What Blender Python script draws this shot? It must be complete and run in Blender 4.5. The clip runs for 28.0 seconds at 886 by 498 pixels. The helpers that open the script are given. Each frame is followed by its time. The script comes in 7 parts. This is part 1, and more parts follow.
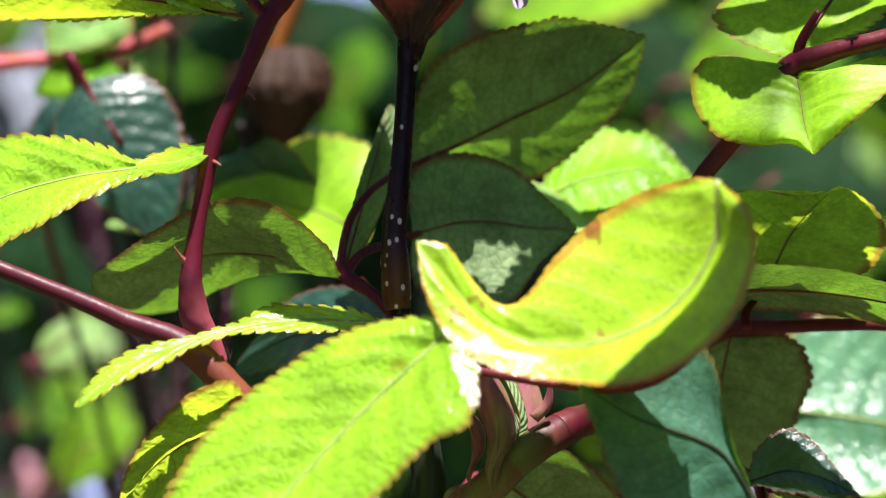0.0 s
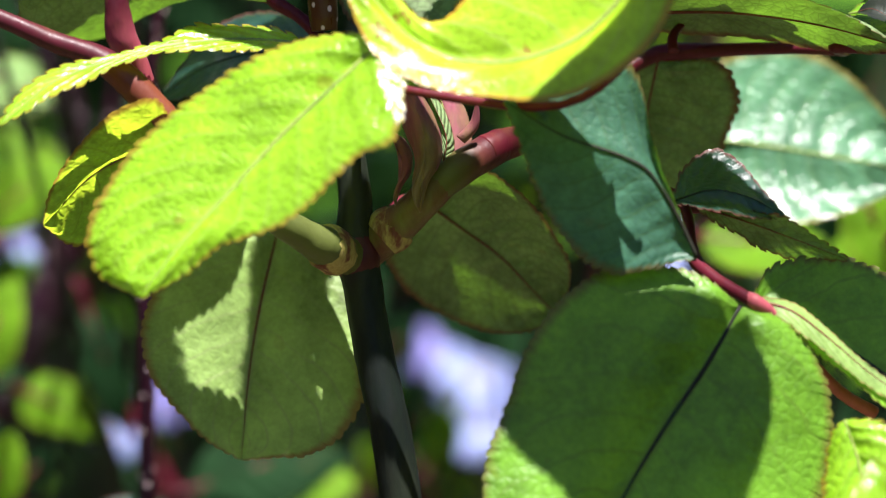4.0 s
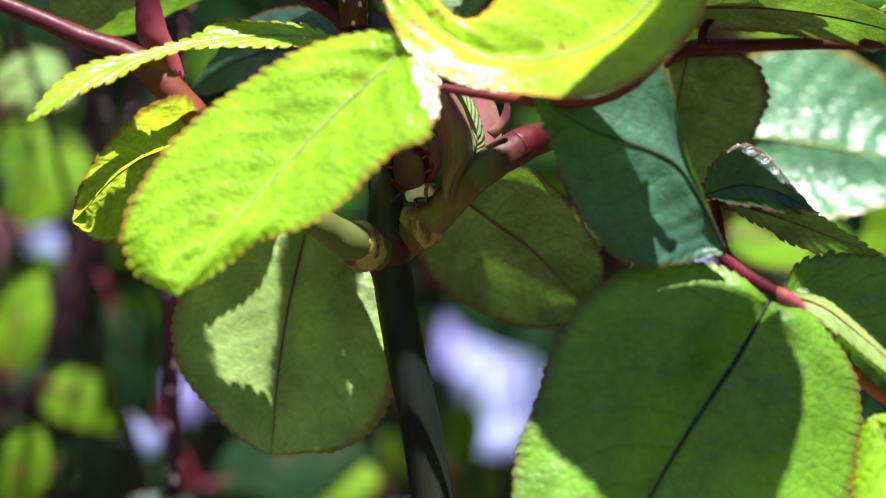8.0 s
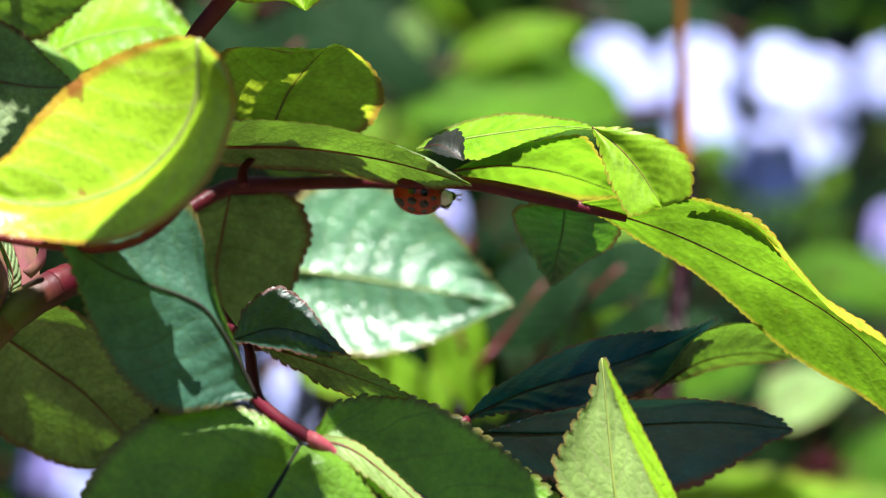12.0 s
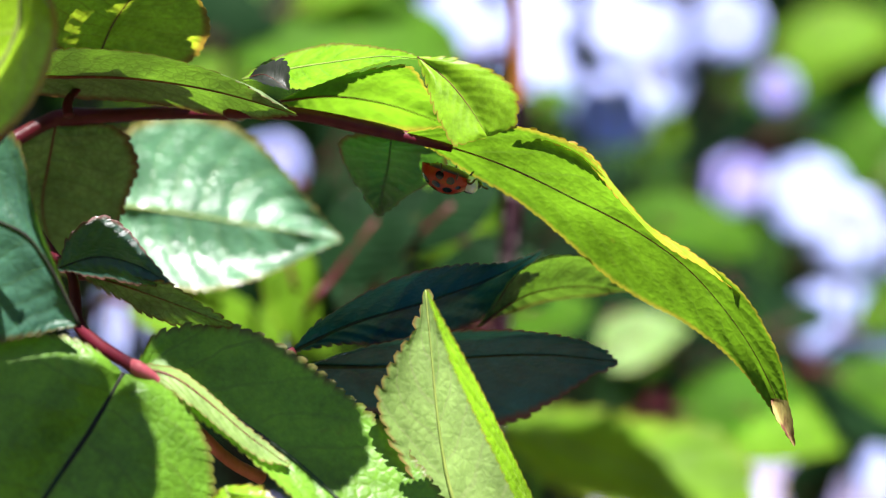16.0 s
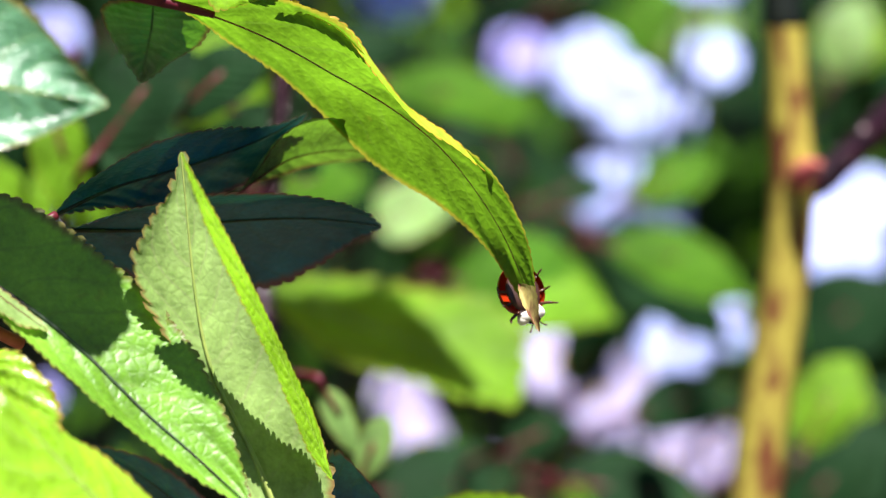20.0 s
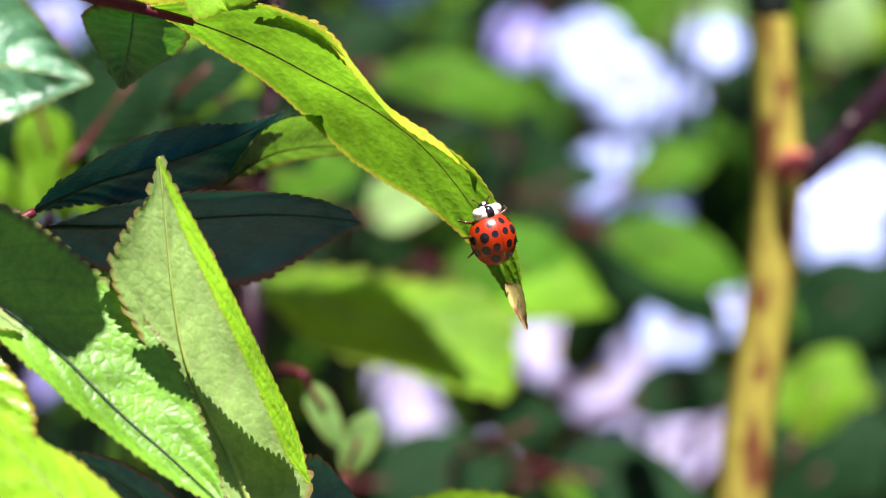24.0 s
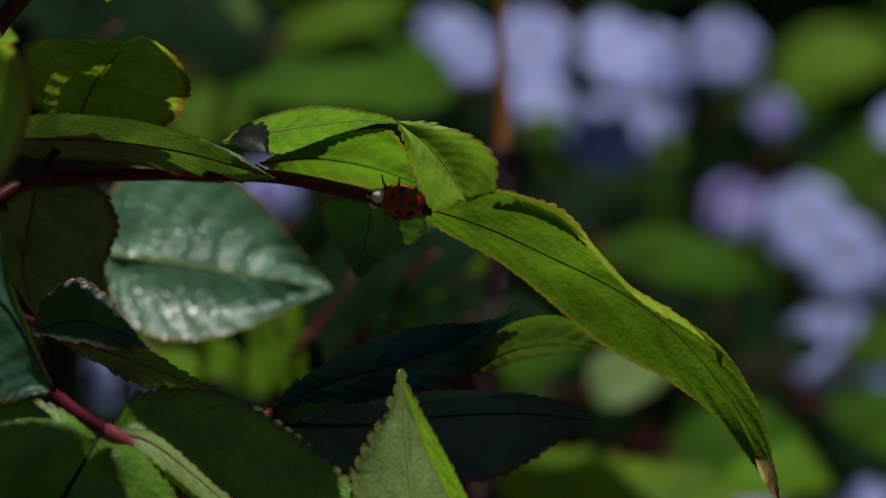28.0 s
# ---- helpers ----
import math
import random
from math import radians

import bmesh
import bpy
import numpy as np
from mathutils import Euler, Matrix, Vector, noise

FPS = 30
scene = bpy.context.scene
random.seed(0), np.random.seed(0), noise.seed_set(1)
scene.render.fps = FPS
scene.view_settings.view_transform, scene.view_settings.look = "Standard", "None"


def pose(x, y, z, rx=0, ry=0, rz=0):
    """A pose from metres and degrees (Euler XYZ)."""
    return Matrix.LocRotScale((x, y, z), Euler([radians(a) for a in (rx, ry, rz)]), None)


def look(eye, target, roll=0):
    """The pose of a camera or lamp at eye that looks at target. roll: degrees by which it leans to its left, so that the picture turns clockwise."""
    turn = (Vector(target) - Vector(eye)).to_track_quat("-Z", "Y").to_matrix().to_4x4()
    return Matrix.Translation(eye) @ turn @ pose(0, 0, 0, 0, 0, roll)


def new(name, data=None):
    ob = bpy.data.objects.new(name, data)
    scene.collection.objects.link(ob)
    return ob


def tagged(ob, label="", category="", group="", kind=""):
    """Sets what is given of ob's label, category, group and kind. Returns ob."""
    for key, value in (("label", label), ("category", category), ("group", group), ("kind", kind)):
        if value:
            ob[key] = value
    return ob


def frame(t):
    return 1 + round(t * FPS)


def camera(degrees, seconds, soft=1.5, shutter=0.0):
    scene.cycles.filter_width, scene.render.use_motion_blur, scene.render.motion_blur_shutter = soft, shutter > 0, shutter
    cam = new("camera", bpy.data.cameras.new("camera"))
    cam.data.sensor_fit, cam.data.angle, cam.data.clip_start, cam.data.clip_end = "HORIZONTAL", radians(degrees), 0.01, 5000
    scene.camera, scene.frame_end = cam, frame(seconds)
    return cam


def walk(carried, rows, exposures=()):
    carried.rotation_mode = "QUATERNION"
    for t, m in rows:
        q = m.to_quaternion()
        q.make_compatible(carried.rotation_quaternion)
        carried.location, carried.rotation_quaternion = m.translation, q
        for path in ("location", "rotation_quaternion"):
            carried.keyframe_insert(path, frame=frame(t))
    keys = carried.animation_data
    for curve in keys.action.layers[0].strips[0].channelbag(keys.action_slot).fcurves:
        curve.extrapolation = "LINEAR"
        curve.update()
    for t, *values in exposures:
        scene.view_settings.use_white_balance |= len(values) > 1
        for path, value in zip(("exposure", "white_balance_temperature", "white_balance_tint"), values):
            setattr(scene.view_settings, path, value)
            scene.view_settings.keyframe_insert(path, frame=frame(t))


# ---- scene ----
# The plan is in millimetres round the pivot of the tripod head, whose lens sits at this height.
HEIGHT = 0.9
REACH = 0.12
PIVOT = Vector((0, -REACH, HEIGHT))


def aim(pan, tilt, slip, lift):
    """The camera on its tripod head: degrees to the right and upwards, and the head's give in mm."""
    a, b = radians(pan), radians(tilt)
    way = Vector((math.sin(a) * math.cos(b), math.cos(a) * math.cos(b), math.sin(b)))
    eye = PIVOT + REACH * way + Vector((slip, 0, lift)) / 1000
    return look(eye, eye + way)


cam = camera(13.5, 28.0, soft=1.15)
cam.data.dof.use_dof = True
cam.data.dof.focus_distance = 0.398
cam.data.dof.aperture_fstop = 18.5
PATH = [
    (0, -2.935, 1.785, -0.8, 1.2), (0.5, -3.182, 2.694, -0.9, 1.1), (1, -2.739, 3.634, -0.8, 1.1),
    (1.5, -2.920, 4.077, -0.8, 0.5), (2, -3.198, 3.816, -0.8, 0.2), (2.5, -2.996, 2.900, 0.3, 0.0),
    (3, -2.540, 2.109, 0.5, -0.1), (3.5, -2.444, 0.603, -0.7, -1.1), (4, -2.084, -1.240, -0.7, -1.1),
    (4.5, -2.529, -2.231, -1.7, -0.9), (6.5, -2.740, -1.563, -3.0, -0.8), (7, -2.643, -1.489, -3.4, -1.4),
    (7.5, -2.458, -1.480, -3.3, -0.9), (8, -2.210, -1.348, -2.8, -0.6), (8.5, -2.291, -1.372, -2.5, -1.0),
    (9, -2.446, -1.096, -2.3, -1.7), (9.5, -1.932, -0.934, -0.9, -1.9), (10, -1.486, -0.471, -0.2, -1.8),
    (10.5, -1.047, -0.403, 0.5, -0.9), (11, 0.000, 0.000, 1.0, -0.1), (11.5, 1.383, 0.053, 1.3, 0.3),
    (12, 2.757, 0.227, 1.5, 0.0), (12.5, 3.177, 0.719, 1.6, -1.1), (14.5, 4.296, 0.180, 0.4, -1.9),
    (15, 4.648, 0.031, 0.1, -0.8), (15.5, 5.026, -0.066, 0.8, -2.1), (16, 5.006, -0.271, -0.3, -2.9),
    (16.5, 5.532, -0.291, -1.8, -3.2), (17, 5.773, -0.332, -0.6, -2.9), (17.5, 5.956, -0.484, -0.2, -1.9),
    (18, 6.115, -0.549, 1.1, -3.0), (18.5, 6.271, -0.716, 0.9, -3.8), (19, 6.778, -1.237, -0.1, -3.4),
    (19.5, 7.444, -1.528, -0.9, -2.2), (20, 8.060, -2.086, -2.6, -0.9), (20.5, 8.102, -2.474, -1.1, -1.1),
    (21, 8.138, -2.965, -0.1, -1.8), (21.5, 8.246, -3.356, 1.3, 0.7), (23.5, 7.621, -2.872, 3.1, 1.0),
    (24, 7.691, -2.539, 3.2, 3.2), (24.5, 7.511, -2.694, 4.5, 4.3), (25, 7.704, -2.534, 2.0, 4.4),
    (25.5, 7.657, -2.085, -0.1, 4.1), (26, 7.103, -1.583, -0.9, 4.8), (26.5, 6.410, -0.904, 0.5, 5.0),
    (27, 5.595, -0.411, 2.2, 5.2), (27.5, 5.143, -0.234, 3.5, 4.5), (28, 4.799, -0.456, 3.9, 5.3),
]
EXPOSURES = [(t, 1.42 + dim, 6000, 17) for t, dim in ((0, 0.0), (26.5, 0.0), (27.0, -0.5), (27.4, -1.05), (27.7, -1.6), (28.0, -2.35))]
walk(cam, [(t, aim(*row)) for t, *row in PATH], EXPOSURES)

# ---- light: a high sun behind the camera's right shoulder, and a blue sky ----
TO_SUN = Vector((0.10, -0.36, 0.93)).normalized()
world = bpy.data.worlds.new("world")
scene.world = world
world.use_nodes = True
wn, wl = world.node_tree.nodes, world.node_tree.links
sky = wn.new("ShaderNodeTexSky")
sky.sky_type, sky.sun_disc = "NISHITA", False
sky.ozone_density, sky.dust_density = 3.0, 0.4
sky.sun_elevation = math.asin(TO_SUN.z)
sky.sun_rotation = math.atan2(TO_SUN.x, TO_SUN.y)
wn["Background"].inputs[1].default_value = 0.031
wl.new(sky.outputs[0], wn["Background"].inputs[0])
sun = new("sun", bpy.data.lights.new("sun", "SUN"))
sun.data.energy, sun.data.angle, sun.data.color = 5.0, radians(0.42), (1.0, 0.94, 0.82)
sun.matrix_world = look(TO_SUN * 5 + Vector((0, 0, HEIGHT)), (0, 0, HEIGHT))


def P(p):
    """Plan millimetres to metres."""
    return Vector((p[0] / 1000, p[1] / 1000, p[2] / 1000 + HEIGHT))


# ---- materials ----
class Net:
    """A node material under construction."""

    def __init__(self, name):
        self.mat = bpy.data.materials.new(name)
        self.mat.use_nodes = True
        self.nodes, self.links = self.mat.node_tree.nodes, self.mat.node_tree.links
        self.shader = self.nodes["Principled BSDF"]

    def node(self, kind, settings=None, **sockets):
        n = self.nodes.new("ShaderNode" + kind)
        for key, value in (settings or {}).items():
            setattr(n, key, value)
        for key, value in sockets.items():
            self.put(n.inputs[int(key[1:])] if key[0] == "i" and key[1:].isdigit() else n.inputs[key.replace("_", " ")], value)
        return n

    def put(self, socket, value):
        if hasattr(value, "outputs"):
            value = value.outputs[0]
        if hasattr(value, "is_output"):
            self.links.new(value, socket)
        else:
            socket.default_value = value

    def math(self, op, a, b=0.0, c=0.0):
        return self.node("Math", {"operation": op}, i0=a, i1=b, i2=c)

    def ramp(self, value, low, high):
        """0 below low, 1 above high, smooth between."""
        return self.node("MapRange", {"interpolation_type": "SMOOTHSTEP"}, i0=value, i1=low, i2=high)

    def mix(self, fac, a, b, mode="MIX"):
        n = self.node("Mix", {"data_type": "RGBA", "blend_type": mode})
        self.put(n.inputs[0], fac), self.put(n.inputs[6], a), self.put(n.inputs[7], b)
        return n.outputs[2]

    def noise(self, where, scale, detail=3.0, rough=0.55):
        return self.node("TexNoise", i0=where, Scale=scale, Detail=detail, Roughness=rough).outputs[0]


def rgb(r, g, b):
    return (r, g, b, 1.0)


def leaf_material(name, face, through_light, vein, edge, rough=0.42, passing=0.45, edge_from=0.9, net=0.35, blemish=0.0, bumps=0.35, gloss=0.5):
    """A leaf skin: u runs along the midrib, v across it."""
    n = Net(name)
    uv = n.node("UVMap")
    sep = n.node("SeparateXYZ", i0=uv.outputs[0])
    u, v = sep.outputs[0], n.math("MULTIPLY", n.math("SUBTRACT", sep.outputs[1], 0.5), 2.0)
    across = n.math("ABSOLUTE", v)
    obj = n.node("TexCoord").outputs[3]
    wob = n.noise(obj, 110.0, 3.0)
    # side veins leave the midrib and bend to the tip
    lane = n.math("SUBTRACT", n.math("MULTIPLY", u, 9.0), n.math("MULTIPLY", n.math("POWER", across, 1.25), 2.2))
    lane = n.math("ADD", lane, n.math("MULTIPLY", wob, 1.1))
    lane = n.math("ADD", lane, n.math("MULTIPLY", n.math("GREATER_THAN", v, 0.0), 0.45))
    gap = n.math("PINGPONG", lane, 0.5)
    side = n.math("SUBTRACT", 1.0, n.ramp(gap, 0.02, 0.09))
    mid = n.math("SUBTRACT", 1.0, n.ramp(across, 0.015, 0.05))
    cells = n.node("TexVoronoi", {"feature": "DISTANCE_TO_EDGE"}, i0=obj, Scale=900.0)
    fine = n.math("SUBTRACT", 1.0, n.ramp(cells.outputs[0], 0.0, 0.10))
    lines = n.math("MAXIMUM", n.math("MULTIPLY", side, n.node("MapRange", i0=wob, i1=0.35, i2=0.65, i3=0.35, i4=0.8)), mid)
    lines = n.math("MAXIMUM", lines, n.math("MULTIPLY", fine, net))
    patch = n.noise(obj, 70.0, 4.0)
    grain = n.noise(obj, 1400.0, 3.0)
    tone = n.math("ADD", n.math("MULTIPLY", patch, 0.9), n.math("MULTIPLY", grain, 0.35))
    blotch = n.noise(obj, 240.0, 4.0, 0.65)
    tone = n.math("ADD", n.math("MULTIPLY", tone, 0.75), n.math("MULTIPLY", blotch, 0.4))
    shade = n.node("MapRange", i0=tone, i1=0.48, i2=0.86, i3=0.5, i4=1.5)
    rim = n.math("MULTIPLY", n.ramp(n.math("ADD", across, n.math("MULTIPLY", patch, 0.16)), edge_from + 0.03, edge_from + 0.13), 0.8)
    spots = n.math("MULTIPLY", n.ramp(n.noise(obj, 260.0, 2.0), 0.68, 0.74), blemish)

    def skin(base, veins, vein_fac):
        c = n.mix(1.0, rgb(*base), n.node("CombineColor", i0=shade, i1=shade, i2=shade), "MULTIPLY")
        c = n.mix(n.math("MULTIPLY", lines, vein_fac), c, rgb(*veins))
        c = n.mix(rim, c, rgb(*edge))
        return n.mix(spots, c, rgb(0.30, 0.10, 0.02))

    height = n.math("ADD", n.math("MULTIPLY", n.ramp(gap, 0.0, 0.45), 0.7), n.math("MULTIPLY", n.ramp(cells.outputs[0], 0.0, 0.3), 0.30))
    height = n.math("ADD", height, n.math("MULTIPLY", n.noise(obj, 420.0, 3.0), 0.9))
    bump = n.node("Bump", Strength=min(1.0, bumps * 1.7), Distance=0.0004, Height=height)
    s = n.shader
    n.put(s.inputs["Base Color"], skin(face, vein, 0.55))
    n.put(s.inputs["Roughness"], n.node("MapRange", i0=patch, i1=0.3, i2=0.8, i3=rough - 0.08, i4=rough + 0.12))
    n.put(s.inputs["Specular IOR Level"], gloss)
    n.put(s.inputs["Normal"], bump)
    if gloss >= 0.5:
        # a thin wax that glints on the puckered skin
        pucker = n.node("Bump", Strength=0.7, Distance=0.0006, Height=n.noise(obj, 300.0, 2.0))
        n.put(s.inputs["Coat Weight"], 0.22), n.put(s.inputs["Coat Roughness"], 0.17), n.put(s.inputs["Coat Normal"], pucker)
    glow = n.node("BsdfTranslucent")
    n.put(glow.inputs[0], skin(through_light, vein, 0.35)), n.put(glow.inputs[1], bump)
    both = n.node("MixShader", i0=passing, i1=s, i2=glow)
    n.links.new(both.outputs[0], n.nodes["Material Output"].inputs[0])
    return n.mat


RED_EDGE = (0.16, 0.03, 0.025)
YOUNG = leaf_material("young_leaf_top", (0.30, 0.60, 0.014), (0.62, 0.94, 0.02), (0.38, 0.52, 0.10), (0.30, 0.12, 0.02), 0.29, 0.32, 0.95, 0.25, 0.35, 0.26, 0.7)
YELLOW = leaf_material("yellowing_leaf_top", (0.36, 0.62, 0.016), (0.78, 0.92, 0.03), (0.50, 0.58, 0.14), (0.50, 0.22, 0.02), 0.34, 0.30, 0.90, 0.15, 0.8, 0.15, 0.5)
YOUNG_UNDER = leaf_material("young_leaf_underside", (0.20, 0.30, 0.06), (0.62, 0.85, 0.03), (0.22, 0.18, 0.03), (0.30, 0.10, 0.03), 0.55, 0.62, 0.93, 0.25, 0.1, 0.35, 0.3)
LONG = leaf_material("long_leaf_underside", (0.12, 0.27, 0.03), (0.17, 0.36, 0.009), (0.14, 0.24, 0.03), (0.42, 0.34, 0.03), 0.5, 0.70, 0.93, 0.12, 0.1, 0.14, 0.3)
UNDER = leaf_material("leaf_underside", (0.21, 0.30, 0.13), (0.26, 0.56, 0.02), (0.075, 0.075, 0.045), RED_EDGE, 0.6, 0.20, 0.94, 0.6, 0.15, 0.3, 0.2)
UNDER_PALE = leaf_material("pale_leaf_underside", (0.27, 0.41, 0.11), (0.45, 0.65, 0.12), (0.33, 0.38, 0.16), (0.30, 0.14, 0.05), 0.5, 0.38, 0.95, 0.12, 0.12, 0.14, 0.35)
# Dark mature leaf, with blue sky sheen mixed into its colour.
DARK = leaf_material("mature_leaf_sky_tint", (0.018, 0.062, 0.048), (0.18, 0.5, 0.015), (0.03, 0.07, 0.03), RED_EDGE, 0.38, 0.20, 0.95, 0.2, 0.1, 0.22, 0.6)
# Nearly opaque skin for the unseen leaves that cast shade.
THICK = leaf_material("shade_caster_leaf", (0.018, 0.062, 0.048), (0.10, 0.25, 0.015), (0.03, 0.07, 0.03), RED_EDGE, 0.38, 0.03, 0.95, 0.2, 0.1, 0.22, 0.6)
GLOSSY = leaf_material("glossy_leaf_top", (0.10, 0.25, 0.13), (0.25, 0.55, 0.06), (0.16, 0.28, 0.09), (0.30, 0.20, 0.03), 0.32, 0.22, 0.95, 0.1, 0.05, 0.34, 0.55)
# Border leaf darkened to near black: its colour carries the deep shade.
DEEP = leaf_material("deep_shade_leaf", (0.010, 0.034, 0.011), (0.025, 0.075, 0.008), (0.02, 0.05, 0.015), (0.02, 0.05, 0.015), 0.6, 0.15, 0.97, 0.15, 0.1, 0.3, 0.05)
# Green leaf whose base colour holds the blue of skylit shade.
MID = leaf_material("shade_tinted_leaf_top", (0.05, 0.14, 0.09), (0.34, 0.75, 0.02), (0.05, 0.10, 0.02), (0.20, 0.14, 0.03), 0.42, 0.22, 0.95, 0.2, 0.12, 0.16, 0.25)
TWO_TONE = leaf_material("blue_green_leaf_top", (0.145, 0.33, 0.02), (0.40, 0.60, 0.012), (0.10, 0.16, 0.02), (0.12, 0.06, 0.02), 0.45, 0.12, 0.96, 0.2, 0.12, 0.2, 0.4)
SOFT = leaf_material("soft_leaf_top", (0.30, 0.58, 0.014), (0.62, 0.94, 0.02), (0.27, 0.48, 0.03), (0.30, 0.12, 0.02), 0.45, 0.32, 0.95, 0.3, 0.2, 0.05, 0.3)
# Shade and the sky's blue sheen are put into this base colour.
DUSK = leaf_material("blue_shade_leaf", (0.008, 0.09, 0.15), (0.03, 0.15, 0.05), (0.02, 0.08, 0.07), RED_EDGE, 0.42, 0.05, 0.95, 0.2, 0.1, 0.2, 0.45)
FRESH = leaf_material("fresh_leaf_top", (0.17, 0.38, 0.010), (0.42, 0.85, 0.02), (0.10, 0.20, 0.03), (0.13, 0.075, 0.02), 0.42, 0.20, 0.95, 0.2, 0.12, 0.2, 0.2)
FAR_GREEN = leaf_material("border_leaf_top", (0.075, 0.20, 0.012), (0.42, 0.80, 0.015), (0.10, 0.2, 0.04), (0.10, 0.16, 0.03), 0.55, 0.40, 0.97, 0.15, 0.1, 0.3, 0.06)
PALE = leaf_material("pale_leaf_top", (0.26, 0.46, 0.12), (0.5, 0.85, 0.08), (0.35, 0.5, 0.2), (0.45, 0.35, 0.1), 0.36, 0.35, 0.94, 0.25, 0.1, 0.4, 0.4)
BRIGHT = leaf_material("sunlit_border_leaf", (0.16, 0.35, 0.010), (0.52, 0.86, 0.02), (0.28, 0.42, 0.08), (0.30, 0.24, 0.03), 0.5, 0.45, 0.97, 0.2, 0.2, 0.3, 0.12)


def bark(name, main, other, scale=220.0, low=0.45, high=0.6, rough=0.4, specks=None, bumps=0.25, coat=0.0, along=None):
    """Stem skin in two colours with fine streaks, and pale pores if wanted."""
    n = Net(name)
    obj = n.node("TexCoord").outputs[3]
    streak = n.node("Mapping", i0=obj, Scale=(1.0, 1.0, 0.35))
    big, fine = n.noise(streak, scale, 4.0), n.noise(streak, scale * 7, 4.0)
    c = n.mix(n.ramp(big, low, high), rgb(*main), rgb(*other))
    c = n.mix(n.node("MapRange", i0=fine, i1=0.3, i2=0.75, i3=0.0, i4=0.5), c, n.mix(1.0, c, rgb(0.35, 0.3, 0.3), "MULTIPLY"))
    if along:
        # one skin runs over into another between two plan points
        home, a, b, first = along
        way = P(b) - P(a)
        place = n.node("VectorMath", {"operation": "SUBTRACT"}, i0=obj, i1=P(a) - P(home))
        place = n.node("VectorMath", {"operation": "DOT_PRODUCT"}, i0=place.outputs[0], i1=way / way.length_squared).outputs[1]
        place = n.math("ADD", place, n.math("MULTIPLY", n.math("SUBTRACT", big, 0.5), 1.2))
        c = n.mix(n.ramp(place, 0.0, 1.0), rgb(*first), c)
    if specks:
        cells = n.node("TexVoronoi", i0=n.node("Mapping", i0=obj, Scale=(1.0, 1.0, 0.7)), Scale=900.0)
        dots = n.math("MULTIPLY", n.math("SUBTRACT", 1.0, n.ramp(cells.outputs[0], 0.16, 0.27)), n.ramp(cells.outputs[1], 0.35, 0.45))
        c = n.mix(dots, c, rgb(*specks))
    s = n.shader
    n.put(s.inputs["Base Color"], c)
    n.put(s.inputs["Roughness"], n.node("MapRange", i0=fine, i1=0.3, i2=0.8, i3=rough - 0.1, i4=rough + 0.15))
    n.put(s.inputs["Coat Weight"], coat), n.put(s.inputs["Specular IOR Level"], 0.3)
    n.put(s.inputs["Normal"], n.node("Bump", Strength=bumps, Distance=0.0004, Height=fine))
    return n.mat


CANE_DARK = bark("dark_cane_bark", (0.011, 0.016, 0.013), (0.024, 0.031, 0.020), 150, rough=0.45)
CANE_PURPLE = bark("purple_cane_bark", (0.013, 0.004, 0.009), (0.035, 0.008, 0.018), 200, rough=0.32, specks=(0.7, 0.55, 0.55))
CANE_YELLOW = bark("yellow_cane_bark", (0.50, 0.42, 0.07), (0.20, 0.07, 0.03), 330, 0.47, 0.60, specks=(0.16, 0.05, 0.02))
STEM_RED = bark("red_stem_skin", (0.12, 0.008, 0.022), (0.16, 0.05, 0.022), 130, 0.52, 0.78, 0.46)
STEM_OLIVE = bark("olive_stem_skin", (0.20, 0.23, 0.05), (0.16, 0.06, 0.03), 150, 0.45, 0.7, 0.45)
STEM_ORANGE = bark("orange_stem_skin", (0.34, 0.13, 0.02), (0.20, 0.06, 0.015), 120)
STEM_PINK = bark("pink_stem_skin", (0.62, 0.13, 0.17), (0.46, 0.12, 0.08), 120)
CANE_RED = bark("dark_red_cane_bark", (0.09, 0.02, 0.025), (0.14, 0.04, 0.03), 120)
BOARD = bark("painted_board", (0.62, 0.66, 0.78), (0.5, 0.54, 0.66), 12, rough=0.6)
SCAR = bark("corky_scar", (0.46, 0.38, 0.12), (0.18, 0.06, 0.04), 500, 0.45, 0.6, 0.6)
THORN = bark("thorn_skin", (0.38, 0.13, 0.10), (0.30, 0.05, 0.05), 300)
BUD = bark("pink_bud_scale", (0.30, 0.09, 0.12), (0.22, 0.14, 0.07), 160, 0.42, 0.6, 0.4)
HIP_SKIN = bark("dry_hip_skin", (0.022, 0.005, 0.009), (0.26, 0.04, 0.03), 130, 0.48, 0.62, 0.36, bumps=1.0)
DULL_SKIN = bark("withered_skin", (0.035, 0.016, 0.008), (0.060, 0.026, 0.012), 150, rough=0.7)
DULL_HUSK = bark("brown_husk", (0.13, 0.09, 0.08), (0.30, 0.25, 0.24), 300, 0.5, 0.65, 0.7, bumps=0.8)
HUSK = bark("papery_husk", (0.40, 0.36, 0.44), (0.20, 0.15, 0.20), 240, 0.45, 0.65, 0.7, bumps=0.8)


def plain(name, color, rough=0.3, coat=0.0, vary=0.12, scale=900.0):
    """One colour with slight mottling."""
    n = Net(name)
    obj = n.node("TexCoord").outputs[3]
    k = n.node("MapRange", i0=n.noise(obj, scale), i1=0.3, i2=0.7, i3=1 - vary, i4=1 + vary)
    n.put(n.shader.inputs["Base Color"], n.mix(1.0, rgb(*color), n.node("CombineColor", i0=k, i1=k, i2=k), "MULTIPLY"))
    n.put(n.shader.inputs["Roughness"], rough), n.put(n.shader.inputs["Coat Weight"], coat)
    return n.mat


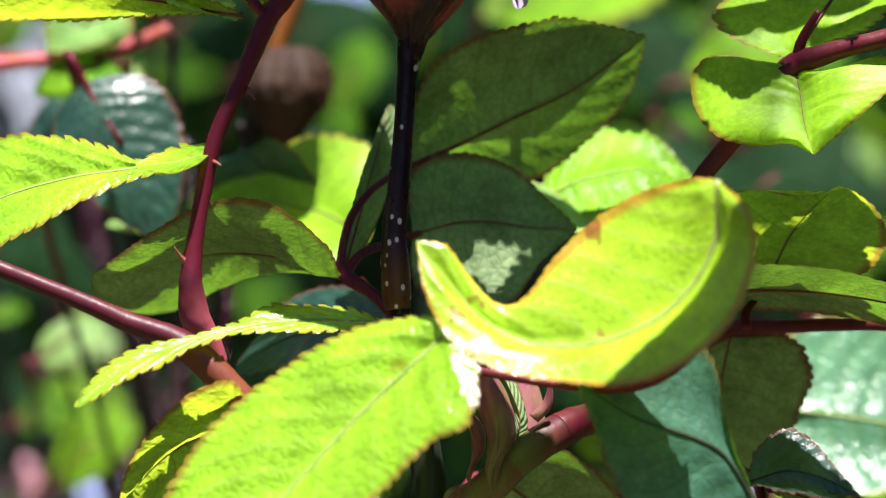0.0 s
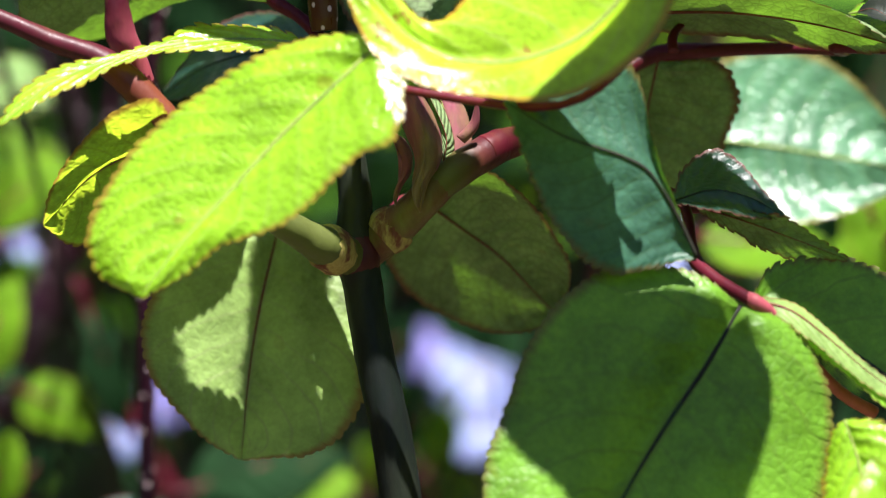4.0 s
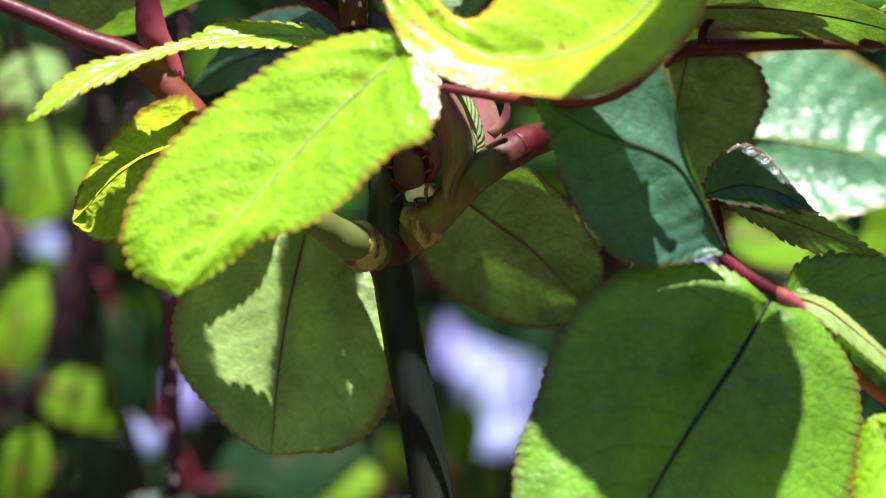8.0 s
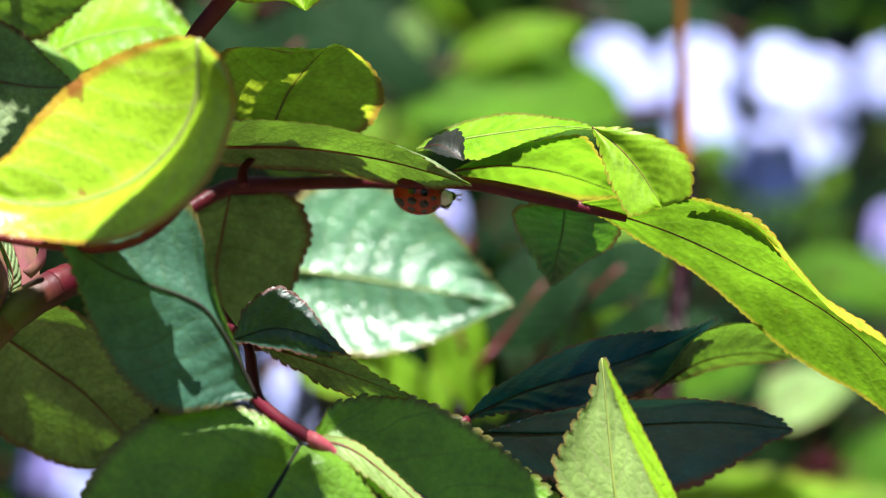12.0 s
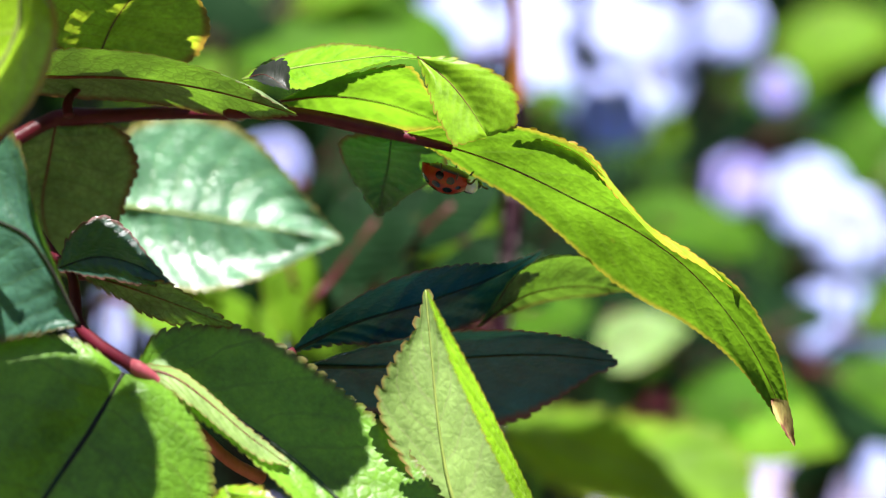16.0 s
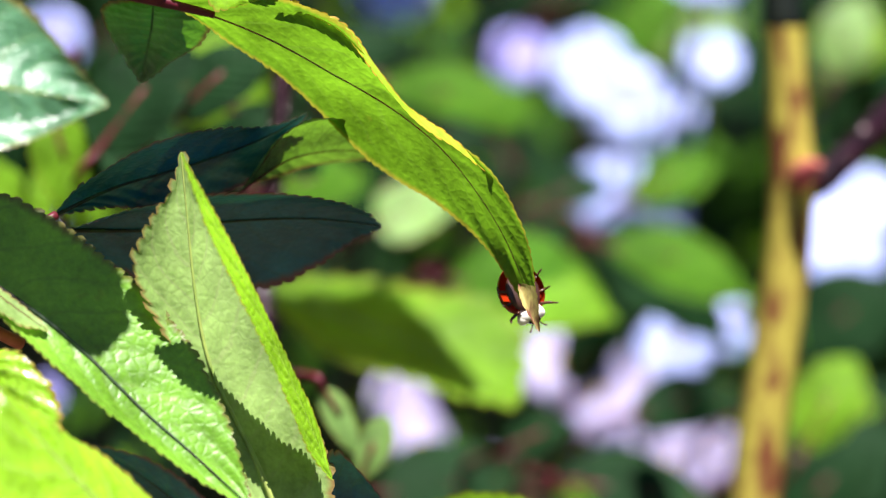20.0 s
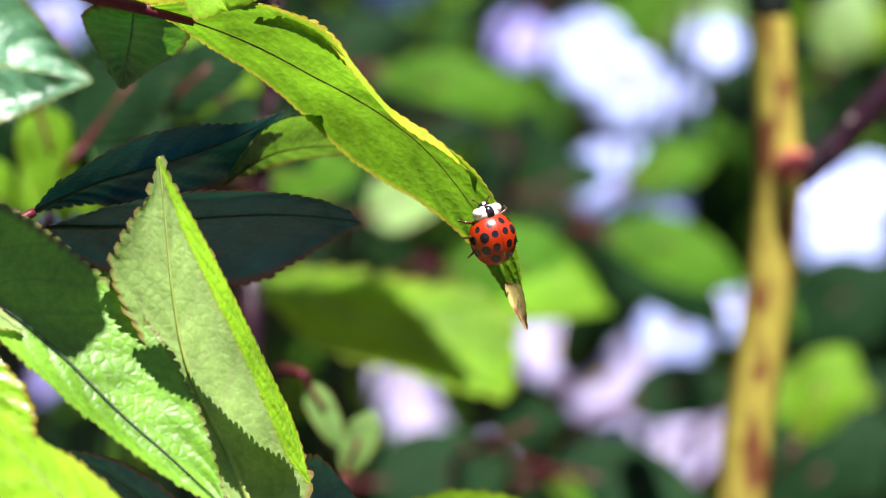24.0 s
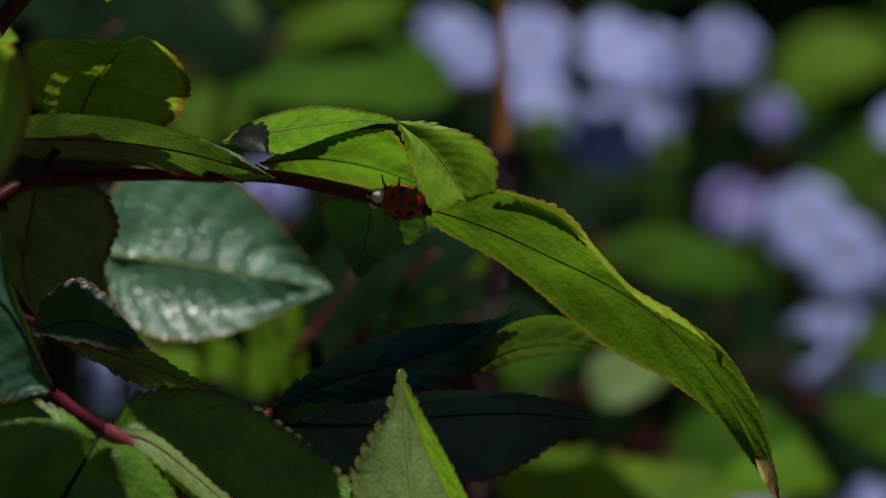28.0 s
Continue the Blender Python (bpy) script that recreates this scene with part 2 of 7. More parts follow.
ELYTRA = plain("orange_red_elytron", (0.36, 0.024, 0.001), 0.3, 0.05)
BLACK = plain("black_chitin", (0.012, 0.008, 0.008), 0.22, 0.4)
IVORY = plain("ivory_chitin", (0.80, 0.76, 0.66), 0.3, 0.3)
BELLY = plain("belly_chitin", (0.05, 0.017, 0.010), 0.5, 0.1)
BROWN = plain("brown_chitin", (0.08, 0.026, 0.011), 0.3, 0.3)


# ---- builders ----
def part(name, bm, material, parent, label="", smooth=True):
    """Links a bmesh, built in the world's metres, as one mesh under a thing or a part."""
    mesh = bpy.data.meshes.new(name)
    for f in bm.faces:
        f.smooth = smooth
    bm.to_mesh(mesh)
    bm.free()
    mesh.materials.append(material)
    ob = new(name, mesh)
    if parent:
        top = parent
        shift = Vector()
        while top:
            shift += top.location
            top = top.parent
        mesh.transform(Matrix.Translation(-shift))
        ob.parent = parent
    return tagged(ob, label) if label else ob


def thing(name, origin, label, category, group=""):
    ob = new(name)
    ob.empty_display_size = 0.002
    ob.location = P(origin)
    return tagged(ob, label, category, group)


def spline(points, t):
    """A smooth curve through the points, t from 0 to 1."""
    k = t * (len(points) - 1)
    i = min(int(k), len(points) - 2)
    f = k - i
    p0, p1, p2, p3 = points[max(i - 1, 0)], points[i], points[i + 1], points[min(i + 2, len(points) - 1)]
    return tuple(0.5 * (2 * b + (c - a) * f + (2 * a - 5 * b + 4 * c - d) * f * f + (3 * b - a - 3 * c + d) * f ** 3) for a, b, c, d in zip(p0, p1, p2, p3))


def tube(points, sides=12, steps=6, rough=0.0):
    """A bmesh tube along points of (x, y, z, radius), all in metres."""
    bm = bmesh.new()
    rings = []
    count = (len(points) - 1) * steps
    side = None
    for i in range(count + 1):
        x, y, z, r = spline(points, i / count)
        x2, y2, z2, _ = spline(points, min(i / count + 0.01, 1.0))
        x1, y1, z1, _ = spline(points, max(i / count - 0.01, 0.0))
        way = Vector((x2 - x1, y2 - y1, z2 - z1)).normalized()
        side = way.orthogonal().normalized() if side is None else (side - way * side.dot(way)).normalized()
        other = way.cross(side)
        ring = []
        for j in range(sides):
            a = 2 * math.pi * j / sides
            d = side * math.cos(a) + other * math.sin(a)
            k = 1 + rough * noise.noise(Vector((x, y, z)) * 900 + d * 1.5)
            ring.append(bm.verts.new(Vector((x, y, z)) + d * max(r, 1e-5) * k))
        rings.append(ring)
    for a, b in zip(rings, rings[1:]):
        for j in range(sides):
            bm.faces.new((a[j], a[(j + 1) % sides], b[(j + 1) % sides], b[j]))
    bm.faces.new(rings[0][::-1]), bm.faces.new(rings[-1])
    bm.normal_update()
    return bm


def stalk(parent, name, material, rows, label=""):
    """A stem through rows of (x, y, z, radius) in plan millimetres."""
    pts = [(*P(r), r[3] / 1000) for r in rows]
    return part(name, tube(pts, 14, 6, 0.06), material, parent, label)


def board(parent, a, b, name="board"):
    """An upright sawn board between two opposite plan corners, with eased edges."""
    lo, hi = P(a), P(b)
    bm = bmesh.new()
    bmesh.ops.create_cube(bm, size=1.0)
    for v in bm.verts:
        v.co = Vector((lo.x + (v.co.x + 0.5) * (hi.x - lo.x), lo.y + (v.co.y + 0.5) * 0.02, lo.z + (v.co.z + 0.5) * (hi.z - lo.z)))
    bmesh.ops.recalc_face_normals(bm, faces=bm.faces)
    bmesh.ops.bevel(bm, geom=list(bm.edges), offset=0.0015, segments=2, affect="EDGES")
    return part(name, bm, BOARD, parent, smooth=False)


def blade_mesh(base, mid, tip, left, right, teeth=20, cup=0.0, p=0.5, q=0.68, ripple=1.0, half=6, twist=0.0, left_q=None):
    """A leaf blade: a bent midrib, two half widths, and a saw-toothed margin."""
    bm = bmesh.new()
    uv = bm.loops.layers.uv.new("UVMap")
    steps = teeth * 3
    ctrl = 2 * mid - (base + tip) / 2
    peak = p / (p + q)
    top = peak ** p * (1 - peak) ** q
    length = (tip - base).length
    spread = right - left
    seed = Vector((base.x * 531, base.y * 377, base.z * 913))
    grid, ribs = [], []
    for i in range(steps + 1):
        s = i / steps
        c = base * (1 - s) ** 2 + ctrl * 2 * s * (1 - s) + tip * s * s
        way = ((ctrl - base) * (1 - s) + (tip - ctrl) * s).normalized()
        up = way.cross(spread).normalized()
        w = (s ** p) * ((1 - s) ** q) / top if 0 < s < 1 else 0.0
        turn = Matrix.Rotation(radians(twist) * (s - 0.5), 3, way)
        ribs.append(c)
        row = []
        for j in range(-half, half + 1):
            a = abs(j) / half
            vec = turn @ (left if j < 0 else right)
            size = vec.length
            wide = w
            if left_q and j < 0:
                best = p / (p + left_q)
                wide = (s ** p) * ((1 - s) ** left_q) / (best ** p * (1 - best) ** left_q) if 0 < s < 1 else 0.0
            reach = wide * a
            slide = Vector()
            if abs(j) == half and 0 < s < 1:
                phase = i % 3
                bite = (0.0, 0.022, 0.060)[phase] * (0.5 + 0.5 * w) * (0.3 if ripple < 0.5 else 1.0)
                irregular = 0.6 + 0.8 * abs(noise.noise(seed + Vector((i // 3, j, 0)) * 1.7))
                reach += bite * irregular
                slide = way * length * (0.0, 0.004, 0.012)[phase]
            wave = 0.07 * size * ripple * noise.noise(seed + Vector((s * 3.2, a * 1.6 * (1 if j > 0 else -1), 0)))
            quilt = 0.005 * size * ripple * math.sin(2 * math.pi * (9 * s - 2.2 * a ** 1.25 + (0.45 if j > 0 else 0) + 0.5 * noise.noise(seed + Vector((s * 5, j * 0.1, 3))))) * min(a * 3, 1) * (1 - a * 0.6)
            lift = cup * size * w * a * a + (wave * a + quilt) * w
            row.append(bm.verts.new(c + vec * reach + slide + up * lift))
        grid.append(row)
    for i in range(steps):
        for j in range(2 * half):
            quad = (grid[i][j], grid[i][j + 1], grid[i + 1][j + 1], grid[i + 1][j])
            f = bm.faces.new(quad)
            for loop, (di, dj) in zip(f.loops, ((0, 0), (0, 1), (1, 1), (1, 0))):
                loop[uv].uv = ((i + di) / steps, (j + dj) / (2 * half))
    bm.normal_update()
    return bm, ribs


RIB = {}


def leaflet(parent, material, base, mid, tip, left, right, teeth=20, cup=0.0, p=0.5, q=0.68, smooth=False, twist=0.0, label="", name="leaflet", rib=None, thin=1.0, left_q=None):
    """One leaflet with its raised midrib, in plan millimetres."""
    b, m, t = P(base), P(mid), P(tip)
    lv, rv = Vector(left) / 1000, Vector(right) / 1000
    bm, ribs = blade_mesh(b, m, t, lv, rv, teeth, cup, p, q, 0.4 if smooth else 1.0, twist=twist, left_q=left_q)
    ob = part(name, bm, material, parent, label)
    if name != "leaflet":
        return ob
    wide = 0.0085 * thin * (t - b).length
    pts = [(*ribs[int(k * (len(ribs) - 1) / 8)], wide * (1.15 - 0.95 * k / 8)) for k in range(9)]
    part("midrib", tube(pts, 6, 3), rib or RIB[material.name], ob)
    return ob


def chord(points):
    """The points with their share of the way along, from 0 to 1."""
    pts = [Vector(p) for p in points]
    run = [0.0]
    for a, b in zip(pts, pts[1:]):
        run.append(run[-1] + (b - a).length)
    return pts, [r / run[-1] for r in run]


def along_curve(curve, s):
    """A smooth curve through unevenly spaced points, s from 0 to 1."""
    pts, run = curve
    i = max(k for k in range(len(pts) - 1) if run[k] <= s + 1e-9)
    f = (s - run[i]) / max(run[i + 1] - run[i], 1e-9)
    step = run[i + 1] - run[i]

    def slope(k):
        lo, hi = max(k - 1, 0), min(k + 1, len(pts) - 1)
        return (pts[hi] - pts[lo]) / max(run[hi] - run[lo], 1e-9)

    a, b, m0, m1 = pts[i], pts[i + 1], slope(i) * step, slope(i + 1) * step
    return a * (2 * f ** 3 - 3 * f * f + 1) + m0 * (f ** 3 - 2 * f * f + f) + b * (3 * f * f - 2 * f ** 3) + m1 * (f ** 3 - f * f)


def blade(parent, material, rib, left, right, teeth=22, thin=1.0, small=1.0, cup=0.08, name="leaflet", label="", relief=1.0, skin=None):
    """A leaflet between a bent midrib and two margins, in plan millimetres: quilted between its side veins, with hooked saw teeth."""
    mid = chord([P(p) for p in rib])
    edges = [chord([P(rib[0]), *[P(p) for p in side], P(rib[-1])]) for side in (left, right)]
    length = sum((b - a).length for a, b in zip(mid[0], mid[0][1:]))
    wide = max((along_curve(edges[0], k / 12) - along_curve(edges[1], k / 12)).length for k in range(1, 12)) / 2
    seed = Vector((rib[0][0] * 0.53, rib[0][2] * 0.91, rib[-1][0] * 0.37))
    bm = bmesh.new()
    uv = bm.loops.layers.uv.new("UVMap")
    steps, half = teeth * 4, 7
    grid, spine = [], []
    for i in range(steps + 1):
        s = i / steps
        c = along_curve(mid, s)
        spine.append(c)
        ends = [along_curve(e, s) for e in edges]
        way = (along_curve(mid, min(s + 0.02, 1)) - along_curve(mid, max(s - 0.02, 0))).normalized()
        across = ends[1] - ends[0]
        up = way.cross(across).normalized() if across.length > 1e-6 else Vector((0, 0, 1))
        row = []
        for j in range(-half, half + 1):
            a, side = abs(j) / half, (0 if j < 0 else 1)
            out = ends[side] - c
            p = c + out * a
            if abs(j) == half and 0 < i < steps:
                phase = i % 4
                key = noise.noise(seed + Vector((i // 4 * 1.7, j, 0)))
                big = small * length / teeth * (0.75 + 0.8 * key)
                ahead = (along_curve(edges[side], min(s + 0.01, 1)) - along_curve(edges[side], max(s - 0.01, 0))).normalized()
                p = p + out.normalized() * big * (0.0, 0.22, 0.50, 0.44)[phase] + ahead * big * (0.0, 0.02, 0.12, 0.42)[phase]
            taper = min(1.0, out.length / (0.35 * wide + 1e-9))
            wave = 0.09 * noise.noise(seed + Vector((s * 3.0, a * 1.4 * (1 if j > 0 else -1), 0))) * a
            lane = 9 * s - 2.2 * a ** 1.25 + (0.45 if j > 0 else 0) + 0.9 * noise.noise(seed + Vector((s * 4, j * 0.12, 3)))
            quilt = 0.02 * relief * abs(math.sin(math.pi * lane)) * min(a * 4, 1) * (1 - 0.75 * a)
            row.append(bm.verts.new(p + up * wide * taper * (cup * math.sin(math.pi * a) + wave + quilt)))
        grid.append(row)
    for i in range(steps):
        for j in range(2 * half):
            f = bm.faces.new((grid[i][j], grid[i][j + 1], grid[i + 1][j + 1], grid[i + 1][j]))
            for loop, (di, dj) in zip(f.loops, ((0, 0), (0, 1), (1, 1), (1, 0))):
                loop[uv].uv = ((i + di) / steps, (j + dj) / (2 * half))
    bm.normal_update()
    ob = part(name, bm, material, parent, label)
    if name == "leaflet":
        r = 0.0075 * thin * length
        pts = [(*spine[int(k * (len(spine) - 1) / 10)], r * (1.15 - 0.95 * k / 10)) for k in range(11)]
        part("midrib", tube(pts, 6, 3), skin or RIB[material.name], ob)
    return ob


RED_RIB = bark("red_midrib", (0.16, 0.03, 0.03), (0.22, 0.10, 0.04), 200)
GREEN_RIB = bark("green_midrib", (0.34, 0.42, 0.10), (0.26, 0.36, 0.08), 200)
DARK_RIB = bark("dark_midrib", (0.03, 0.03, 0.02), (0.03, 0.06, 0.025), 200, rough=0.6)
RIB[BUD.name] = GREEN_RIB
for m, r in ((YOUNG, GREEN_RIB), (YELLOW, GREEN_RIB), (YOUNG_UNDER, RED_RIB), (LONG, RED_RIB), (BRIGHT, GREEN_RIB), (UNDER, RED_RIB), (UNDER_PALE, RED_RIB), (DARK, DARK_RIB), (TWO_TONE, DARK_RIB), (SOFT, RED_RIB), (DUSK, DARK_RIB), (THICK, DARK_RIB), (DEEP, DARK_RIB), (MID, DARK_RIB), (FRESH, GREEN_RIB), (FAR_GREEN, GREEN_RIB), (GLOSSY, GREEN_RIB), (PALE, GREEN_RIB)):
    RIB[m.name] = r


def hip(parent, low, high, skin=HIP_SKIN, sepals=5):
    """The withered rose hip with its papery sepals, between two plan points."""
    a, b = P(low), P(high)
    h = (b - a).length
    profile = ((0.0, 0.050), (0.10, 0.068), (0.2, 0.14), (0.32, 0.25), (0.48, 0.345), (0.64, 0.385), (0.8, 0.36), (0.92, 0.28), (1.0, 0.18))
    bm = bmesh.new()
    rings = []
    for i in range(41):
        s = i / 40
        r = np.interp(s, [k for k, _ in profile], [k for _, k in profile]) * h
        c = a.lerp(b, s)
        ring = []
        for j in range(64):
            ang = 2 * math.pi * j / 64
            d = Vector((math.cos(ang), math.sin(ang), 0))
            fold = 0.10 * noise.noise(Vector((d.x * 3.5, d.y * 3.5, s * 1.2))) + 0.085 * noise.noise(Vector((d.x * 8, d.y * 8, s * 2.5))) + 0.035 * noise.noise(Vector((d.x * 19, d.y * 19, s * 9)))
            crease = -0.09 * max(0, 1 - abs(((ang * 5 / (2 * math.pi)) % 1) - 0.5) * 9) * math.sin(math.pi * s)
            ring.append(bm.verts.new(c + d * r * (1 + fold * 2 + crease)))
        rings.append(ring)
    for p1, p2 in zip(rings, rings[1:]):
        for j in range(64):
            bm.faces.new((p1[j], p1[(j + 1) % 64], p2[(j + 1) % 64], p2[j]))
    bm.faces.new(rings[0][::-1]), bm.faces.new(rings[-1])
    body = part("rose_hip", bm, skin, parent, "wrinkled dark red-brown dry hip")
    # papery crown ring and the sepals that hang from it
    crown = [(*(b + Vector((math.cos(k * 0.5236) * 0.24 * h, math.sin(k * 0.5236) * 0.24 * h, (0.03 + 0.02 * math.sin(k * 2.3)) * h - 0.06 * h))), 0.035 * h) for k in range(13)]
    if sepals:
        part("crown", tube(crown, 8, 4, 0.5), DULL_HUSK, body, "dry brown crown ring")
    for k, (ox, oy, dx, dz, wide) in enumerate(((0.26, -0.16, 0.50, -0.66, 0.065), (0.30, -0.06, 0.64, -0.56, 0.075), (0.26, 0.0, 0.50, -0.34, 0.09), (0.14, -0.22, 0.30, -0.12, 0.06), (-0.1, -0.22, -0.18, -0.05, 0.04))[3:sepals]):
        root = b + Vector((ox * h * 0.8, oy * h, -0.02 * h))
        end = b + Vector((dx * h, oy * 1.3 * h, dz * h))
        bend = root.lerp(end, 0.5) + Vector((0.05 * h, -0.04 * h, 0.06 * h))
        sheet, _ = blade_mesh(root, bend, end, Vector((-wide * h, -0.02 * h, 0)), Vector((wide * h, 0.05 * h, 0.02 * h)), 7, 0.5, 0.25, 0.45, 5.0)
        part("sepal", sheet, HUSK, body, "shrivelled grey-white sepal")
    return body


# ---- ground and distance ----
def soil_material():
    n = Net("garden_soil")
    obj = n.node("TexCoord").outputs[3]
    big, fine = n.noise(obj, 3.0, 5.0), n.noise(obj, 60.0, 5.0)
    c = n.mix(n.ramp(big, 0.4, 0.65), rgb(0.07, 0.045, 0.03), rgb(0.05, 0.075, 0.02))
    c = n.mix(fine, c, rgb(0.13, 0.10, 0.06))
    n.put(n.shader.inputs["Base Color"], c), n.put(n.shader.inputs["Roughness"], 0.9)
    n.put(n.shader.inputs["Normal"], n.node("Bump", Strength=0.6, Distance=0.02, Height=fine))
    return n.mat


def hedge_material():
    n = Net("shade_black_hedge")
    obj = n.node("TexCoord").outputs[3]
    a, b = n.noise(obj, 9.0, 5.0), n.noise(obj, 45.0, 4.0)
    # Near-black greens stand for deep shade, as the sun would light the face.
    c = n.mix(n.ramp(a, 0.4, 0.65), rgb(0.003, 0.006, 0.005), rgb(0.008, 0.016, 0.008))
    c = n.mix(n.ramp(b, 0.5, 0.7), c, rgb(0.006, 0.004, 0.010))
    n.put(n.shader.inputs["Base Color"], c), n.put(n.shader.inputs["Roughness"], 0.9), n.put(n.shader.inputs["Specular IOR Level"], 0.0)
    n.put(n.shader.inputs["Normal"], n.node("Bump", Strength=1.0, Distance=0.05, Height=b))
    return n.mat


bm = bmesh.new()
side = [-200.0, -40.0, -12.0, -6.0, -3.0, -1.5, 0.0, 1.5, 3.0, 6.0, 12.0, 40.0, 200.0]
grid = [[bm.verts.new((x, y + 2, 0.03 * noise.noise(Vector((x, y, 0)) * 0.9) if abs(x) < 10 and abs(y) < 10 else 0.0)) for x in side] for y in side]
for i in range(len(side) - 1):
    for j in range(len(side) - 1):
        bm.faces.new((grid[i][j], grid[i][j + 1], grid[i + 1][j + 1], grid[i + 1][j]))
tagged(part("ground", bm, soil_material(), None), "brown garden soil with weeds and moss", "ground", kind="structure")

# dense dark hedges on four sides; only the rear one comes into view
def hedge(name, label, high, turn, along, off):
    """A clipped hedge with an uneven face: its length runs along local x, its face stands off from the rose."""
    bm = bmesh.new()
    rows = []
    outline = [(off, high * i / 24) for i in range(25)] + [(off + 1.2 * i / 6, high) for i in range(1, 7)] + [(off + 1.2, high * (1 - i / 6)) for i in range(1, 7)]
    for i, (y, z) in enumerate(outline):
        rows.append([])
        for j in range(61):
            x = along * (j / 30 - 1)
            bulge = 0.25 * noise.noise(Vector((x * 1.3, z * 1.6, y))) + 0.09 * noise.noise(Vector((x * 5, z * 5, y * 2)))
            rows[-1].append(bm.verts.new((x, y + bulge, max(z + 0.3 * bulge, -0.1))))
    for a, b in zip(rows, rows[1:]):
        for j in range(60):
            bm.faces.new((a[j], a[j + 1], b[j + 1], b[j]))
    bmesh.ops.recalc_face_normals(bm, faces=bm.faces)
    bmesh.ops.transform(bm, matrix=Matrix.Rotation(radians(turn), 4, "Z"), verts=bm.verts)
    tagged(part(name, bm, HEDGE, None), label, "hedge", kind="structure")


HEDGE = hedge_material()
hedge("backdrop", "dense hedge behind the flower border, coloured near black as shade", 2.4, 0, 3.0, 2.6)
# These three are added out of view to hold back part of the skylight.
hedge("wall_south", "unseen low hedge added to limit skylight", 1.0, 180, 3.0, 1.7)
hedge("wall_east", "unseen side hedge added to limit skylight", 1.5, -90, 3.0, 2.0)
hedge("wall_west", "unseen side hedge added to limit skylight", 1.5, 90, 3.0, 2.0)


# ---- the rose ----
cane = thing("rose_cane", (-23.7, 400, -39.5), "dark purple-green rose cane ending in a dry hip", "cane")
stalk(cane, "stem", CANE_DARK, [(-17.7, 402, -58.5, 2.43), (-22.4, 401, -48.1, 2.3), (-25.2, 400, -32.1, 2.23), (-27, 400, -23.6, 2.17), (-28.2, 400, -16.4, 2.17), (-28.9, 400, -12.7, 2.42), (-29.1, 400, -10.3, 1.99), (-29.1, 400, -6.1, 1.81), (-30.7, 400, 3.4, 1.57), (-32.3, 400, 10.4, 1.51)])
stalk(cane, "lower_stem", CANE_DARK, [(20, 440, -905, 5), (10.57, 430.5, -693.33, 4.36), (1.14, 421, -481.67, 3.71), (-8.29, 411.5, -270, 3.06), (-17.71, 402, -58.33, 2.42)])
STALK_SKIN = bark("stalk_skin", (0.013, 0.004, 0.009), (0.035, 0.008, 0.018), 200, rough=0.34, specks=(0.7, 0.55, 0.55), along=((-23.7, 400, -39.5), (-32.6, 400, 13.9), (-32.6, 400, 19.9), (0.1, 0.036, 0.014)))
stalk(cane, "hip_stalk", STALK_SKIN, [(-32.3, 400, 11, 1.39), (-32.4, 400, 12.4, 1.58), (-32.6, 400, 15.7, 1.57), (-32.7, 400, 19.2, 1.36), (-32.2, 400, 24.2, 1.21), (-31.7, 400, 30.2, 1.09), (-31.3, 400, 36.3, 1.12), (-31.2, 400, 39.1, 1.21), (-30.9, 400, 43, 1.45)], label="dark purple stalk with pale specks")
dry_hip = hip(cane, (-31, 400, 37.7), (-28, 400, 58))
blade(dry_hip, HUSK, [(-24.2, 394, 56.4), (-21.6, 392.9, 52.4), (-20.1, 391.5, 47.5), (-19, 390, 42.2)], [(-23, 394.8, 53.3), (-22.2, 393.5, 49.5), (-20.7, 392, 45.2)], [(-20.4, 392.5, 54.5), (-19.2, 391.5, 51.1), (-18.6, 390.3, 46.8), (-18.4, 389.3, 43.1)], teeth=9, small=0.5, cup=-0.5, relief=5.0, name="sepal", label="shrivelled grey-lilac sepal")
blade(dry_hip, HUSK, [(-22.9, 395.1, 56.7), (-19.9, 393.7, 53.4), (-18, 391.6, 48.4), (-15.9, 389.7, 43.9)], [(-20.7, 392.6, 53), (-18.9, 390.7, 48.6), (-17.4, 389.3, 45.2)], [(-19.6, 395.2, 54.4), (-17.8, 393.5, 49.5), (-16.3, 392.3, 46.1)], teeth=9, small=0.5, cup=0.5, relief=5.0, name="sepal", label="shrivelled grey-lilac sepal")
stalk(cane, "node_ring", CANE_RED, [(-28.5, 400, -15, 2.2), (-28.8, 400, -13.2, 2.6), (-29.1, 400, -11.1, 2.11)], label="reddish swollen node")

shoot = thing("rose_shoot", (-30.2, 398, -12.7), "glossy red side shoot of the rose with green base", "shoot")
SHOOT_BASE = bark("shoot_base_skin", (0.2, 0.085, 0.028), (0.15, 0.03, 0.02), 150, 0.45, 0.65, 0.45, along=((-30.2, 398, -12.7), (-35.7, 391, -9.6), (-46.2, 388.5, -0.4), (0.1, 0.12, 0.03)))
SHOOT_SKIN = bark("shoot_skin", (0.09, 0.011, 0.02), (0.16, 0.05, 0.03), 130, 0.5, 0.75, 0.46, along=((-30.2, 398, -12.7), (-48.5, 388, 1.6), (-54, 388, 6.8), (0.18, 0.05, 0.024)))
stalk(shoot, "stem_base", SHOOT_BASE, [(-29.8, 399, -13.2, 2.05), (-31.9, 394, -12.1, 2.14), (-34, 392, -10.9, 1.78), (-36.8, 390, -9, 1.65), (-43.3, 389, -3.1, 1.47), (-48.5, 388, 1.6, 1.41)], label="olive green base of the shoot turning gold")
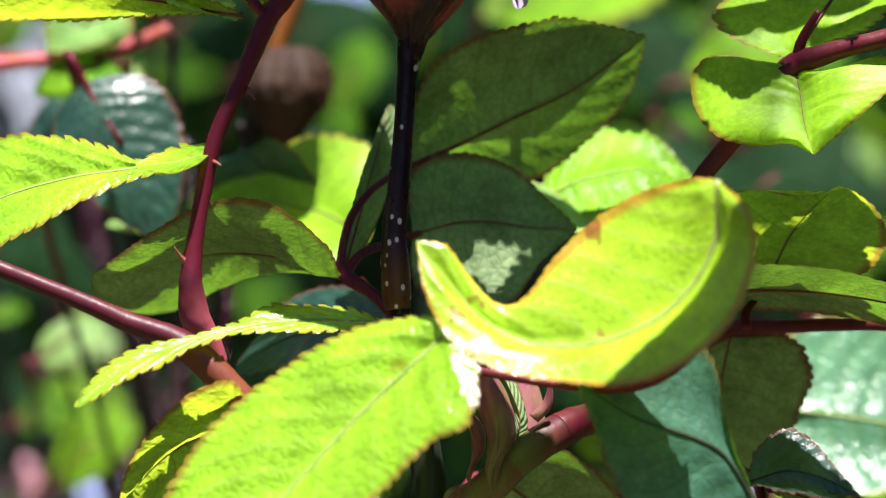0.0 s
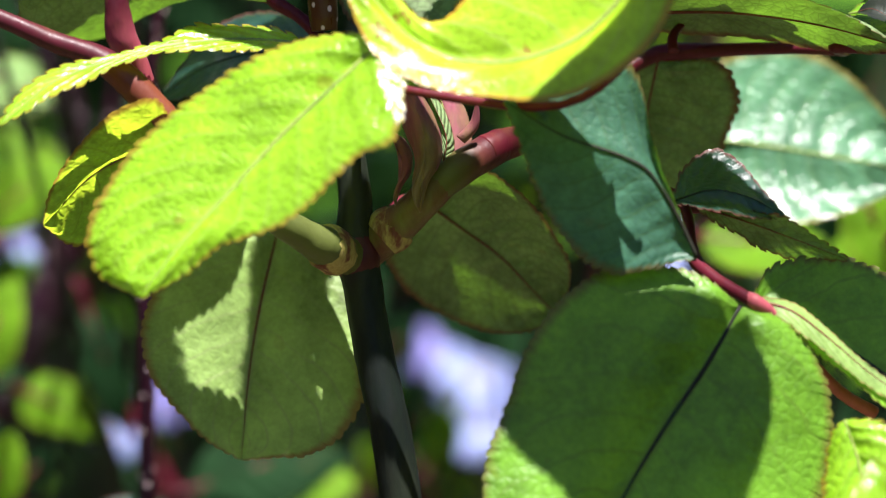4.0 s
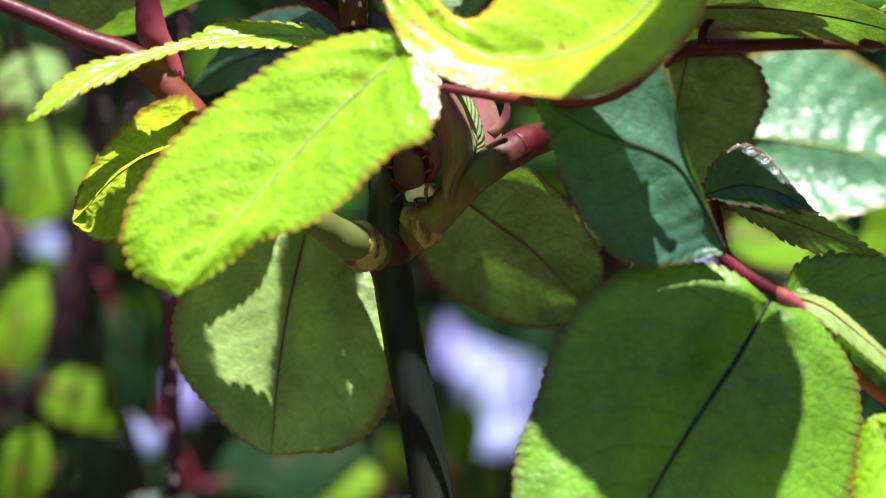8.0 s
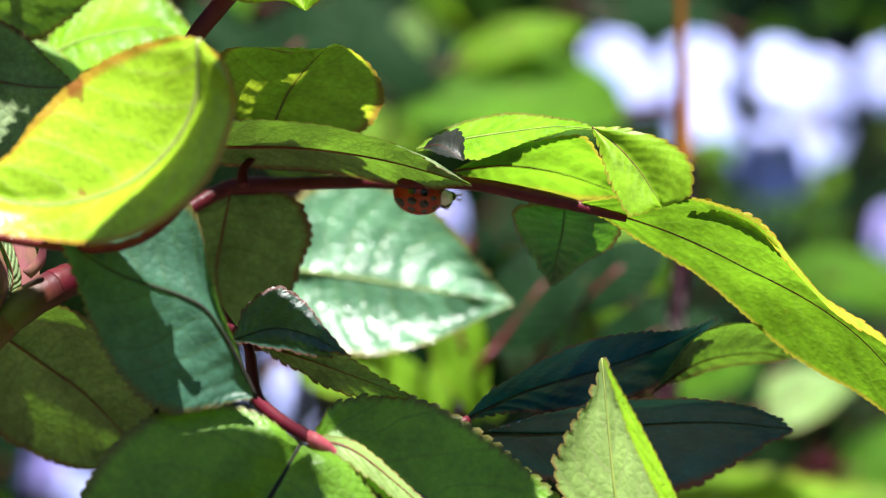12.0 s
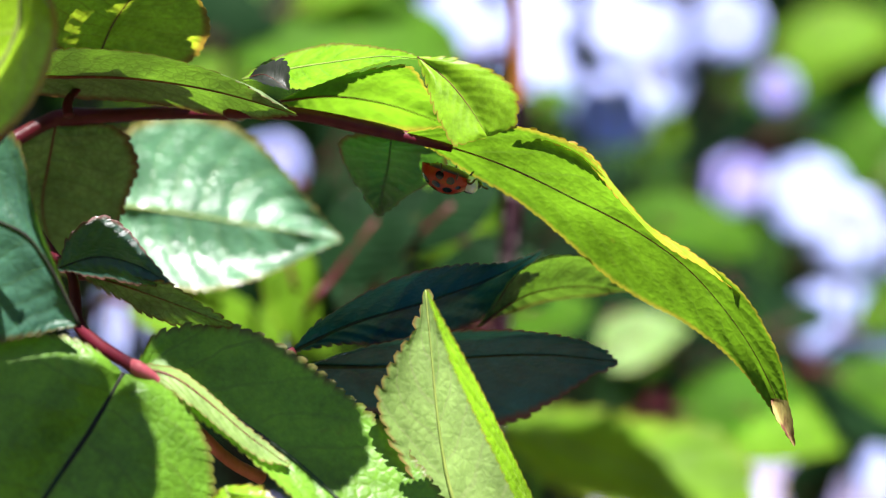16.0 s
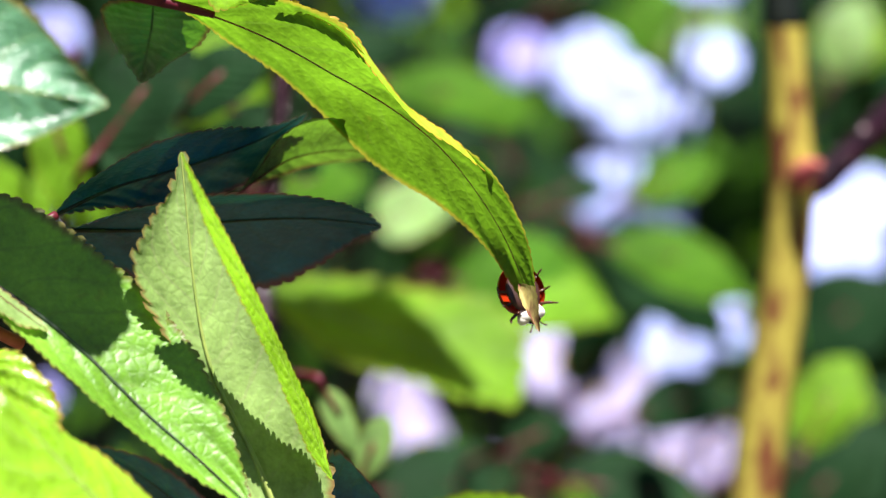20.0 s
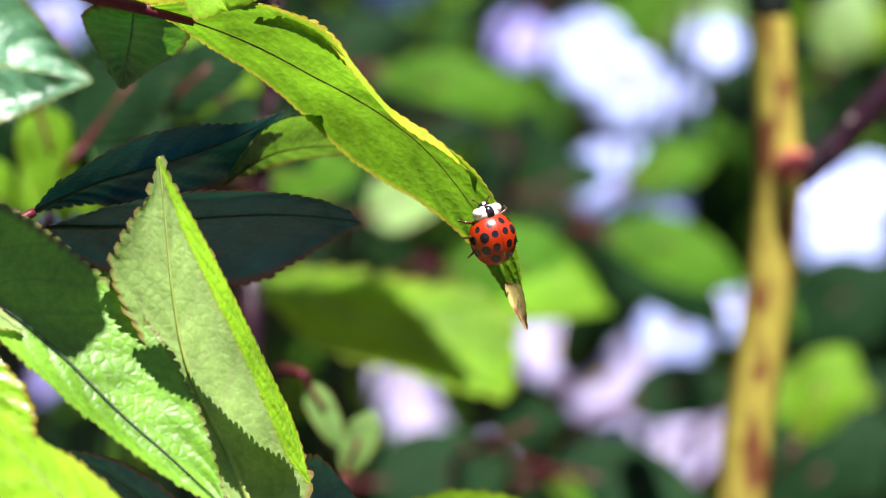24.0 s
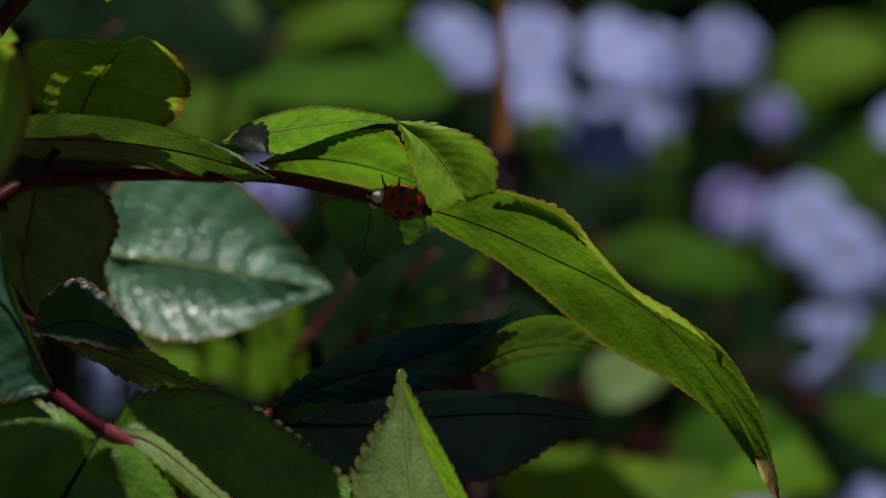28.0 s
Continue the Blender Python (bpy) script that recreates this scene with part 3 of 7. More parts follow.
stalk(shoot, "stem", SHOOT_SKIN, [(-47.9, 388, 1.1, 1.38), (-50.8, 388, 4, 1.64), (-53.5, 388, 6.5, 1.52), (-55.8, 388, 8, 1.23), (-59.7, 388, 9.3, 1.11), (-65, 388, 11.6, 0.94), (-75.6, 388, 15.8, 0.88)])
stalk(shoot, "ring_scar", SCAR, [(-31, 397, -12.9, 2.46), (-31.6, 395, -12.3, 2.56), (-32.3, 394, -11.9, 2.32)], label="pale tan scars at the shoot base")
blade(shoot, YOUNG_UNDER, [(-47.7, 393, -1), (-52.2, 394.3, -2.2), (-57.2, 395.9, -4.8), (-62.4, 398, -9.9)], [(-48.7, 384.2, 3.2), (-52.9, 385, 2.1), (-57.2, 388.9, -1.2), (-60.9, 393, -5.8)], [(-52.1, 404, -8.6), (-56.2, 405.2, -11.4), (-60.2, 402.7, -12)], teeth=20)
blade(shoot, YOUNG, [(-33.1, 393, 9.1), (-40.6, 390.6, 9.6), (-47.5, 388.3, 9), (-53.8, 386.2, 7.3), (-59.4, 384.1, 5), (-64.6, 382, 0.6)], [(-37.3, 393.2, 10.7), (-42, 392.1, 11.1), (-46.3, 391, 11), (-48.2, 388.9, 9.5), (-53.9, 386.8, 7.8), (-59, 385.7, 6.5), (-62.7, 384.4, 4)], [(-37.6, 390.1, 8.7), (-43.4, 388, 8.5), (-48.3, 387.1, 8.3), (-53.1, 385.1, 6.8), (-55.8, 383.3, 5.3), (-59.4, 382.2, 3.7), (-62.6, 382, 1.7)], teeth=24)

sprig = thing("rose_sprig", (-50.8, 392, 4.5), "red-stemmed rose sprig with glowing yellow-green leaflets", "sprig")
stalk(sprig, "stem", STEM_RED, [(-50.8, 393, 4.8, 1.13), (-51.9, 392, 7.8, 1.3), (-53.1, 391, 10.1, 1.59), (-53.4, 390, 13.7, 1.24), (-53, 390, 17.8, 0.94), (-52.1, 390, 23.2, 0.88), (-50.7, 390, 29.1, 0.88), (-48.3, 390, 34.4, 0.88), (-45.4, 390, 41.2, 1.12), (-43.3, 390, 43.9, 1.06), (-38.3, 390, 51, 1), (-33.3, 391, 57.7, 1.12), (-28.5, 396, 61.9, 0.9), (-22.7, 402, 65.5, 0.79), (-16.6, 405, 68.9, 0.73)])
SPRIG_BASE = bark("sprig_base_skin", (0.075, 0.009, 0.018), (0.14, 0.05, 0.024), 130, 0.52, 0.78, 0.4, along=((-50.8, 392, 4.5), (-52.7, 391, 9.2), (-53.3, 390, 14.3), (0.36, 0.07, 0.1)))
stalk(sprig, "stem_base", SPRIG_BASE, [(-50.9, 393, 5.1, 1.19), (-51.9, 392, 7.8, 1.34), (-53.1, 391, 10.1, 1.64), (-53.4, 390, 13.1, 1.32), (-53.4, 390, 14.9, 1.12)], label="bright pink stem base")
stalk(sprig, "thorn", THORN, [(-53.7, 390, 15.5, 0.53), (-54.3, 389, 16.2, 0.26), (-54.9, 388, 17.3, 0.06)])
stalk(sprig, "thorn", THORN, [(-47.4, 390, 33.8, 0.35), (-47, 389, 33.4, 0.18), (-46.5, 388, 32.7, 0.06)])
stalk(sprig, "thorn", THORN, [(-51.4, 390, 26.4, 0.35), (-50.7, 389, 26.2, 0.18), (-50, 388, 25.8, 0.06)])
stalk(sprig, "leaf_stalk", STEM_RED, [(-45.5, 390, 41.5, 0.71), (-46.5, 389, 42.6, 0.59), (-48.5, 388, 45.2, 0.41)])
blade(sprig, YOUNG_UNDER, [(-46.4, 392, 42.3), (-49.9, 393.4, 45.7), (-54.9, 395.4, 49.9), (-59.4, 397.1, 52.8), (-65.8, 399.1, 54.1), (-75.8, 402, 53.1)], [(-43.4, 387.5, 48.1), (-46.3, 387.4, 53.4), (-52.6, 390.8, 56.1), (-62.3, 395.9, 57), (-70.2, 399.2, 55.7)], [(-50.6, 394.8, 45.1), (-56.7, 399.6, 47.1), (-63.6, 405.4, 47.8), (-71.3, 406.5, 48.9), (-74.4, 404.7, 50.8)], teeth=26)
blade(sprig, YOUNG_UNDER, [(-48.2, 392, 41.8), (-57.2, 394.6, 43.7), (-65.5, 396.9, 44.9), (-74.4, 399.4, 44.9), (-84.1, 402, 43.9)], [(-52.7, 391.9, 43.8), (-58.8, 392.6, 45.7), (-65, 393.4, 47.3), (-71.2, 394.7, 47.6), (-78.1, 399.2, 45.4)], [(-53, 394.4, 42.4), (-59.6, 398.9, 42.5), (-66.3, 402.9, 42.5), (-74, 404.2, 42.8), (-79.6, 404.2, 43)], teeth=24)
blade(sprig, PALE, [(-60.5, 396, 46), (-57.4, 395.5, 45.5), (-53, 394.8, 44), (-49, 394, 41.5)], [(-57.6, 397.2, 47), (-54, 398, 47.1), (-50.6, 397.3, 45.3)], [(-57.6, 392.5, 44.2), (-54.7, 391, 42.8), (-51.6, 392.5, 42.2)], teeth=14, name="leaf_fold")
blade(sprig, YOUNG_UNDER, [(-34.3, 392, 58.5), (-37.2, 394.4, 62.1), (-42.3, 398.2, 66.4), (-52.8, 404.6, 68.6), (-65.7, 412, 70.4)], [(-32.6, 393.2, 62.6), (-34.9, 396, 68.4), (-45.2, 402.7, 73.2), (-58.5, 409.7, 73.8)], [(-38.8, 399.4, 60.9), (-49.2, 411.7, 63.7), (-57.5, 417.3, 64.8), (-64, 422.8, 64.8), (-65.3, 419.9, 66.7)], teeth=24)
blade(sprig, SOFT, [(-33.5, 396, 58.8), (-36.2, 395.5, 54.6), (-39.8, 394.8, 50.3), (-42.7, 394.4, 47), (-45, 394, 44.7)], [(-35.7, 397, 58.5), (-40.1, 399.2, 58.7), (-43.9, 400.2, 57.4), (-47.2, 400.7, 55.6), (-44.5, 397, 50.6), (-44.5, 394.9, 46.7)], [(-27.1, 397, 59.6), (-28.7, 396.8, 56.5), (-33.8, 396, 52.2), (-38.6, 395.1, 48.7), (-42.4, 394.4, 46.1)], teeth=22)
blade(sprig, UNDER, [(-33.1, 397, 59.1), (-29.2, 402.4, 63.2), (-23.3, 409.5, 66), (-16, 417.7, 67.4), (-8.9, 425, 67.2)], [(-32.6, 398.5, 63.3), (-29.2, 403.5, 68.9), (-20.9, 413.4, 72.5), (-13.5, 421, 71.4)], [(-28.4, 410.7, 61.6), (-21.2, 419.6, 64.3), (-14.8, 422.9, 66.1)], teeth=22)
blade(sprig, YOUNG, [(-51.5, 391, 27.4), (-58.8, 393.3, 25.9), (-67.6, 395.9, 24.8), (-76.6, 398.7, 22.2), (-86.4, 402, 16.6)], [(-55.1, 392.8, 27.8), (-59.2, 393.9, 26.7), (-63.4, 396.2, 28.2), (-69.3, 398.8, 29.3), (-75.9, 401.7, 29.1), (-82.3, 403, 24.9)], [(-54.2, 390.1, 25.5), (-58.7, 392.2, 25.1), (-64.6, 391.6, 22.6), (-70.5, 391.5, 19.6), (-76.9, 393.9, 17.1)], teeth=24)
leaflet(sprig, YOUNG, (-51.1, 391, 27.8), (-54.4, 389, 26.4), (-59, 388, 25.9), (-0.4, 3, 1.5), (-0.1, -4, -1.4), teeth=8)

topleaf = thing("leaf_spray", (-79.9, 412, 54.3), "bright green rose leaf with toothed edge", "leaf")
stalk(topleaf, "leaf_stalk", STEM_RED, [(-90.1, 412, 50.2, 0.56), (-78.6, 412, 54.6, 0.44)])
blade(topleaf, FRESH, [(-83.9, 412, 49), (-75.2, 413.1, 54.7), (-66.4, 414.2, 58.9), (-57, 415.2, 61.6), (-49.5, 416, 62.6)], [(-80.7, 415.8, 53.8), (-74.9, 419.4, 59.5), (-66, 419.7, 62.8), (-56.1, 418.5, 63.8)], [(-78.1, 404.5, 49.4), (-72.6, 408.9, 55.9), (-66.5, 410.5, 57.5), (-58.9, 409.6, 59.3), (-53.2, 415.4, 62.1)], teeth=22)

nearleaf = thing("leaf_spray", (-14, 430, 73.3), "yellow-green rose leaf blurred close to the lens", "leaf")
stalk(nearleaf, "leaf_stalk", STEM_RED, [(-16.6, 405, 68.9, 0.61), (-10.7, 432, 71.9, 0.52)])
blade(nearleaf, YOUNG, [(-9.8, 432, 69.9), (-1.6, 434.1, 68.4), (7, 436.3, 66), (14.3, 438.3, 62.9), (20.7, 440, 60.4)], [(-1.5, 439.5, 74.6), (8.7, 445, 75.3), (15.5, 446.3, 72), (20.3, 444, 65.6)], [(-6.2, 427.5, 65.9), (-1.7, 427, 64.1), (2.2, 426.5, 62), (9.4, 431.4, 61.3), (16.1, 433.7, 58.9)], teeth=22)

fan = thing("leaf_spray", (-33.3, 402, 11.2), "rose leaf spray with dark green undersides in shade", "leaf")
stalk(fan, "leaf_stalk", STEM_RED, [(-32.7, 402, 10.3, 0.79), (-35.2, 403, 12.7, 0.67), (-38.3, 404, 14.8, 0.79), (-38.7, 405, 17.1, 0.49), (-37.9, 406, 20.8, 0.49), (-36.2, 408, 23.6, 0.43), (-33.9, 410, 25.6, 0.37), (-29.6, 412, 27.9, 0.31)])
stalk(fan, "leaf_stalk", STEM_RED, [(-38.1, 404, 14.9, 0.55), (-36.7, 406, 17.1, 0.49), (-33.9, 410, 18.4, 0.43), (-30.6, 412, 19.6, 0.37)])
blade(fan, UNDER, [(-38.7, 404, 14.4), (-44, 404.8, 16.4), (-49.7, 405.6, 17.2), (-55.3, 406.4, 16.9), (-61, 407.2, 15.9), (-66.5, 408, 14.8)], [(-40, 397.3, 17.3), (-43, 392.7, 19.9), (-46.8, 389.5, 21.6), (-51, 390, 21.6), (-56.3, 393.9, 20.3), (-61.6, 399.8, 17.9)], [(-44.3, 408, 15.4), (-49, 411.2, 15.2), (-54.1, 417.8, 13.4), (-59.6, 423.7, 11), (-64.4, 421.1, 11.1), (-66.9, 414.4, 12.9)], teeth=30)
leaflet(fan, UNDER, (-38.4, 406, 15.9), (-35.9, 412, 26.6), (-34.5, 420, 34.4), (-1.3, -4, -2.1), (2.1, 6, 0.3), teeth=14)
blade(fan, UNDER, [(-31.8, 418, 27.4), (-26.2, 418, 29.8), (-20.5, 418, 32.6), (-14.2, 418, 35.5), (-9.4, 418, 38.8), (-5.7, 418, 41.8)], [(-31.3, 413, 34), (-28.6, 410.4, 38.5), (-24, 410, 41.2), (-19.6, 410.7, 42.3), (-14.7, 412.4, 43.1), (-10.3, 414.9, 42.6)], [(-28.2, 420.5, 26.8), (-23.2, 423.5, 26.2), (-18.5, 426, 26.3), (-13.6, 425.4, 29.1), (-9.8, 424, 32.5), (-7.3, 422.5, 35.7)], teeth=32)
blade(fan, UNDER, [(-31.4, 412, 19.4), (-26.6, 412.5, 20.7), (-22.8, 412.9, 20.8), (-18.2, 413.5, 20.2), (-13.3, 414, 20.1)], [(-32.1, 415.6, 25.3), (-30.6, 417.1, 27.9), (-26.8, 417.6, 28.8), (-23, 417.5, 28.2), (-19.5, 417, 26.3), (-16.7, 415.7, 23.4)], [(-31.4, 410, 15.1), (-28.9, 408.3, 11.4), (-24.5, 407.7, 10.2), (-20.3, 409.2, 12), (-17.2, 411.8, 16.4)], teeth=28)

backleaf = thing("leaf_spray", (-38.9, 436, 10.7), "sunlit pale green rose leaf behind the cane", "leaf")
stalk(backleaf, "leaf_stalk", STEM_RED, [(-34.2, 415, 7.9, 0.5), (-38.9, 436, 14.7, 0.46)])
blade(backleaf, SOFT, [(-37.8, 436, 19.9), (-44.3, 439.3, 23), (-52.8, 443.3, 24.5), (-58.8, 446, 24.6)], [(-37.4, 440.6, 27), (-38.6, 443.3, 30.8), (-45.6, 445.9, 32), (-51.7, 446.2, 29.3), (-56.5, 446.5, 26.8)], [(-42.3, 431.1, 16.2), (-50.5, 434, 17.6), (-55.8, 440.3, 21)], teeth=20)
leaflet(backleaf, DARK, (-42.3, 446, 16.3), (-51, 444, 28.4), (-53.9, 446, 29.8), (-6.3, 2, -1.9), (3.7, -4, 1.8), teeth=10)
leaflet(backleaf, DARK, (-34, 412, 8.5), (-43.7, 416, 8.6), (-52.1, 420, 4.2), (0.6, 8, 5.1), (1.8, -6, -3.2), teeth=14)

backleaf2 = thing("leaf_spray", (-15, 430, 19.7), "bright green rose leaf in full sun", "leaf")
stalk(backleaf2, "leaf_stalk", STEM_RED, [(-27.1, 412, 11.6, 0.5), (-21.5, 430, 18.4, 0.45), (-17.6, 430, 24.3, 0.39)])
blade(backleaf2, FRESH, [(-18.4, 430, 23.9), (-12.3, 431.3, 26.6), (-5.1, 432.8, 27.6), (1.1, 434, 25.3)], [(-15.6, 435.2, 28.7), (-12.4, 438.6, 31.9), (-9, 441, 33.7), (-5.1, 439, 32.1), (-1.5, 436.3, 28.4)], [(-14.1, 424.2, 20.5), (-7.7, 422.1, 19.8), (-2, 427.6, 21.9)], teeth=22)
blade(backleaf2, PALE, [(-20, 426, 26.4), (-16.7, 425.3, 24.1), (-13.5, 424.7, 21.8), (-10.3, 424, 19.5)], [(-16.8, 428.4, 25.2), (-13.5, 426.7, 22.5)], [(-18.6, 423.3, 23.7), (-14.7, 421.7, 20.4)], teeth=12, name="leaf_fold")

twig = thing("rose_twig", (-0.6, 402, 24.7), "red thorny rose twig with sunlit leaflets", "twig")
stalk(twig, "stem", STEM_RED, [(3.8, 410, 19.5, 0.74), (-0.5, 404, 22.6, 0.85), (0.1, 402, 24.9, 0.97), (3.7, 401, 29.3, 1.03), (7.9, 400, 35, 1.15), (10.3, 400, 37.1, 1.39), (12.1, 399, 37.7, 1.2), (15.6, 398, 38.7, 1.02), (20.3, 397, 39.8, 0.96), (30.3, 396, 42.9, 0.84)])
stalk(twig, "thorn", THORN, [(8.7, 400, 33.3, 0.54), (9.2, 399, 32.4, 0.3), (9.1, 398, 31.3, 0.06)])
stalk(twig, "leaf_stalk", STEM_RED, [(10.3, 400, 37.1, 0.72), (10.9, 399, 39.7, 0.54), (12.6, 398, 42.6, 0.36)])
blade(twig, SOFT, [(10.2, 401, 37.9), (12.9, 402.8, 42.3), (16, 404.6, 46.7), (20.5, 407.1, 52.5), (26.3, 410, 59)], [(8, 401.9, 38.4), (4.1, 403.7, 40.1), (1.9, 405, 42.7), (3.6, 405.6, 45.7), (8.2, 406.6, 49), (13.8, 407.5, 51.9), (20.6, 407.8, 53.8)], [(13.4, 401, 39.4), (18.2, 400.7, 41.2), (22.6, 403.3, 47.2), (25.4, 407.2, 54.4)], teeth=26)
blade(twig, SOFT, [(10.1, 400, 36.8), (10.6, 398.4, 34.1), (11, 396.1, 30.4), (11.8, 394, 27.1)], [(6.7, 400.6, 37.4), (1.3, 401.6, 37.9), (-0.6, 401.9, 35.9), (-0.3, 400.5, 32.2), (1.8, 398.2, 29.3), (5.9, 396.3, 28.1), (9.5, 395.3, 28.2)], [(13.8, 398.6, 36.2), (19.2, 397.9, 38), (21.1, 396.1, 35.7), (18.4, 395.1, 32.7), (14.8, 394.5, 29.7)], teeth=24)

front = thing("leaf_spray", (-24.5, 385, 8), "large yellow-green rose leaves close to the lens", "leaf")
stalk(front, "leaf_stalk", STEM_RED, [(-28.4, 398, -0.7, 0.54), (-24.8, 385, 4.5, 0.46), (-24.3, 374, 8.5, 0.34)])
blade(front, YOUNG, [(-24, 373, 9.1), (-28.8, 372.6, 4.7), (-34.4, 372.2, -0.6), (-39.5, 371.8, -6.2), (-44, 371.4, -11), (-48.5, 371, -16.7)], [(-27.2, 374.1, 9.6), (-32.4, 375.4, 9.1), (-37, 376.1, 7.4), (-42.1, 376.5, 4.3), (-46.7, 376.7, 0.9), (-50.5, 376.5, -2.8), (-53.1, 376, -6.8), (-54.4, 375.2, -10.5), (-52.6, 373.2, -14.7)], [(-22.5, 370.1, 5.2), (-22.9, 366.6, -0.9), (-26.3, 367.2, -2.7), (-29, 367.2, -4.9), (-32.4, 367.2, -8.1), (-35.8, 367.9, -10.1), (-40.4, 369.3, -11.6), (-44.9, 370, -14.9)], teeth=34)
stalk(front, "leaf_stalk", STEM_RED, [(-24.8, 385, 4.5, 0.46), (-6.6, 378, 2.5, 0.46), (2.3, 372, 9.9, 0.39), (4.5, 369, 17.6, 0.33)])
blade(front, YELLOW, [(1.5, 369, 23), (1.2, 369.3, 16.3), (-2.9, 370.4, 10.4), (-8.8, 371.6, 7.3), (-15.8, 373, 6.7), (-21.5, 374, 9), (-25.8, 374.6, 13.6), (-28.5, 375, 17.2)], [(-1.2, 370.6, 23.2), (-6.8, 373.8, 21.5), (-11.4, 375.7, 18.2), (-14.8, 375.4, 14.8), (-17.9, 374.5, 11.2), (-20.4, 374.5, 10.9), (-23.2, 374.8, 13.6), (-25.8, 375.2, 16.8)], [(4.3, 365.7, 20.3), (5.2, 364.4, 16.1), (3, 363.2, 9.5), (-1.4, 364.3, 5.1), (-7.4, 366.4, 2.8), (-13.5, 368.5, 3), (-20.2, 369.7, 4.3), (-24.8, 370.9, 7.4), (-27.5, 372.7, 12.5)], teeth=30, small=0.25)

under_leaf = thing("leaf_spray", (-31.7, 402, -12.8), "pale grey-green leaf undersides hanging under a node", "leaf")
stalk(under_leaf, "leaf_stalk", STEM_RED, [(-31.1, 402, -12.8, 0.55), (-34.8, 404, -11.3, 0.49), (-37.7, 406, -10.1, 0.37)])
blade(under_leaf, UNDER_PALE, [(-38.3, 415, -9.7), (-39.5, 413.6, -15), (-40.5, 412.2, -20), (-41.4, 410.4, -26.7), (-42, 408, -35.6)], [(-44.9, 412.4, -10.6), (-50.2, 409.5, -15.5), (-52.6, 407.5, -20.4), (-51.9, 406.6, -25.9), (-49.2, 406.7, -29.7), (-45.6, 407.1, -33.5)], [(-33, 413.5, -11.2), (-30, 411.2, -16.8), (-28.8, 408.9, -23.5), (-28.8, 407.3, -29), (-31.1, 406.6, -33), (-34.5, 406.7, -35), (-38.5, 407.4, -35.4)], teeth=34)

under_leaf2 = thing("leaf_spray", (-25.7, 404, -11.6), "olive leaf underside in the shade of a node", "leaf")
stalk(under_leaf2, "leaf_stalk", STEM_RED, [(-27.1, 402, -11.6, 0.49), (-24.6, 408, -7.4, 0.43), (-22.5, 410, -6.5, 0.37)])
blade(under_leaf2, UNDER, [(-22.7, 414, -6.7), (-18.1, 415.7, -10.1), (-13.7, 417.2, -13.3), (-9.9, 418.8, -17.3), (-7.1, 420, -20.3)], [(-19.1, 409.2, -3.7), (-14.8, 407.1, -3.5), (-10.8, 408.7, -6.5), (-7.7, 411.5, -10.9), (-5.8, 414.6, -15.3)], [(-26, 417.4, -9.4), (-26.2, 421.2, -14.2), (-23.7, 424, -18.3), (-19.6, 424.9, -20.8), (-14.4, 424.1, -22.3), (-9.9, 422.1, -21.7)], teeth=30)

bud = thing("axil_bud", (-23.6, 398, -9.7), "pink and green bud scales in a leaf axil", "bud")
blade(bud, BUD, [(-21.8, 394, -8.4), (-21.5, 394.6, -4.1), (-21.4, 395.2, -0.4), (-22.6, 395.7, 3.1), (-23.8, 396, 4.7)], [(-22.8, 396.2, -6.1), (-22.5, 396.5, -2.7), (-23.9, 398.4, 1)], [(-21.1, 395.3, -5.5), (-19.8, 397.7, -3), (-19.9, 398.2, 0.2), (-21.9, 398.1, 4.2)], teeth=8, small=0.1, cup=-0.5, skin=BUD)
blade(bud, BUD, [(-24.6, 396, -7.8), (-24, 397, -3.6), (-25.2, 398, 0.1)], [(-24.4, 397.6, -5.6), (-24.3, 397.4, -2.7)], [(-23.8, 397.2, -5.6), (-22.9, 398.4, -4.1), (-23, 399.5, -1.8), (-23.9, 399.2, -0.5)], teeth=8, small=0.1, cup=-0.4, skin=BUD)
blade(bud, UNDER, [(-19.5, 398, -3), (-19.2, 398.6, -0.6), (-20.3, 399.4, 2.4), (-21.4, 400, 4.5)], [(-19.9, 399.6, 0.2), (-21.1, 400.6, 2.8)], [(-18.4, 400.3, -1.7), (-18.9, 400.9, 1.1), (-20, 401.1, 3.4)], teeth=10, small=0.3)
leaflet(bud, BUD, (-21.9, 400, -7.3), (-18.9, 402, -1.3), (-21.6, 404, 6.7), (-2, 2, -0.3), (1.6, 0, 0.9), teeth=8, cup=0.7, smooth=True, p=0.4, q=0.45)
stalk(bud, "thorn", BUD, [(-17.7, 398, -0.7, 0.6), (-16.2, 398, 1, 0.54), (-15.9, 397, 3.8, 0.06)])

arch = thing("rose_branch", (-26.8, 402, -11.9), "arching red rose branch with drooping green leaflets", "branch")
stalk(arch, "stem_base", STEM_OLIVE, [(-28, 402, -12.8, 2), (-25.6, 400, -10.6, 2.29), (-23.3, 399, -8.8, 1.99), (-20.9, 398, -6.4, 1.86), (-19.7, 398.6, -5.3, 1.81)], label="olive green base of the branch")
ARCH_SKIN = bark("arch_skin", (0.075, 0.009, 0.018), (0.12, 0.035, 0.022), 130, 0.52, 0.78, 0.5, along=((-26.8, 402, -11.9), (-19.7, 398.6, -5.3), (-14.3, 401, -1.6), (0.12, 0.13, 0.03)))
stalk(arch, "stem_collar", ARCH_SKIN, [(-20.6, 398.2, -6.1, 1.86), (-18.8, 398.6, -4.5, 1.88), (-16.7, 399.6, -3, 1.91), (-13.7, 402, -1.3, 1.85)], label="red-flushed green length of stem")
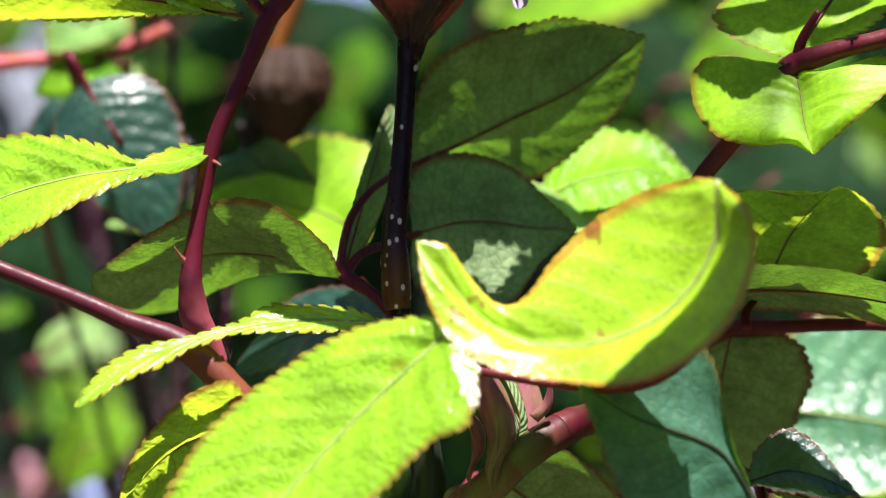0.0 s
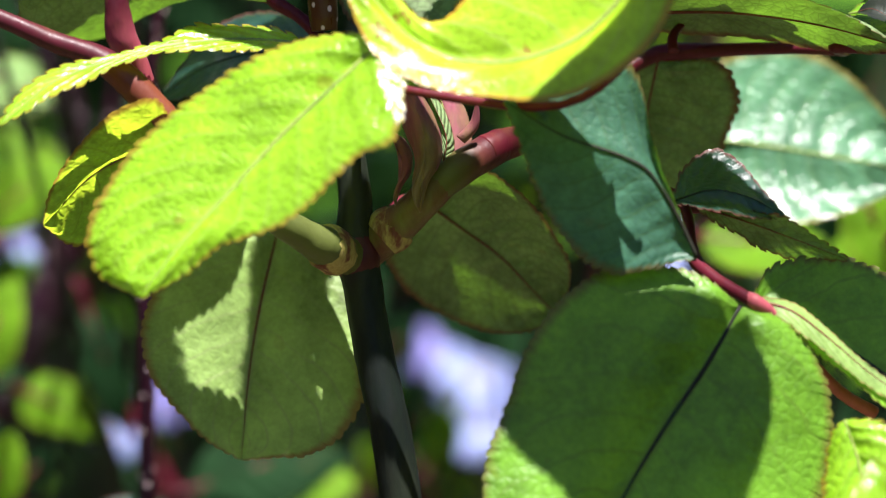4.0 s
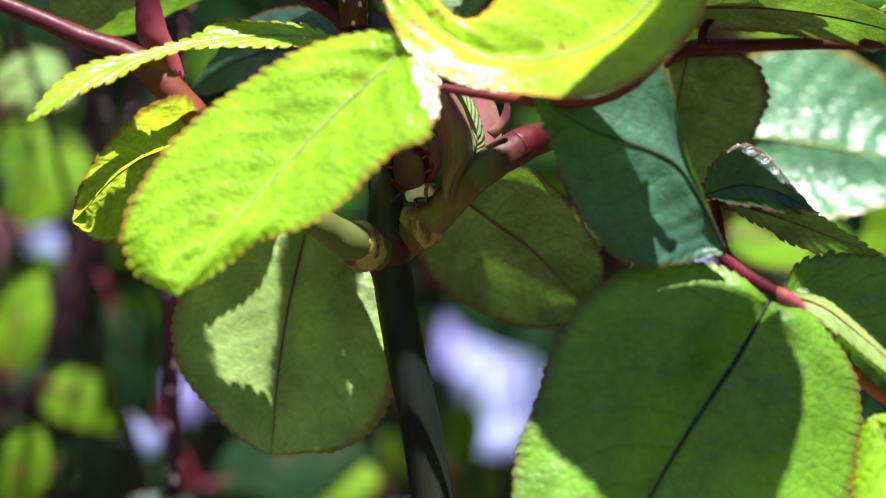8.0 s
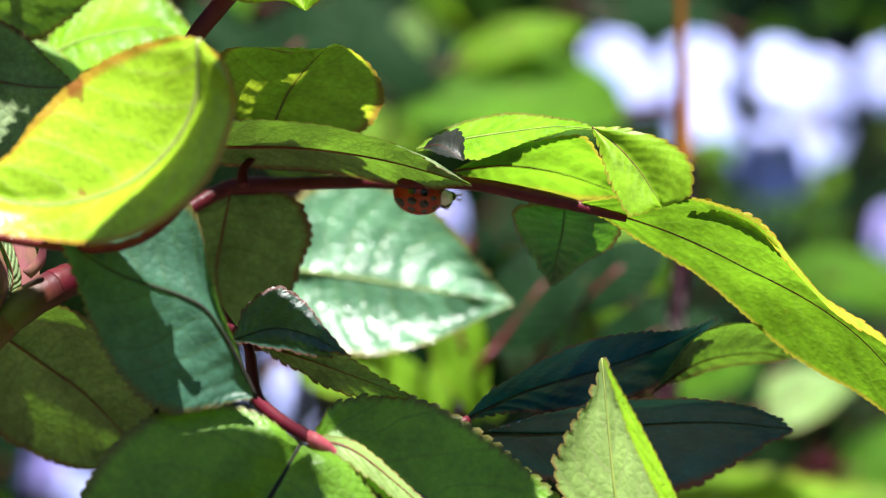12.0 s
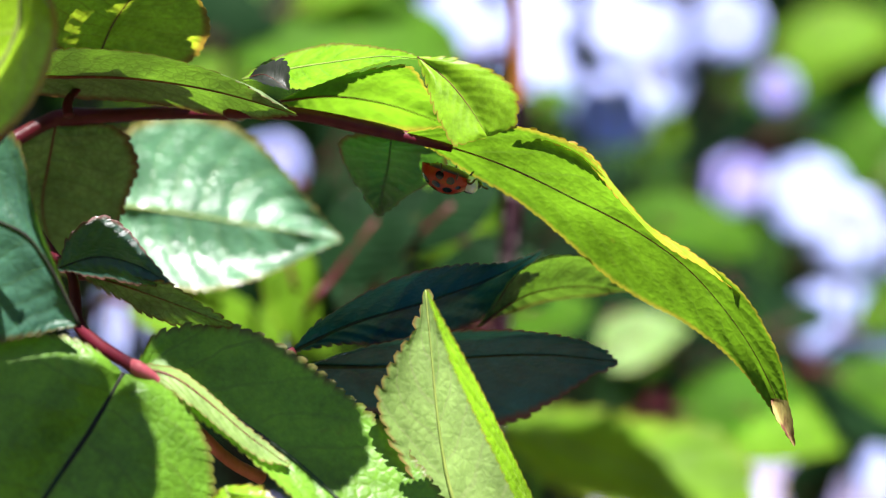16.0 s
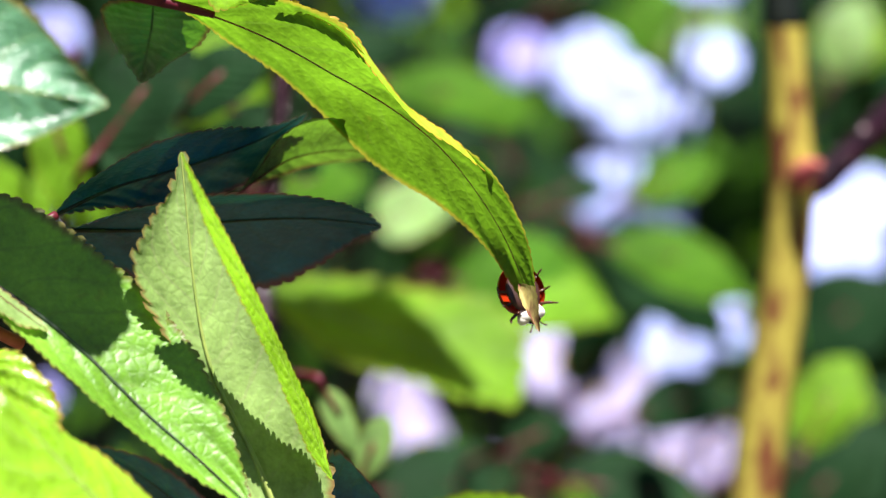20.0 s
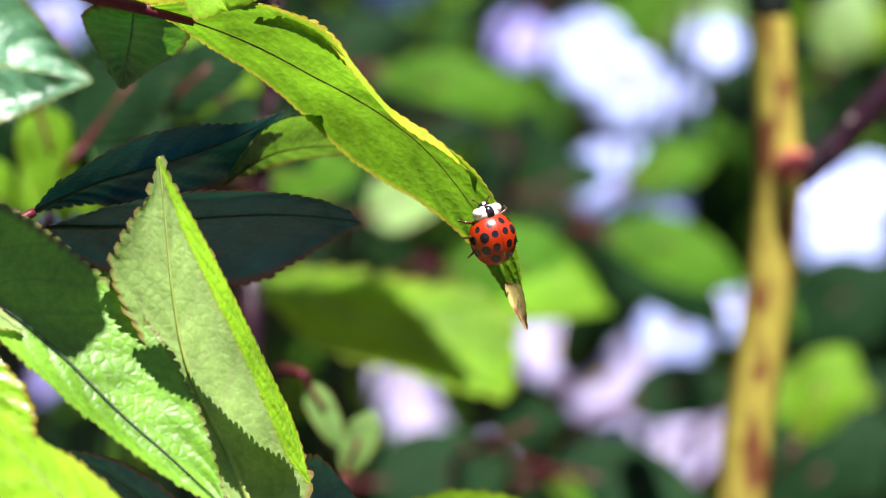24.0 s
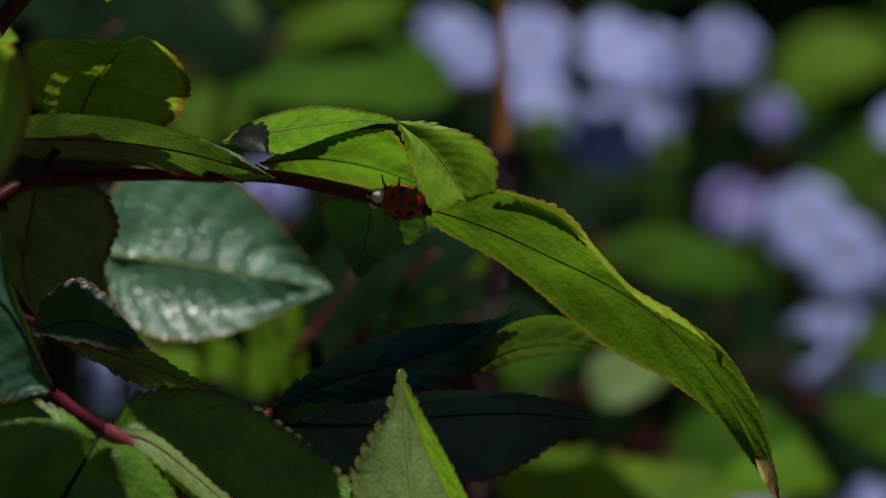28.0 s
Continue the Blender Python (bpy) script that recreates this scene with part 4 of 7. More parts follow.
stalk(arch, "stem", STEM_RED, [(-15.2, 400.6, -2, 1.81), (-13.7, 402, -1.3, 1.83), (-11.3, 405, -0.3, 1.59), (-4.9, 412, 4.1, 1.06), (2, 416, 8.4, 0.88), (5.1, 416, 9.2, 1.07), (9.5, 414, 9.4, 0.81), (18.2, 412, 9.6, 0.68), (23.7, 410, 9.3, 0.68), (22.8, 406, 9.6, 0.8), (30.1, 405, 9.3, 0.73), (36.7, 404, 8, 0.79), (41, 403, 7, 0.67), (46.4, 402, 5.6, 0.42)])
stalk(arch, "ring_scar", SCAR, [(-26.2, 400, -11.2, 2.42), (-25.2, 400, -10.3, 2.66), (-24.3, 400, -9.6, 2.36)], label="tan bud-scale scar")
stalk(arch, "leaf_stalk", STEM_RED, [(5.1, 408, 9.1, 0.62), (5.1, 409, 10.9, 0.49), (7, 412, 13.3, 0.37), (8.2, 414, 15.6, 0.31)])
blade(arch, YOUNG_UNDER, [(8.5, 413, 16.3), (10, 409.1, 19.4), (12.1, 405.2, 22), (14.1, 402, 23.8)], [(5.1, 409.2, 15.7), (2.2, 405.3, 18.9), (2.9, 401.2, 22.9), (6.2, 401.1, 23.5), (10.5, 402.5, 23.3)], [(13.3, 416.4, 14.3), (18, 416.1, 15.2), (20.3, 410.6, 18.6), (19.5, 407.2, 21.6), (16.9, 404.5, 23.5)], teeth=22)
blade(arch, UNDER, [(-7.2, 404, 14.3), (2, 402.3, 13.2), (11, 400.6, 13), (20, 398.8, 11.7), (29.2, 397, 9.1)], [(-2.9, 399.4, 14.7), (2, 394.7, 15.1), (6.1, 390.6, 15.8), (11.4, 390.7, 15.3), (17.3, 392, 13.9), (23.3, 392.7, 12.1)], [(-3, 409.4, 12.6), (2, 410.2, 11.7), (8.2, 411.9, 11), (15, 410.8, 10.4), (21.1, 408.3, 9.6), (26, 403.6, 8.9)], teeth=26)
blade(arch, UNDER, [(3.6, 416, 8.3), (2.8, 418.7, 4.4), (2, 422.2, -0.7), (3, 425.4, -5.2), (5.3, 428, -8.8)], [(-1.8, 417.1, 7.5), (-3.4, 420.6, 2.5), (-2.5, 424.1, -2.6), (1.4, 427, -7.1)], [(10.2, 415.1, 8.1), (12.5, 417.4, 4.4), (11, 421, -0.7), (9.6, 424.4, -4.8), (7.5, 426.7, -7.4)], teeth=24)
stalk(arch, "leaf_stalk", STEM_RED, [(28.8, 405, 9.4, 0.55), (27.3, 404, 10.3, 0.43)])
blade(arch, FRESH, [(23.8, 404, 13), (28.8, 402.4, 14.1), (34.1, 400.7, 14.9), (38.9, 399.2, 15.4), (42.6, 398, 15.1)], [(26.5, 407.1, 15), (30.2, 408, 16.4), (35.1, 406.2, 17), (40.2, 401.2, 16.2)], [(27, 400.4, 12.6), (29.7, 396.1, 11.7), (32.7, 396.3, 12.6), (36.3, 397, 13.9), (40, 398.4, 15.1)], teeth=22, relief=0.25)
blade(arch, SOFT, [(42.3, 398, 15.3), (45.4, 397.3, 12.8), (47.8, 396.6, 9.8), (49.6, 396, 6.8)], [(43.1, 397.3, 13.1), (43.8, 396.4, 10.4), (44.8, 395.7, 8), (46.1, 395.3, 6)], [(46, 397.1, 15), (49.2, 396.2, 14.1), (51.9, 395.5, 12.3), (52.7, 395.2, 10.1), (52.2, 395.4, 7.9)], teeth=13, relief=0.06)
blade(arch, CANE_DARK, [(24.4, 399, 13.1), (26, 398, 13.3), (28.5, 396, 11.6)], [(25.6, 398.8, 14.1), (28.1, 398, 14.7)], [(25.5, 396.1, 12.5), (27.2, 395.7, 12)], teeth=8, skin=RED_RIB)
blade(arch, LONG, [(28, 407, 10.8), (34, 408.5, 11.4), (40.3, 410.1, 10.5), (47.6, 412, 8.1)], [(31.9, 405.2, 12.5), (36.7, 402.4, 14.1), (41.4, 400.4, 14.8), (44.2, 405.4, 11.9)], [(32.5, 415.4, 9.6), (37.7, 419.4, 8.8), (42.8, 419.3, 7.9)], teeth=18)
blade(arch, DARK, [(40.2, 408, 6.7), (40.1, 410.6, 4), (39.7, 413.3, 1.2), (39.4, 416, -1.7)], [(37.2, 409.3, 7.1), (34.8, 411.2, 6.5), (35.8, 413.4, 3.4), (37.8, 414.9, 0.6)], [(43.7, 406.8, 6.7), (46.1, 406.1, 5.5), (45.5, 409, 2.7), (42.2, 412.7, 0.5)], teeth=16)
long_leaf = blade(arch, LONG, [(40.4, 403, 7.1), (46.4, 402.3, 5.7), (53.1, 401.4, 3.3), (59.1, 400.5, 0.3), (65.2, 399.7, -2.8), (71.2, 398.7, -7.1), (76, 397.8, -12.6), (79.5, 397, -18.3), (82.6, 396, -26.2)], [(43.3, 401.3, 7.4), (48.5, 398.3, 7.8), (53.1, 395.6, 7.6), (57.2, 394.2, 6.5), (60.1, 393.8, 5), (63.4, 395.9, 1.3), (67.3, 397.5, -2.8), (72, 396.3, -5.9), (76, 394.3, -9.2), (79, 394, -13.7), (81, 394.4, -18.5)], [(43.5, 403.4, 5.9), (48.5, 405.1, 2.7), (53.5, 405.5, -0), (58.6, 406.4, -3.7), (63.1, 407.5, -7.5), (67.4, 407, -10.6), (72, 404.1, -13.3), (76.4, 400.7, -16.9), (79.5, 398.5, -20.8)], teeth=60, thin=0.28, small=0.6, relief=0.15, cup=0.02)
blade(long_leaf, YELLOW, [(52.7, 398, 7.7), (58.5, 395.6, 5.7), (62.6, 395, 2), (66.4, 395, -2.7), (71.8, 395, -6.2), (76.7, 395, -10)], [(57.4, 396, 6.5), (60.4, 395.5, 5), (63.5, 396, 1.3), (67.1, 396, -2.8), (71.9, 395.5, -5.9)], [(56.7, 395, 6), (59.3, 394, 4.7), (61.7, 394.2, 2.3), (64.4, 394, -0.9), (68, 394, -4.5), (71.7, 394, -6.7)], teeth=26, small=0.7, name="margin", label="yellow red-flecked folded margin")
blade(long_leaf, SCAR, [(80.1, 396, -21.3), (81.1, 395, -23.7), (82.5, 395, -26.4)], [(81.6, 394.5, -21.7), (82.2, 394.5, -24)], [(80.3, 395, -22.9), (81.4, 394.5, -24.9)], teeth=6, small=0.3, name="dry_tip", label="bleached dry leaf tip")

middle = thing("leaf_spray", (8.6, 392, -14.9), "dark blue-green glossy rose leaves in shade", "leaf")
stalk(middle, "leaf_stalk", STEM_RED, [(-6.2, 401, 0.8, 0.67), (-0.8, 398, -4.3, 0.6), (5.4, 394, -6.9, 0.54), (6.5, 391, -12.5, 0.71), (8.4, 388, -14.8, 0.7), (12.6, 384, -17.3, 0.64)])
stalk(middle, "leaf_stalk", STEM_PINK, [(11.9, 385, -16.8, 0.58), (12.9, 384, -17.4, 0.81), (14.4, 385, -18.6, 0.64), (16.3, 388, -20.9, 0.59), (21.6, 392, -26.7, 0.65), (25.8, 396, -29.4, 0.72)], label="bright pink leaf stalk")
blade(middle, MID, [(6.7, 381, -12.7), (4.3, 380.6, -7.7), (1.5, 380.2, -3.7), (-2, 379.9, -2), (-7.1, 379.5, -0.3), (-12.8, 379, 3.2)], [(2, 379.9, -13.6), (-1.4, 379.1, -14.2), (-5.1, 378.3, -12.3), (-8.5, 378.4, -7.7), (-10.5, 378.6, -3.1)], [(4.5, 380.7, -7.1), (2.2, 380.7, -0.8), (0.6, 381.3, 5.5), (-2.8, 381.3, 8.9), (-8.6, 380.3, 7.8)], teeth=30)
blade(middle, TWO_TONE, [(11.2, 384, -17.8), (7.6, 381.8, -23.9), (3.5, 379.5, -29.8), (-1.1, 376.6, -37.3), (-4, 374.3, -43.9), (-6.2, 372, -50.4)], [(8.2, 383.5, -15.3), (4.7, 383.1, -14), (0.1, 382.1, -13.8), (-4, 380.8, -14.9), (-7.7, 379.3, -17.7), (-10.5, 377.6, -22), (-12.2, 376.1, -27), (-14.2, 374.3, -32.6), (-14.6, 372.8, -38.1), (-13.6, 371.7, -43.6), (-10.7, 371.4, -48.1)], [(14.6, 384.4, -18.8), (18, 384.7, -22.2), (19.9, 384.1, -26.8), (20.2, 382.9, -32.5), (18.9, 381.4, -38.2), (14.9, 379, -44.3), (7.4, 375.9, -49.1), (0.5, 373.6, -51.1)], teeth=50)
blade(middle, UNDER_PALE, [(11.4, 386, -17.1), (16.1, 385.5, -18.1), (20.2, 385, -21), (24.2, 384.5, -24.4), (28.3, 384, -27.3)], [(13.8, 387.2, -16.9), (17, 387.5, -17.6), (19.6, 386.9, -19.6), (23.1, 385.9, -22.8), (26.6, 385.1, -25.6)], [(14.4, 384.7, -18.3), (17.8, 383.5, -20.6), (21.9, 382.7, -24), (25.3, 382.8, -26.4)], teeth=20)
blade(middle, TWO_TONE, [(12.7, 389, -17.3), (17.9, 387.9, -19.7), (23.1, 386.7, -22.9), (27.8, 385.6, -26.1), (32.9, 384.3, -30.5), (37.5, 383, -35.2), (42.6, 381.7, -39.7), (48.8, 380, -45.4)], [(14.4, 390.5, -14.4), (18.3, 391.4, -13.2), (23, 391.6, -13.3), (27.4, 391.1, -15.1), (31.5, 390, -18), (35.2, 389, -21), (39.3, 388, -24.4), (43.6, 386.3, -30.1), (46.6, 383.5, -37)], [(17, 385.6, -21), (22.5, 383.4, -25), (27.3, 381.3, -29.2), (32.1, 380, -33.4), (37.3, 379.5, -37.8), (42.4, 378.9, -41.8)], teeth=44)
stalk(middle, "leaf_stalk", STEM_RED, [(1.4, 402, -1.9, 0.36), (5.4, 398, -7.4, 0.42), (7.9, 396, -8.1, 0.3)])
blade(middle, DARK, [(4.4, 390, -7.1), (8.6, 390, -5.9), (12.7, 390, -6.8), (16.3, 390, -8.9)], [(5.9, 394.2, -3.5), (8.9, 396, -1.6), (11.5, 394.9, -3), (14, 391.9, -6)], [(8.1, 387.2, -7.8), (11.5, 387, -8.4), (14.4, 388.8, -8.7)], teeth=14)
blade(middle, UNDER, [(6.9, 391, -7.6), (11.5, 390.7, -9), (16.8, 390.4, -10.9), (22.5, 390, -13.1)], [(11.5, 389.8, -8.2), (16.2, 388.4, -8.9), (19.7, 389.2, -11.2)], [(10.6, 392.7, -10), (14.5, 393.5, -12.1), (18.6, 392.5, -13.2)], teeth=14)
blade(middle, YOUNG, [(21.5, 378, -29), (22.9, 376.3, -33.7), (23.3, 374.1, -39.8), (22.9, 372, -45.8)], [(20.3, 378.5, -30.5), (19.7, 378.1, -34.5), (19.8, 376.5, -39.4)], [(25.5, 376.4, -29.5), (28.9, 373.7, -34.6), (27.6, 371.9, -41.2)], teeth=20)

gloss = thing("leaf_spray", (7.2, 428, -0.1), "glossy pale green rose leaf with sky sheen", "leaf")
stalk(gloss, "leaf_stalk", STEM_RED, [(-0.5, 410, 6.8, 0.5), (5.4, 446, 2.6, 0.47), (10.9, 450, -0.7, 0.41)])
blade(gloss, GLOSSY, [(11.4, 450, 0.5), (18.5, 450.3, -0.4), (25.9, 450.5, -1.6), (32.7, 450.8, -2.7), (38.7, 451, -3.6)], [(12.8, 453, 9), (17.9, 454.2, 11.4), (24.7, 454.4, 10.4), (30.1, 453.6, 6.7), (34.2, 452.4, 1.9), (36.9, 451.5, -1.6)], [(13.1, 447, -5.9), (17.1, 445.9, -9), (22.5, 446.2, -9.6), (28.2, 447.6, -8.1), (34, 449.4, -5.8)], teeth=30)

pair = thing("leaf_spray", (29, 402, -16.5), "pair of rose leaves coloured blue-dark for shade, one folded", "leaf")
stalk(pair, "leaf_stalk", STEM_RED, [(18.9, 398, -22.7, 0.6), (24.4, 400, -19.2, 0.54), (29.3, 402, -16.4, 0.49)])
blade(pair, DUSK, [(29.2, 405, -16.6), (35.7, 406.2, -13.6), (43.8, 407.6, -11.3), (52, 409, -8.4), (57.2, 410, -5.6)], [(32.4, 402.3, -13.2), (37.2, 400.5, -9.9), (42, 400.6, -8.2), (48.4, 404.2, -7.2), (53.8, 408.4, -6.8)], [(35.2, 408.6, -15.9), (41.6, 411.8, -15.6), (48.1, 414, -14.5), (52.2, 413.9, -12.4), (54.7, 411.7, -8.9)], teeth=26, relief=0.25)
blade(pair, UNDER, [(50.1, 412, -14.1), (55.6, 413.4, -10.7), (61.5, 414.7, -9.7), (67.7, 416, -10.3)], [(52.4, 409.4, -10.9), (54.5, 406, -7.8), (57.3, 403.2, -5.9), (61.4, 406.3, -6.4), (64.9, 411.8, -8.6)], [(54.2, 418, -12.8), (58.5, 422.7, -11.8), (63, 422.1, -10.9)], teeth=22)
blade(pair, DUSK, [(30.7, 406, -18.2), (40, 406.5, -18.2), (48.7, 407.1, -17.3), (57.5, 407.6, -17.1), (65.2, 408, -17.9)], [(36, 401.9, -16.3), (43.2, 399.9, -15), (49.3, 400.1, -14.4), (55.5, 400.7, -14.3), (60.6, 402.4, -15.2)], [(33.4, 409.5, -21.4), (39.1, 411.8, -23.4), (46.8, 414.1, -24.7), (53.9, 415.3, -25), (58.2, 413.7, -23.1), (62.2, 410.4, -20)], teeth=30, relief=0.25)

spike = thing("leaf_spray", (54.7, 392, -49.5), "folded rose leaf with pale underside and spiked tip", "leaf")
stalk(spike, "leaf_stalk", STEM_RED, [(31.7, 384, -59.1, 0.81), (40.6, 386, -54.2, 0.82), (48, 390, -51.6, 0.82), (54.7, 392, -49.5, 1.18), (56.5, 392, -50.1, 0.95), (63.2, 393, -51.9, 0.83), (67, 394, -55.1, 0.65)], label="brown and red leaf stalk")
blade(spike, UNDER_PALE, [(52.1, 386, -48.4), (50, 386.8, -42.7), (47.4, 387.5, -37.4), (45, 388.2, -32.1), (43.6, 389.1, -25.1), (42.8, 390.1, -16.8), (42.2, 391, -9.7)], [(49.3, 385.6, -45.8), (46.4, 386.1, -40.2), (42.1, 387, -32), (38.2, 386.8, -24.8), (36.9, 386.7, -21.4), (39, 388.5, -16.7), (41.3, 390, -13.4)], [(56.9, 388, -47.9), (57.8, 389.3, -43.6), (55.4, 390.2, -37.7), (53.1, 391, -32.3), (50.1, 391.4, -25.8), (47.2, 391.3, -19.8), (44.4, 391.1, -14.2)], teeth=30, skin=GREEN_RIB)
blade(spike, YOUNG, [(57.7, 387, -44), (54.9, 385.4, -37.3), (52.2, 384, -31.3), (49.1, 382.4, -24.8), (45.8, 380.8, -18.6), (43.3, 379.6, -13.7), (41.3, 378.5, -9.6)], [(54.9, 384.1, -40.4), (52.3, 382.7, -34.5), (49.6, 381.2, -28.5), (46.7, 379.9, -22.7), (44, 378.9, -17.2)], [(56.2, 387.6, -38.1), (53.3, 385.7, -32), (50, 384, -25.2), (46.8, 382.5, -19.1), (43.8, 380.7, -13.7)], teeth=34, small=0.7, relief=0.25, name="leaf_fold")
blade(spike, YOUNG, [(55.2, 384, -48.7), (58.6, 382.1, -51.2), (63.6, 379.2, -55), (69, 376, -59.4)], [(57.4, 387.2, -47.8), (61, 387.1, -49.3), (63.6, 384.5, -52), (66.2, 381.3, -55)], [(54.9, 379.5, -50.8), (57, 375.5, -53.9), (62.2, 372.9, -57.7)], teeth=16)
blade(spike, YOUNG, [(45, 364, -54.5), (39.4, 362.7, -49.8), (32.7, 361, -43.8), (26.7, 359.3, -37.3), (22.4, 358, -32)], [(43.6, 367.9, -51.1), (40.9, 369.9, -47.3), (36.4, 369.2, -42.9), (31.9, 367.1, -38.8), (26.8, 362.7, -35.1)], [(37.4, 357.6, -58), (28.6, 353.1, -55), (21.2, 351.2, -47.2), (19.2, 353.2, -38.3)], teeth=26)
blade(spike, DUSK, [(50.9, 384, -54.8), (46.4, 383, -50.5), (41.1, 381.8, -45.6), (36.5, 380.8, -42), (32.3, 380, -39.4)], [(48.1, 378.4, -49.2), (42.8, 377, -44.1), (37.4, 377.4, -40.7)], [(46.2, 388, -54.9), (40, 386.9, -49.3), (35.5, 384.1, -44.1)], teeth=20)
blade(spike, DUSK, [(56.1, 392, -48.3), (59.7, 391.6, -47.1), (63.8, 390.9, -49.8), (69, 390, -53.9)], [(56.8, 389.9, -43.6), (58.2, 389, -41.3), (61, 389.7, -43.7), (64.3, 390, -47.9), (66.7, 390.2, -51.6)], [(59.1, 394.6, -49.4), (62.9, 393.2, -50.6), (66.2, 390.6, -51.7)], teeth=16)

broad = thing("leaf_spray", (76.2, 436, -63), "broad green rose leaf out of focus", "leaf")
stalk(broad, "leaf_stalk", STEM_RED, [(67, 394, -55.1, 0.54), (76.2, 436, -63.4, 0.53)])
blade(broad, FRESH, [(73.1, 436, -65.6), (80.1, 438.2, -60.6), (88, 440.3, -58.3), (95.5, 442, -59.3)], [(69, 430.2, -58.8), (69.7, 427.4, -52.9), (75.2, 429.4, -50), (82, 432.6, -50), (89.5, 436.8, -52.8)], [(81.9, 445.6, -68.4), (91.5, 449.2, -66.3)], teeth=20)

cane2 = thing("rose_cane", (132.5, 520, -61.7), "thick yellow-green cane with reddish brown blotches", "cane")
stalk(cane2, "stem", CANE_YELLOW, [(129.3, 520, -94.1, 3.93), (133, 520, -61.7, 3.69), (134.2, 520, -50.4, 3.53), (136.6, 520, -34.3, 3.38), (137.9, 520, -21.4, 3.3), (138.3, 520, -14.9, 3.45), (137.8, 520, -6.9, 3.14), (137.3, 520, 2.7, 2.9), (136.9, 520, 7.2, 2.9)])
stalk(cane2, "lower_stem", CANE_YELLOW, [(100, 560, -905, 6.5), (107.36, 550, -702.19, 5.86), (114.71, 540, -499.39, 5.21), (122.07, 530, -296.58, 4.56), (129.42, 520, -93.77, 3.92)])
stalk(cane2, "upper_stem", CANE_DARK, [(136.9, 520, 6.9, 2.94), (136.7, 520, 15.6, 2.83), (136.7, 520, 42.8, 2.67)], label="dark upper part of the cane")
stalk(cane2, "side_stem", CANE_PURPLE, [(138.6, 520, -16.6, 2.36), (142.3, 520, -15, 2.2), (146.4, 520, -11.7, 2.04), (152.2, 520, -5.7, 2.04), (162.9, 520, 6, 1.88)], label="dark side stem")
stalk(cane2, "bud_eye", STEM_PINK, [(138.6, 517, -14.6, 1.9), (139.4, 514, -13.4, 1.7), (140.2, 511.5, -12.4, 0.6)], label="pink bud eye")

goldleaf = thing("leaf_spray", (65.9, 560, -32), "golden-green rose leaf glowing in the sun, out of focus", "leaf")
stalk(goldleaf, "leaf_stalk", STEM_RED, [(56.9, 585, -46.0, 0.7), (65.9, 560, -32, 0.5)])
stalk(goldleaf, "stem", CANE_DARK, [(35.9, 710, -905, 2.2), (45.9, 640, -400, 1.5), (56.9, 585, -46.0, 0.7)])
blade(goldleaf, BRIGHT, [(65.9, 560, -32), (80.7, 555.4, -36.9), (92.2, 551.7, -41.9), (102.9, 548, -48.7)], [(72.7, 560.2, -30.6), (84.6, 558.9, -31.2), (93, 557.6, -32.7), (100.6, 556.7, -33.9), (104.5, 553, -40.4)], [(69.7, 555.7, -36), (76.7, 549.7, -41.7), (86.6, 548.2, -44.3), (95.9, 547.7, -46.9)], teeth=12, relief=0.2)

hazeleaf = thing("leaf_spray", (-29.8, 560, 57.2), "large bright green leaf far out of focus", "leaf")
stalk(hazeleaf, "leaf_stalk", STEM_RED, [(-38.8, 585, 43.2, 0.7), (-29.8, 560, 57.2, 0.5)])
stalk(hazeleaf, "stem", CANE_DARK, [(-59.8, 710, -905, 2.2), (-49.8, 640, -400, 1.5), (-38.8, 585, 43.2, 0.7)])
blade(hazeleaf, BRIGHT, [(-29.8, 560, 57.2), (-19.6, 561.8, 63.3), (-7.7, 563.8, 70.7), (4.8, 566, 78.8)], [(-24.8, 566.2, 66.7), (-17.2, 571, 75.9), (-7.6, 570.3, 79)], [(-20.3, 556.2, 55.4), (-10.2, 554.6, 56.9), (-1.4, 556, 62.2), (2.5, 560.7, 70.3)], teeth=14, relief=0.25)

drycane = thing("rose_cane", (-57.5, 474, 22.7), "orange-brown cane with a withered hip, out of focus", "cane")
stalk(drycane, "stem", STEM_ORANGE, [(-54.5, 474, 40, 1.22), (-53.2, 474, 43.6, 1.22), (-50.1, 474, 51.8, 1.22), (-47.2, 474, 60.4, 1.14), (-43.3, 474, 69.9, 1.07), (-40.7, 474, 79.3, 0.93)])
stalk(drycane, "lower_stem", CANE_PURPLE, [(-60.4, 474, 1.2, 1), (-57.5, 474, 22.7, 1.07), (-55.7, 474, 32.8, 1.14), (-54.4, 474, 40.4, 1.24)])
stalk(drycane, "root_stem", CANE_PURPLE, [(-60, 520, -905, 3.5), (-60.07, 508.5, -678.38, 2.88), (-60.15, 497, -451.77, 2.25), (-60.22, 485.5, -225.15, 1.62), (-60.29, 474, 1.46, 1)])
stalk(drycane, "hip_stalk", CANE_PURPLE, [(-55, 474, 32.8, 0.86), (-56.8, 474, 35, 0.86), (-53.9, 474, 37.1, 1)])
hip(drycane, (-51.8, 474, 31), (-50.7, 474, 45.4), DULL_SKIN, 0)

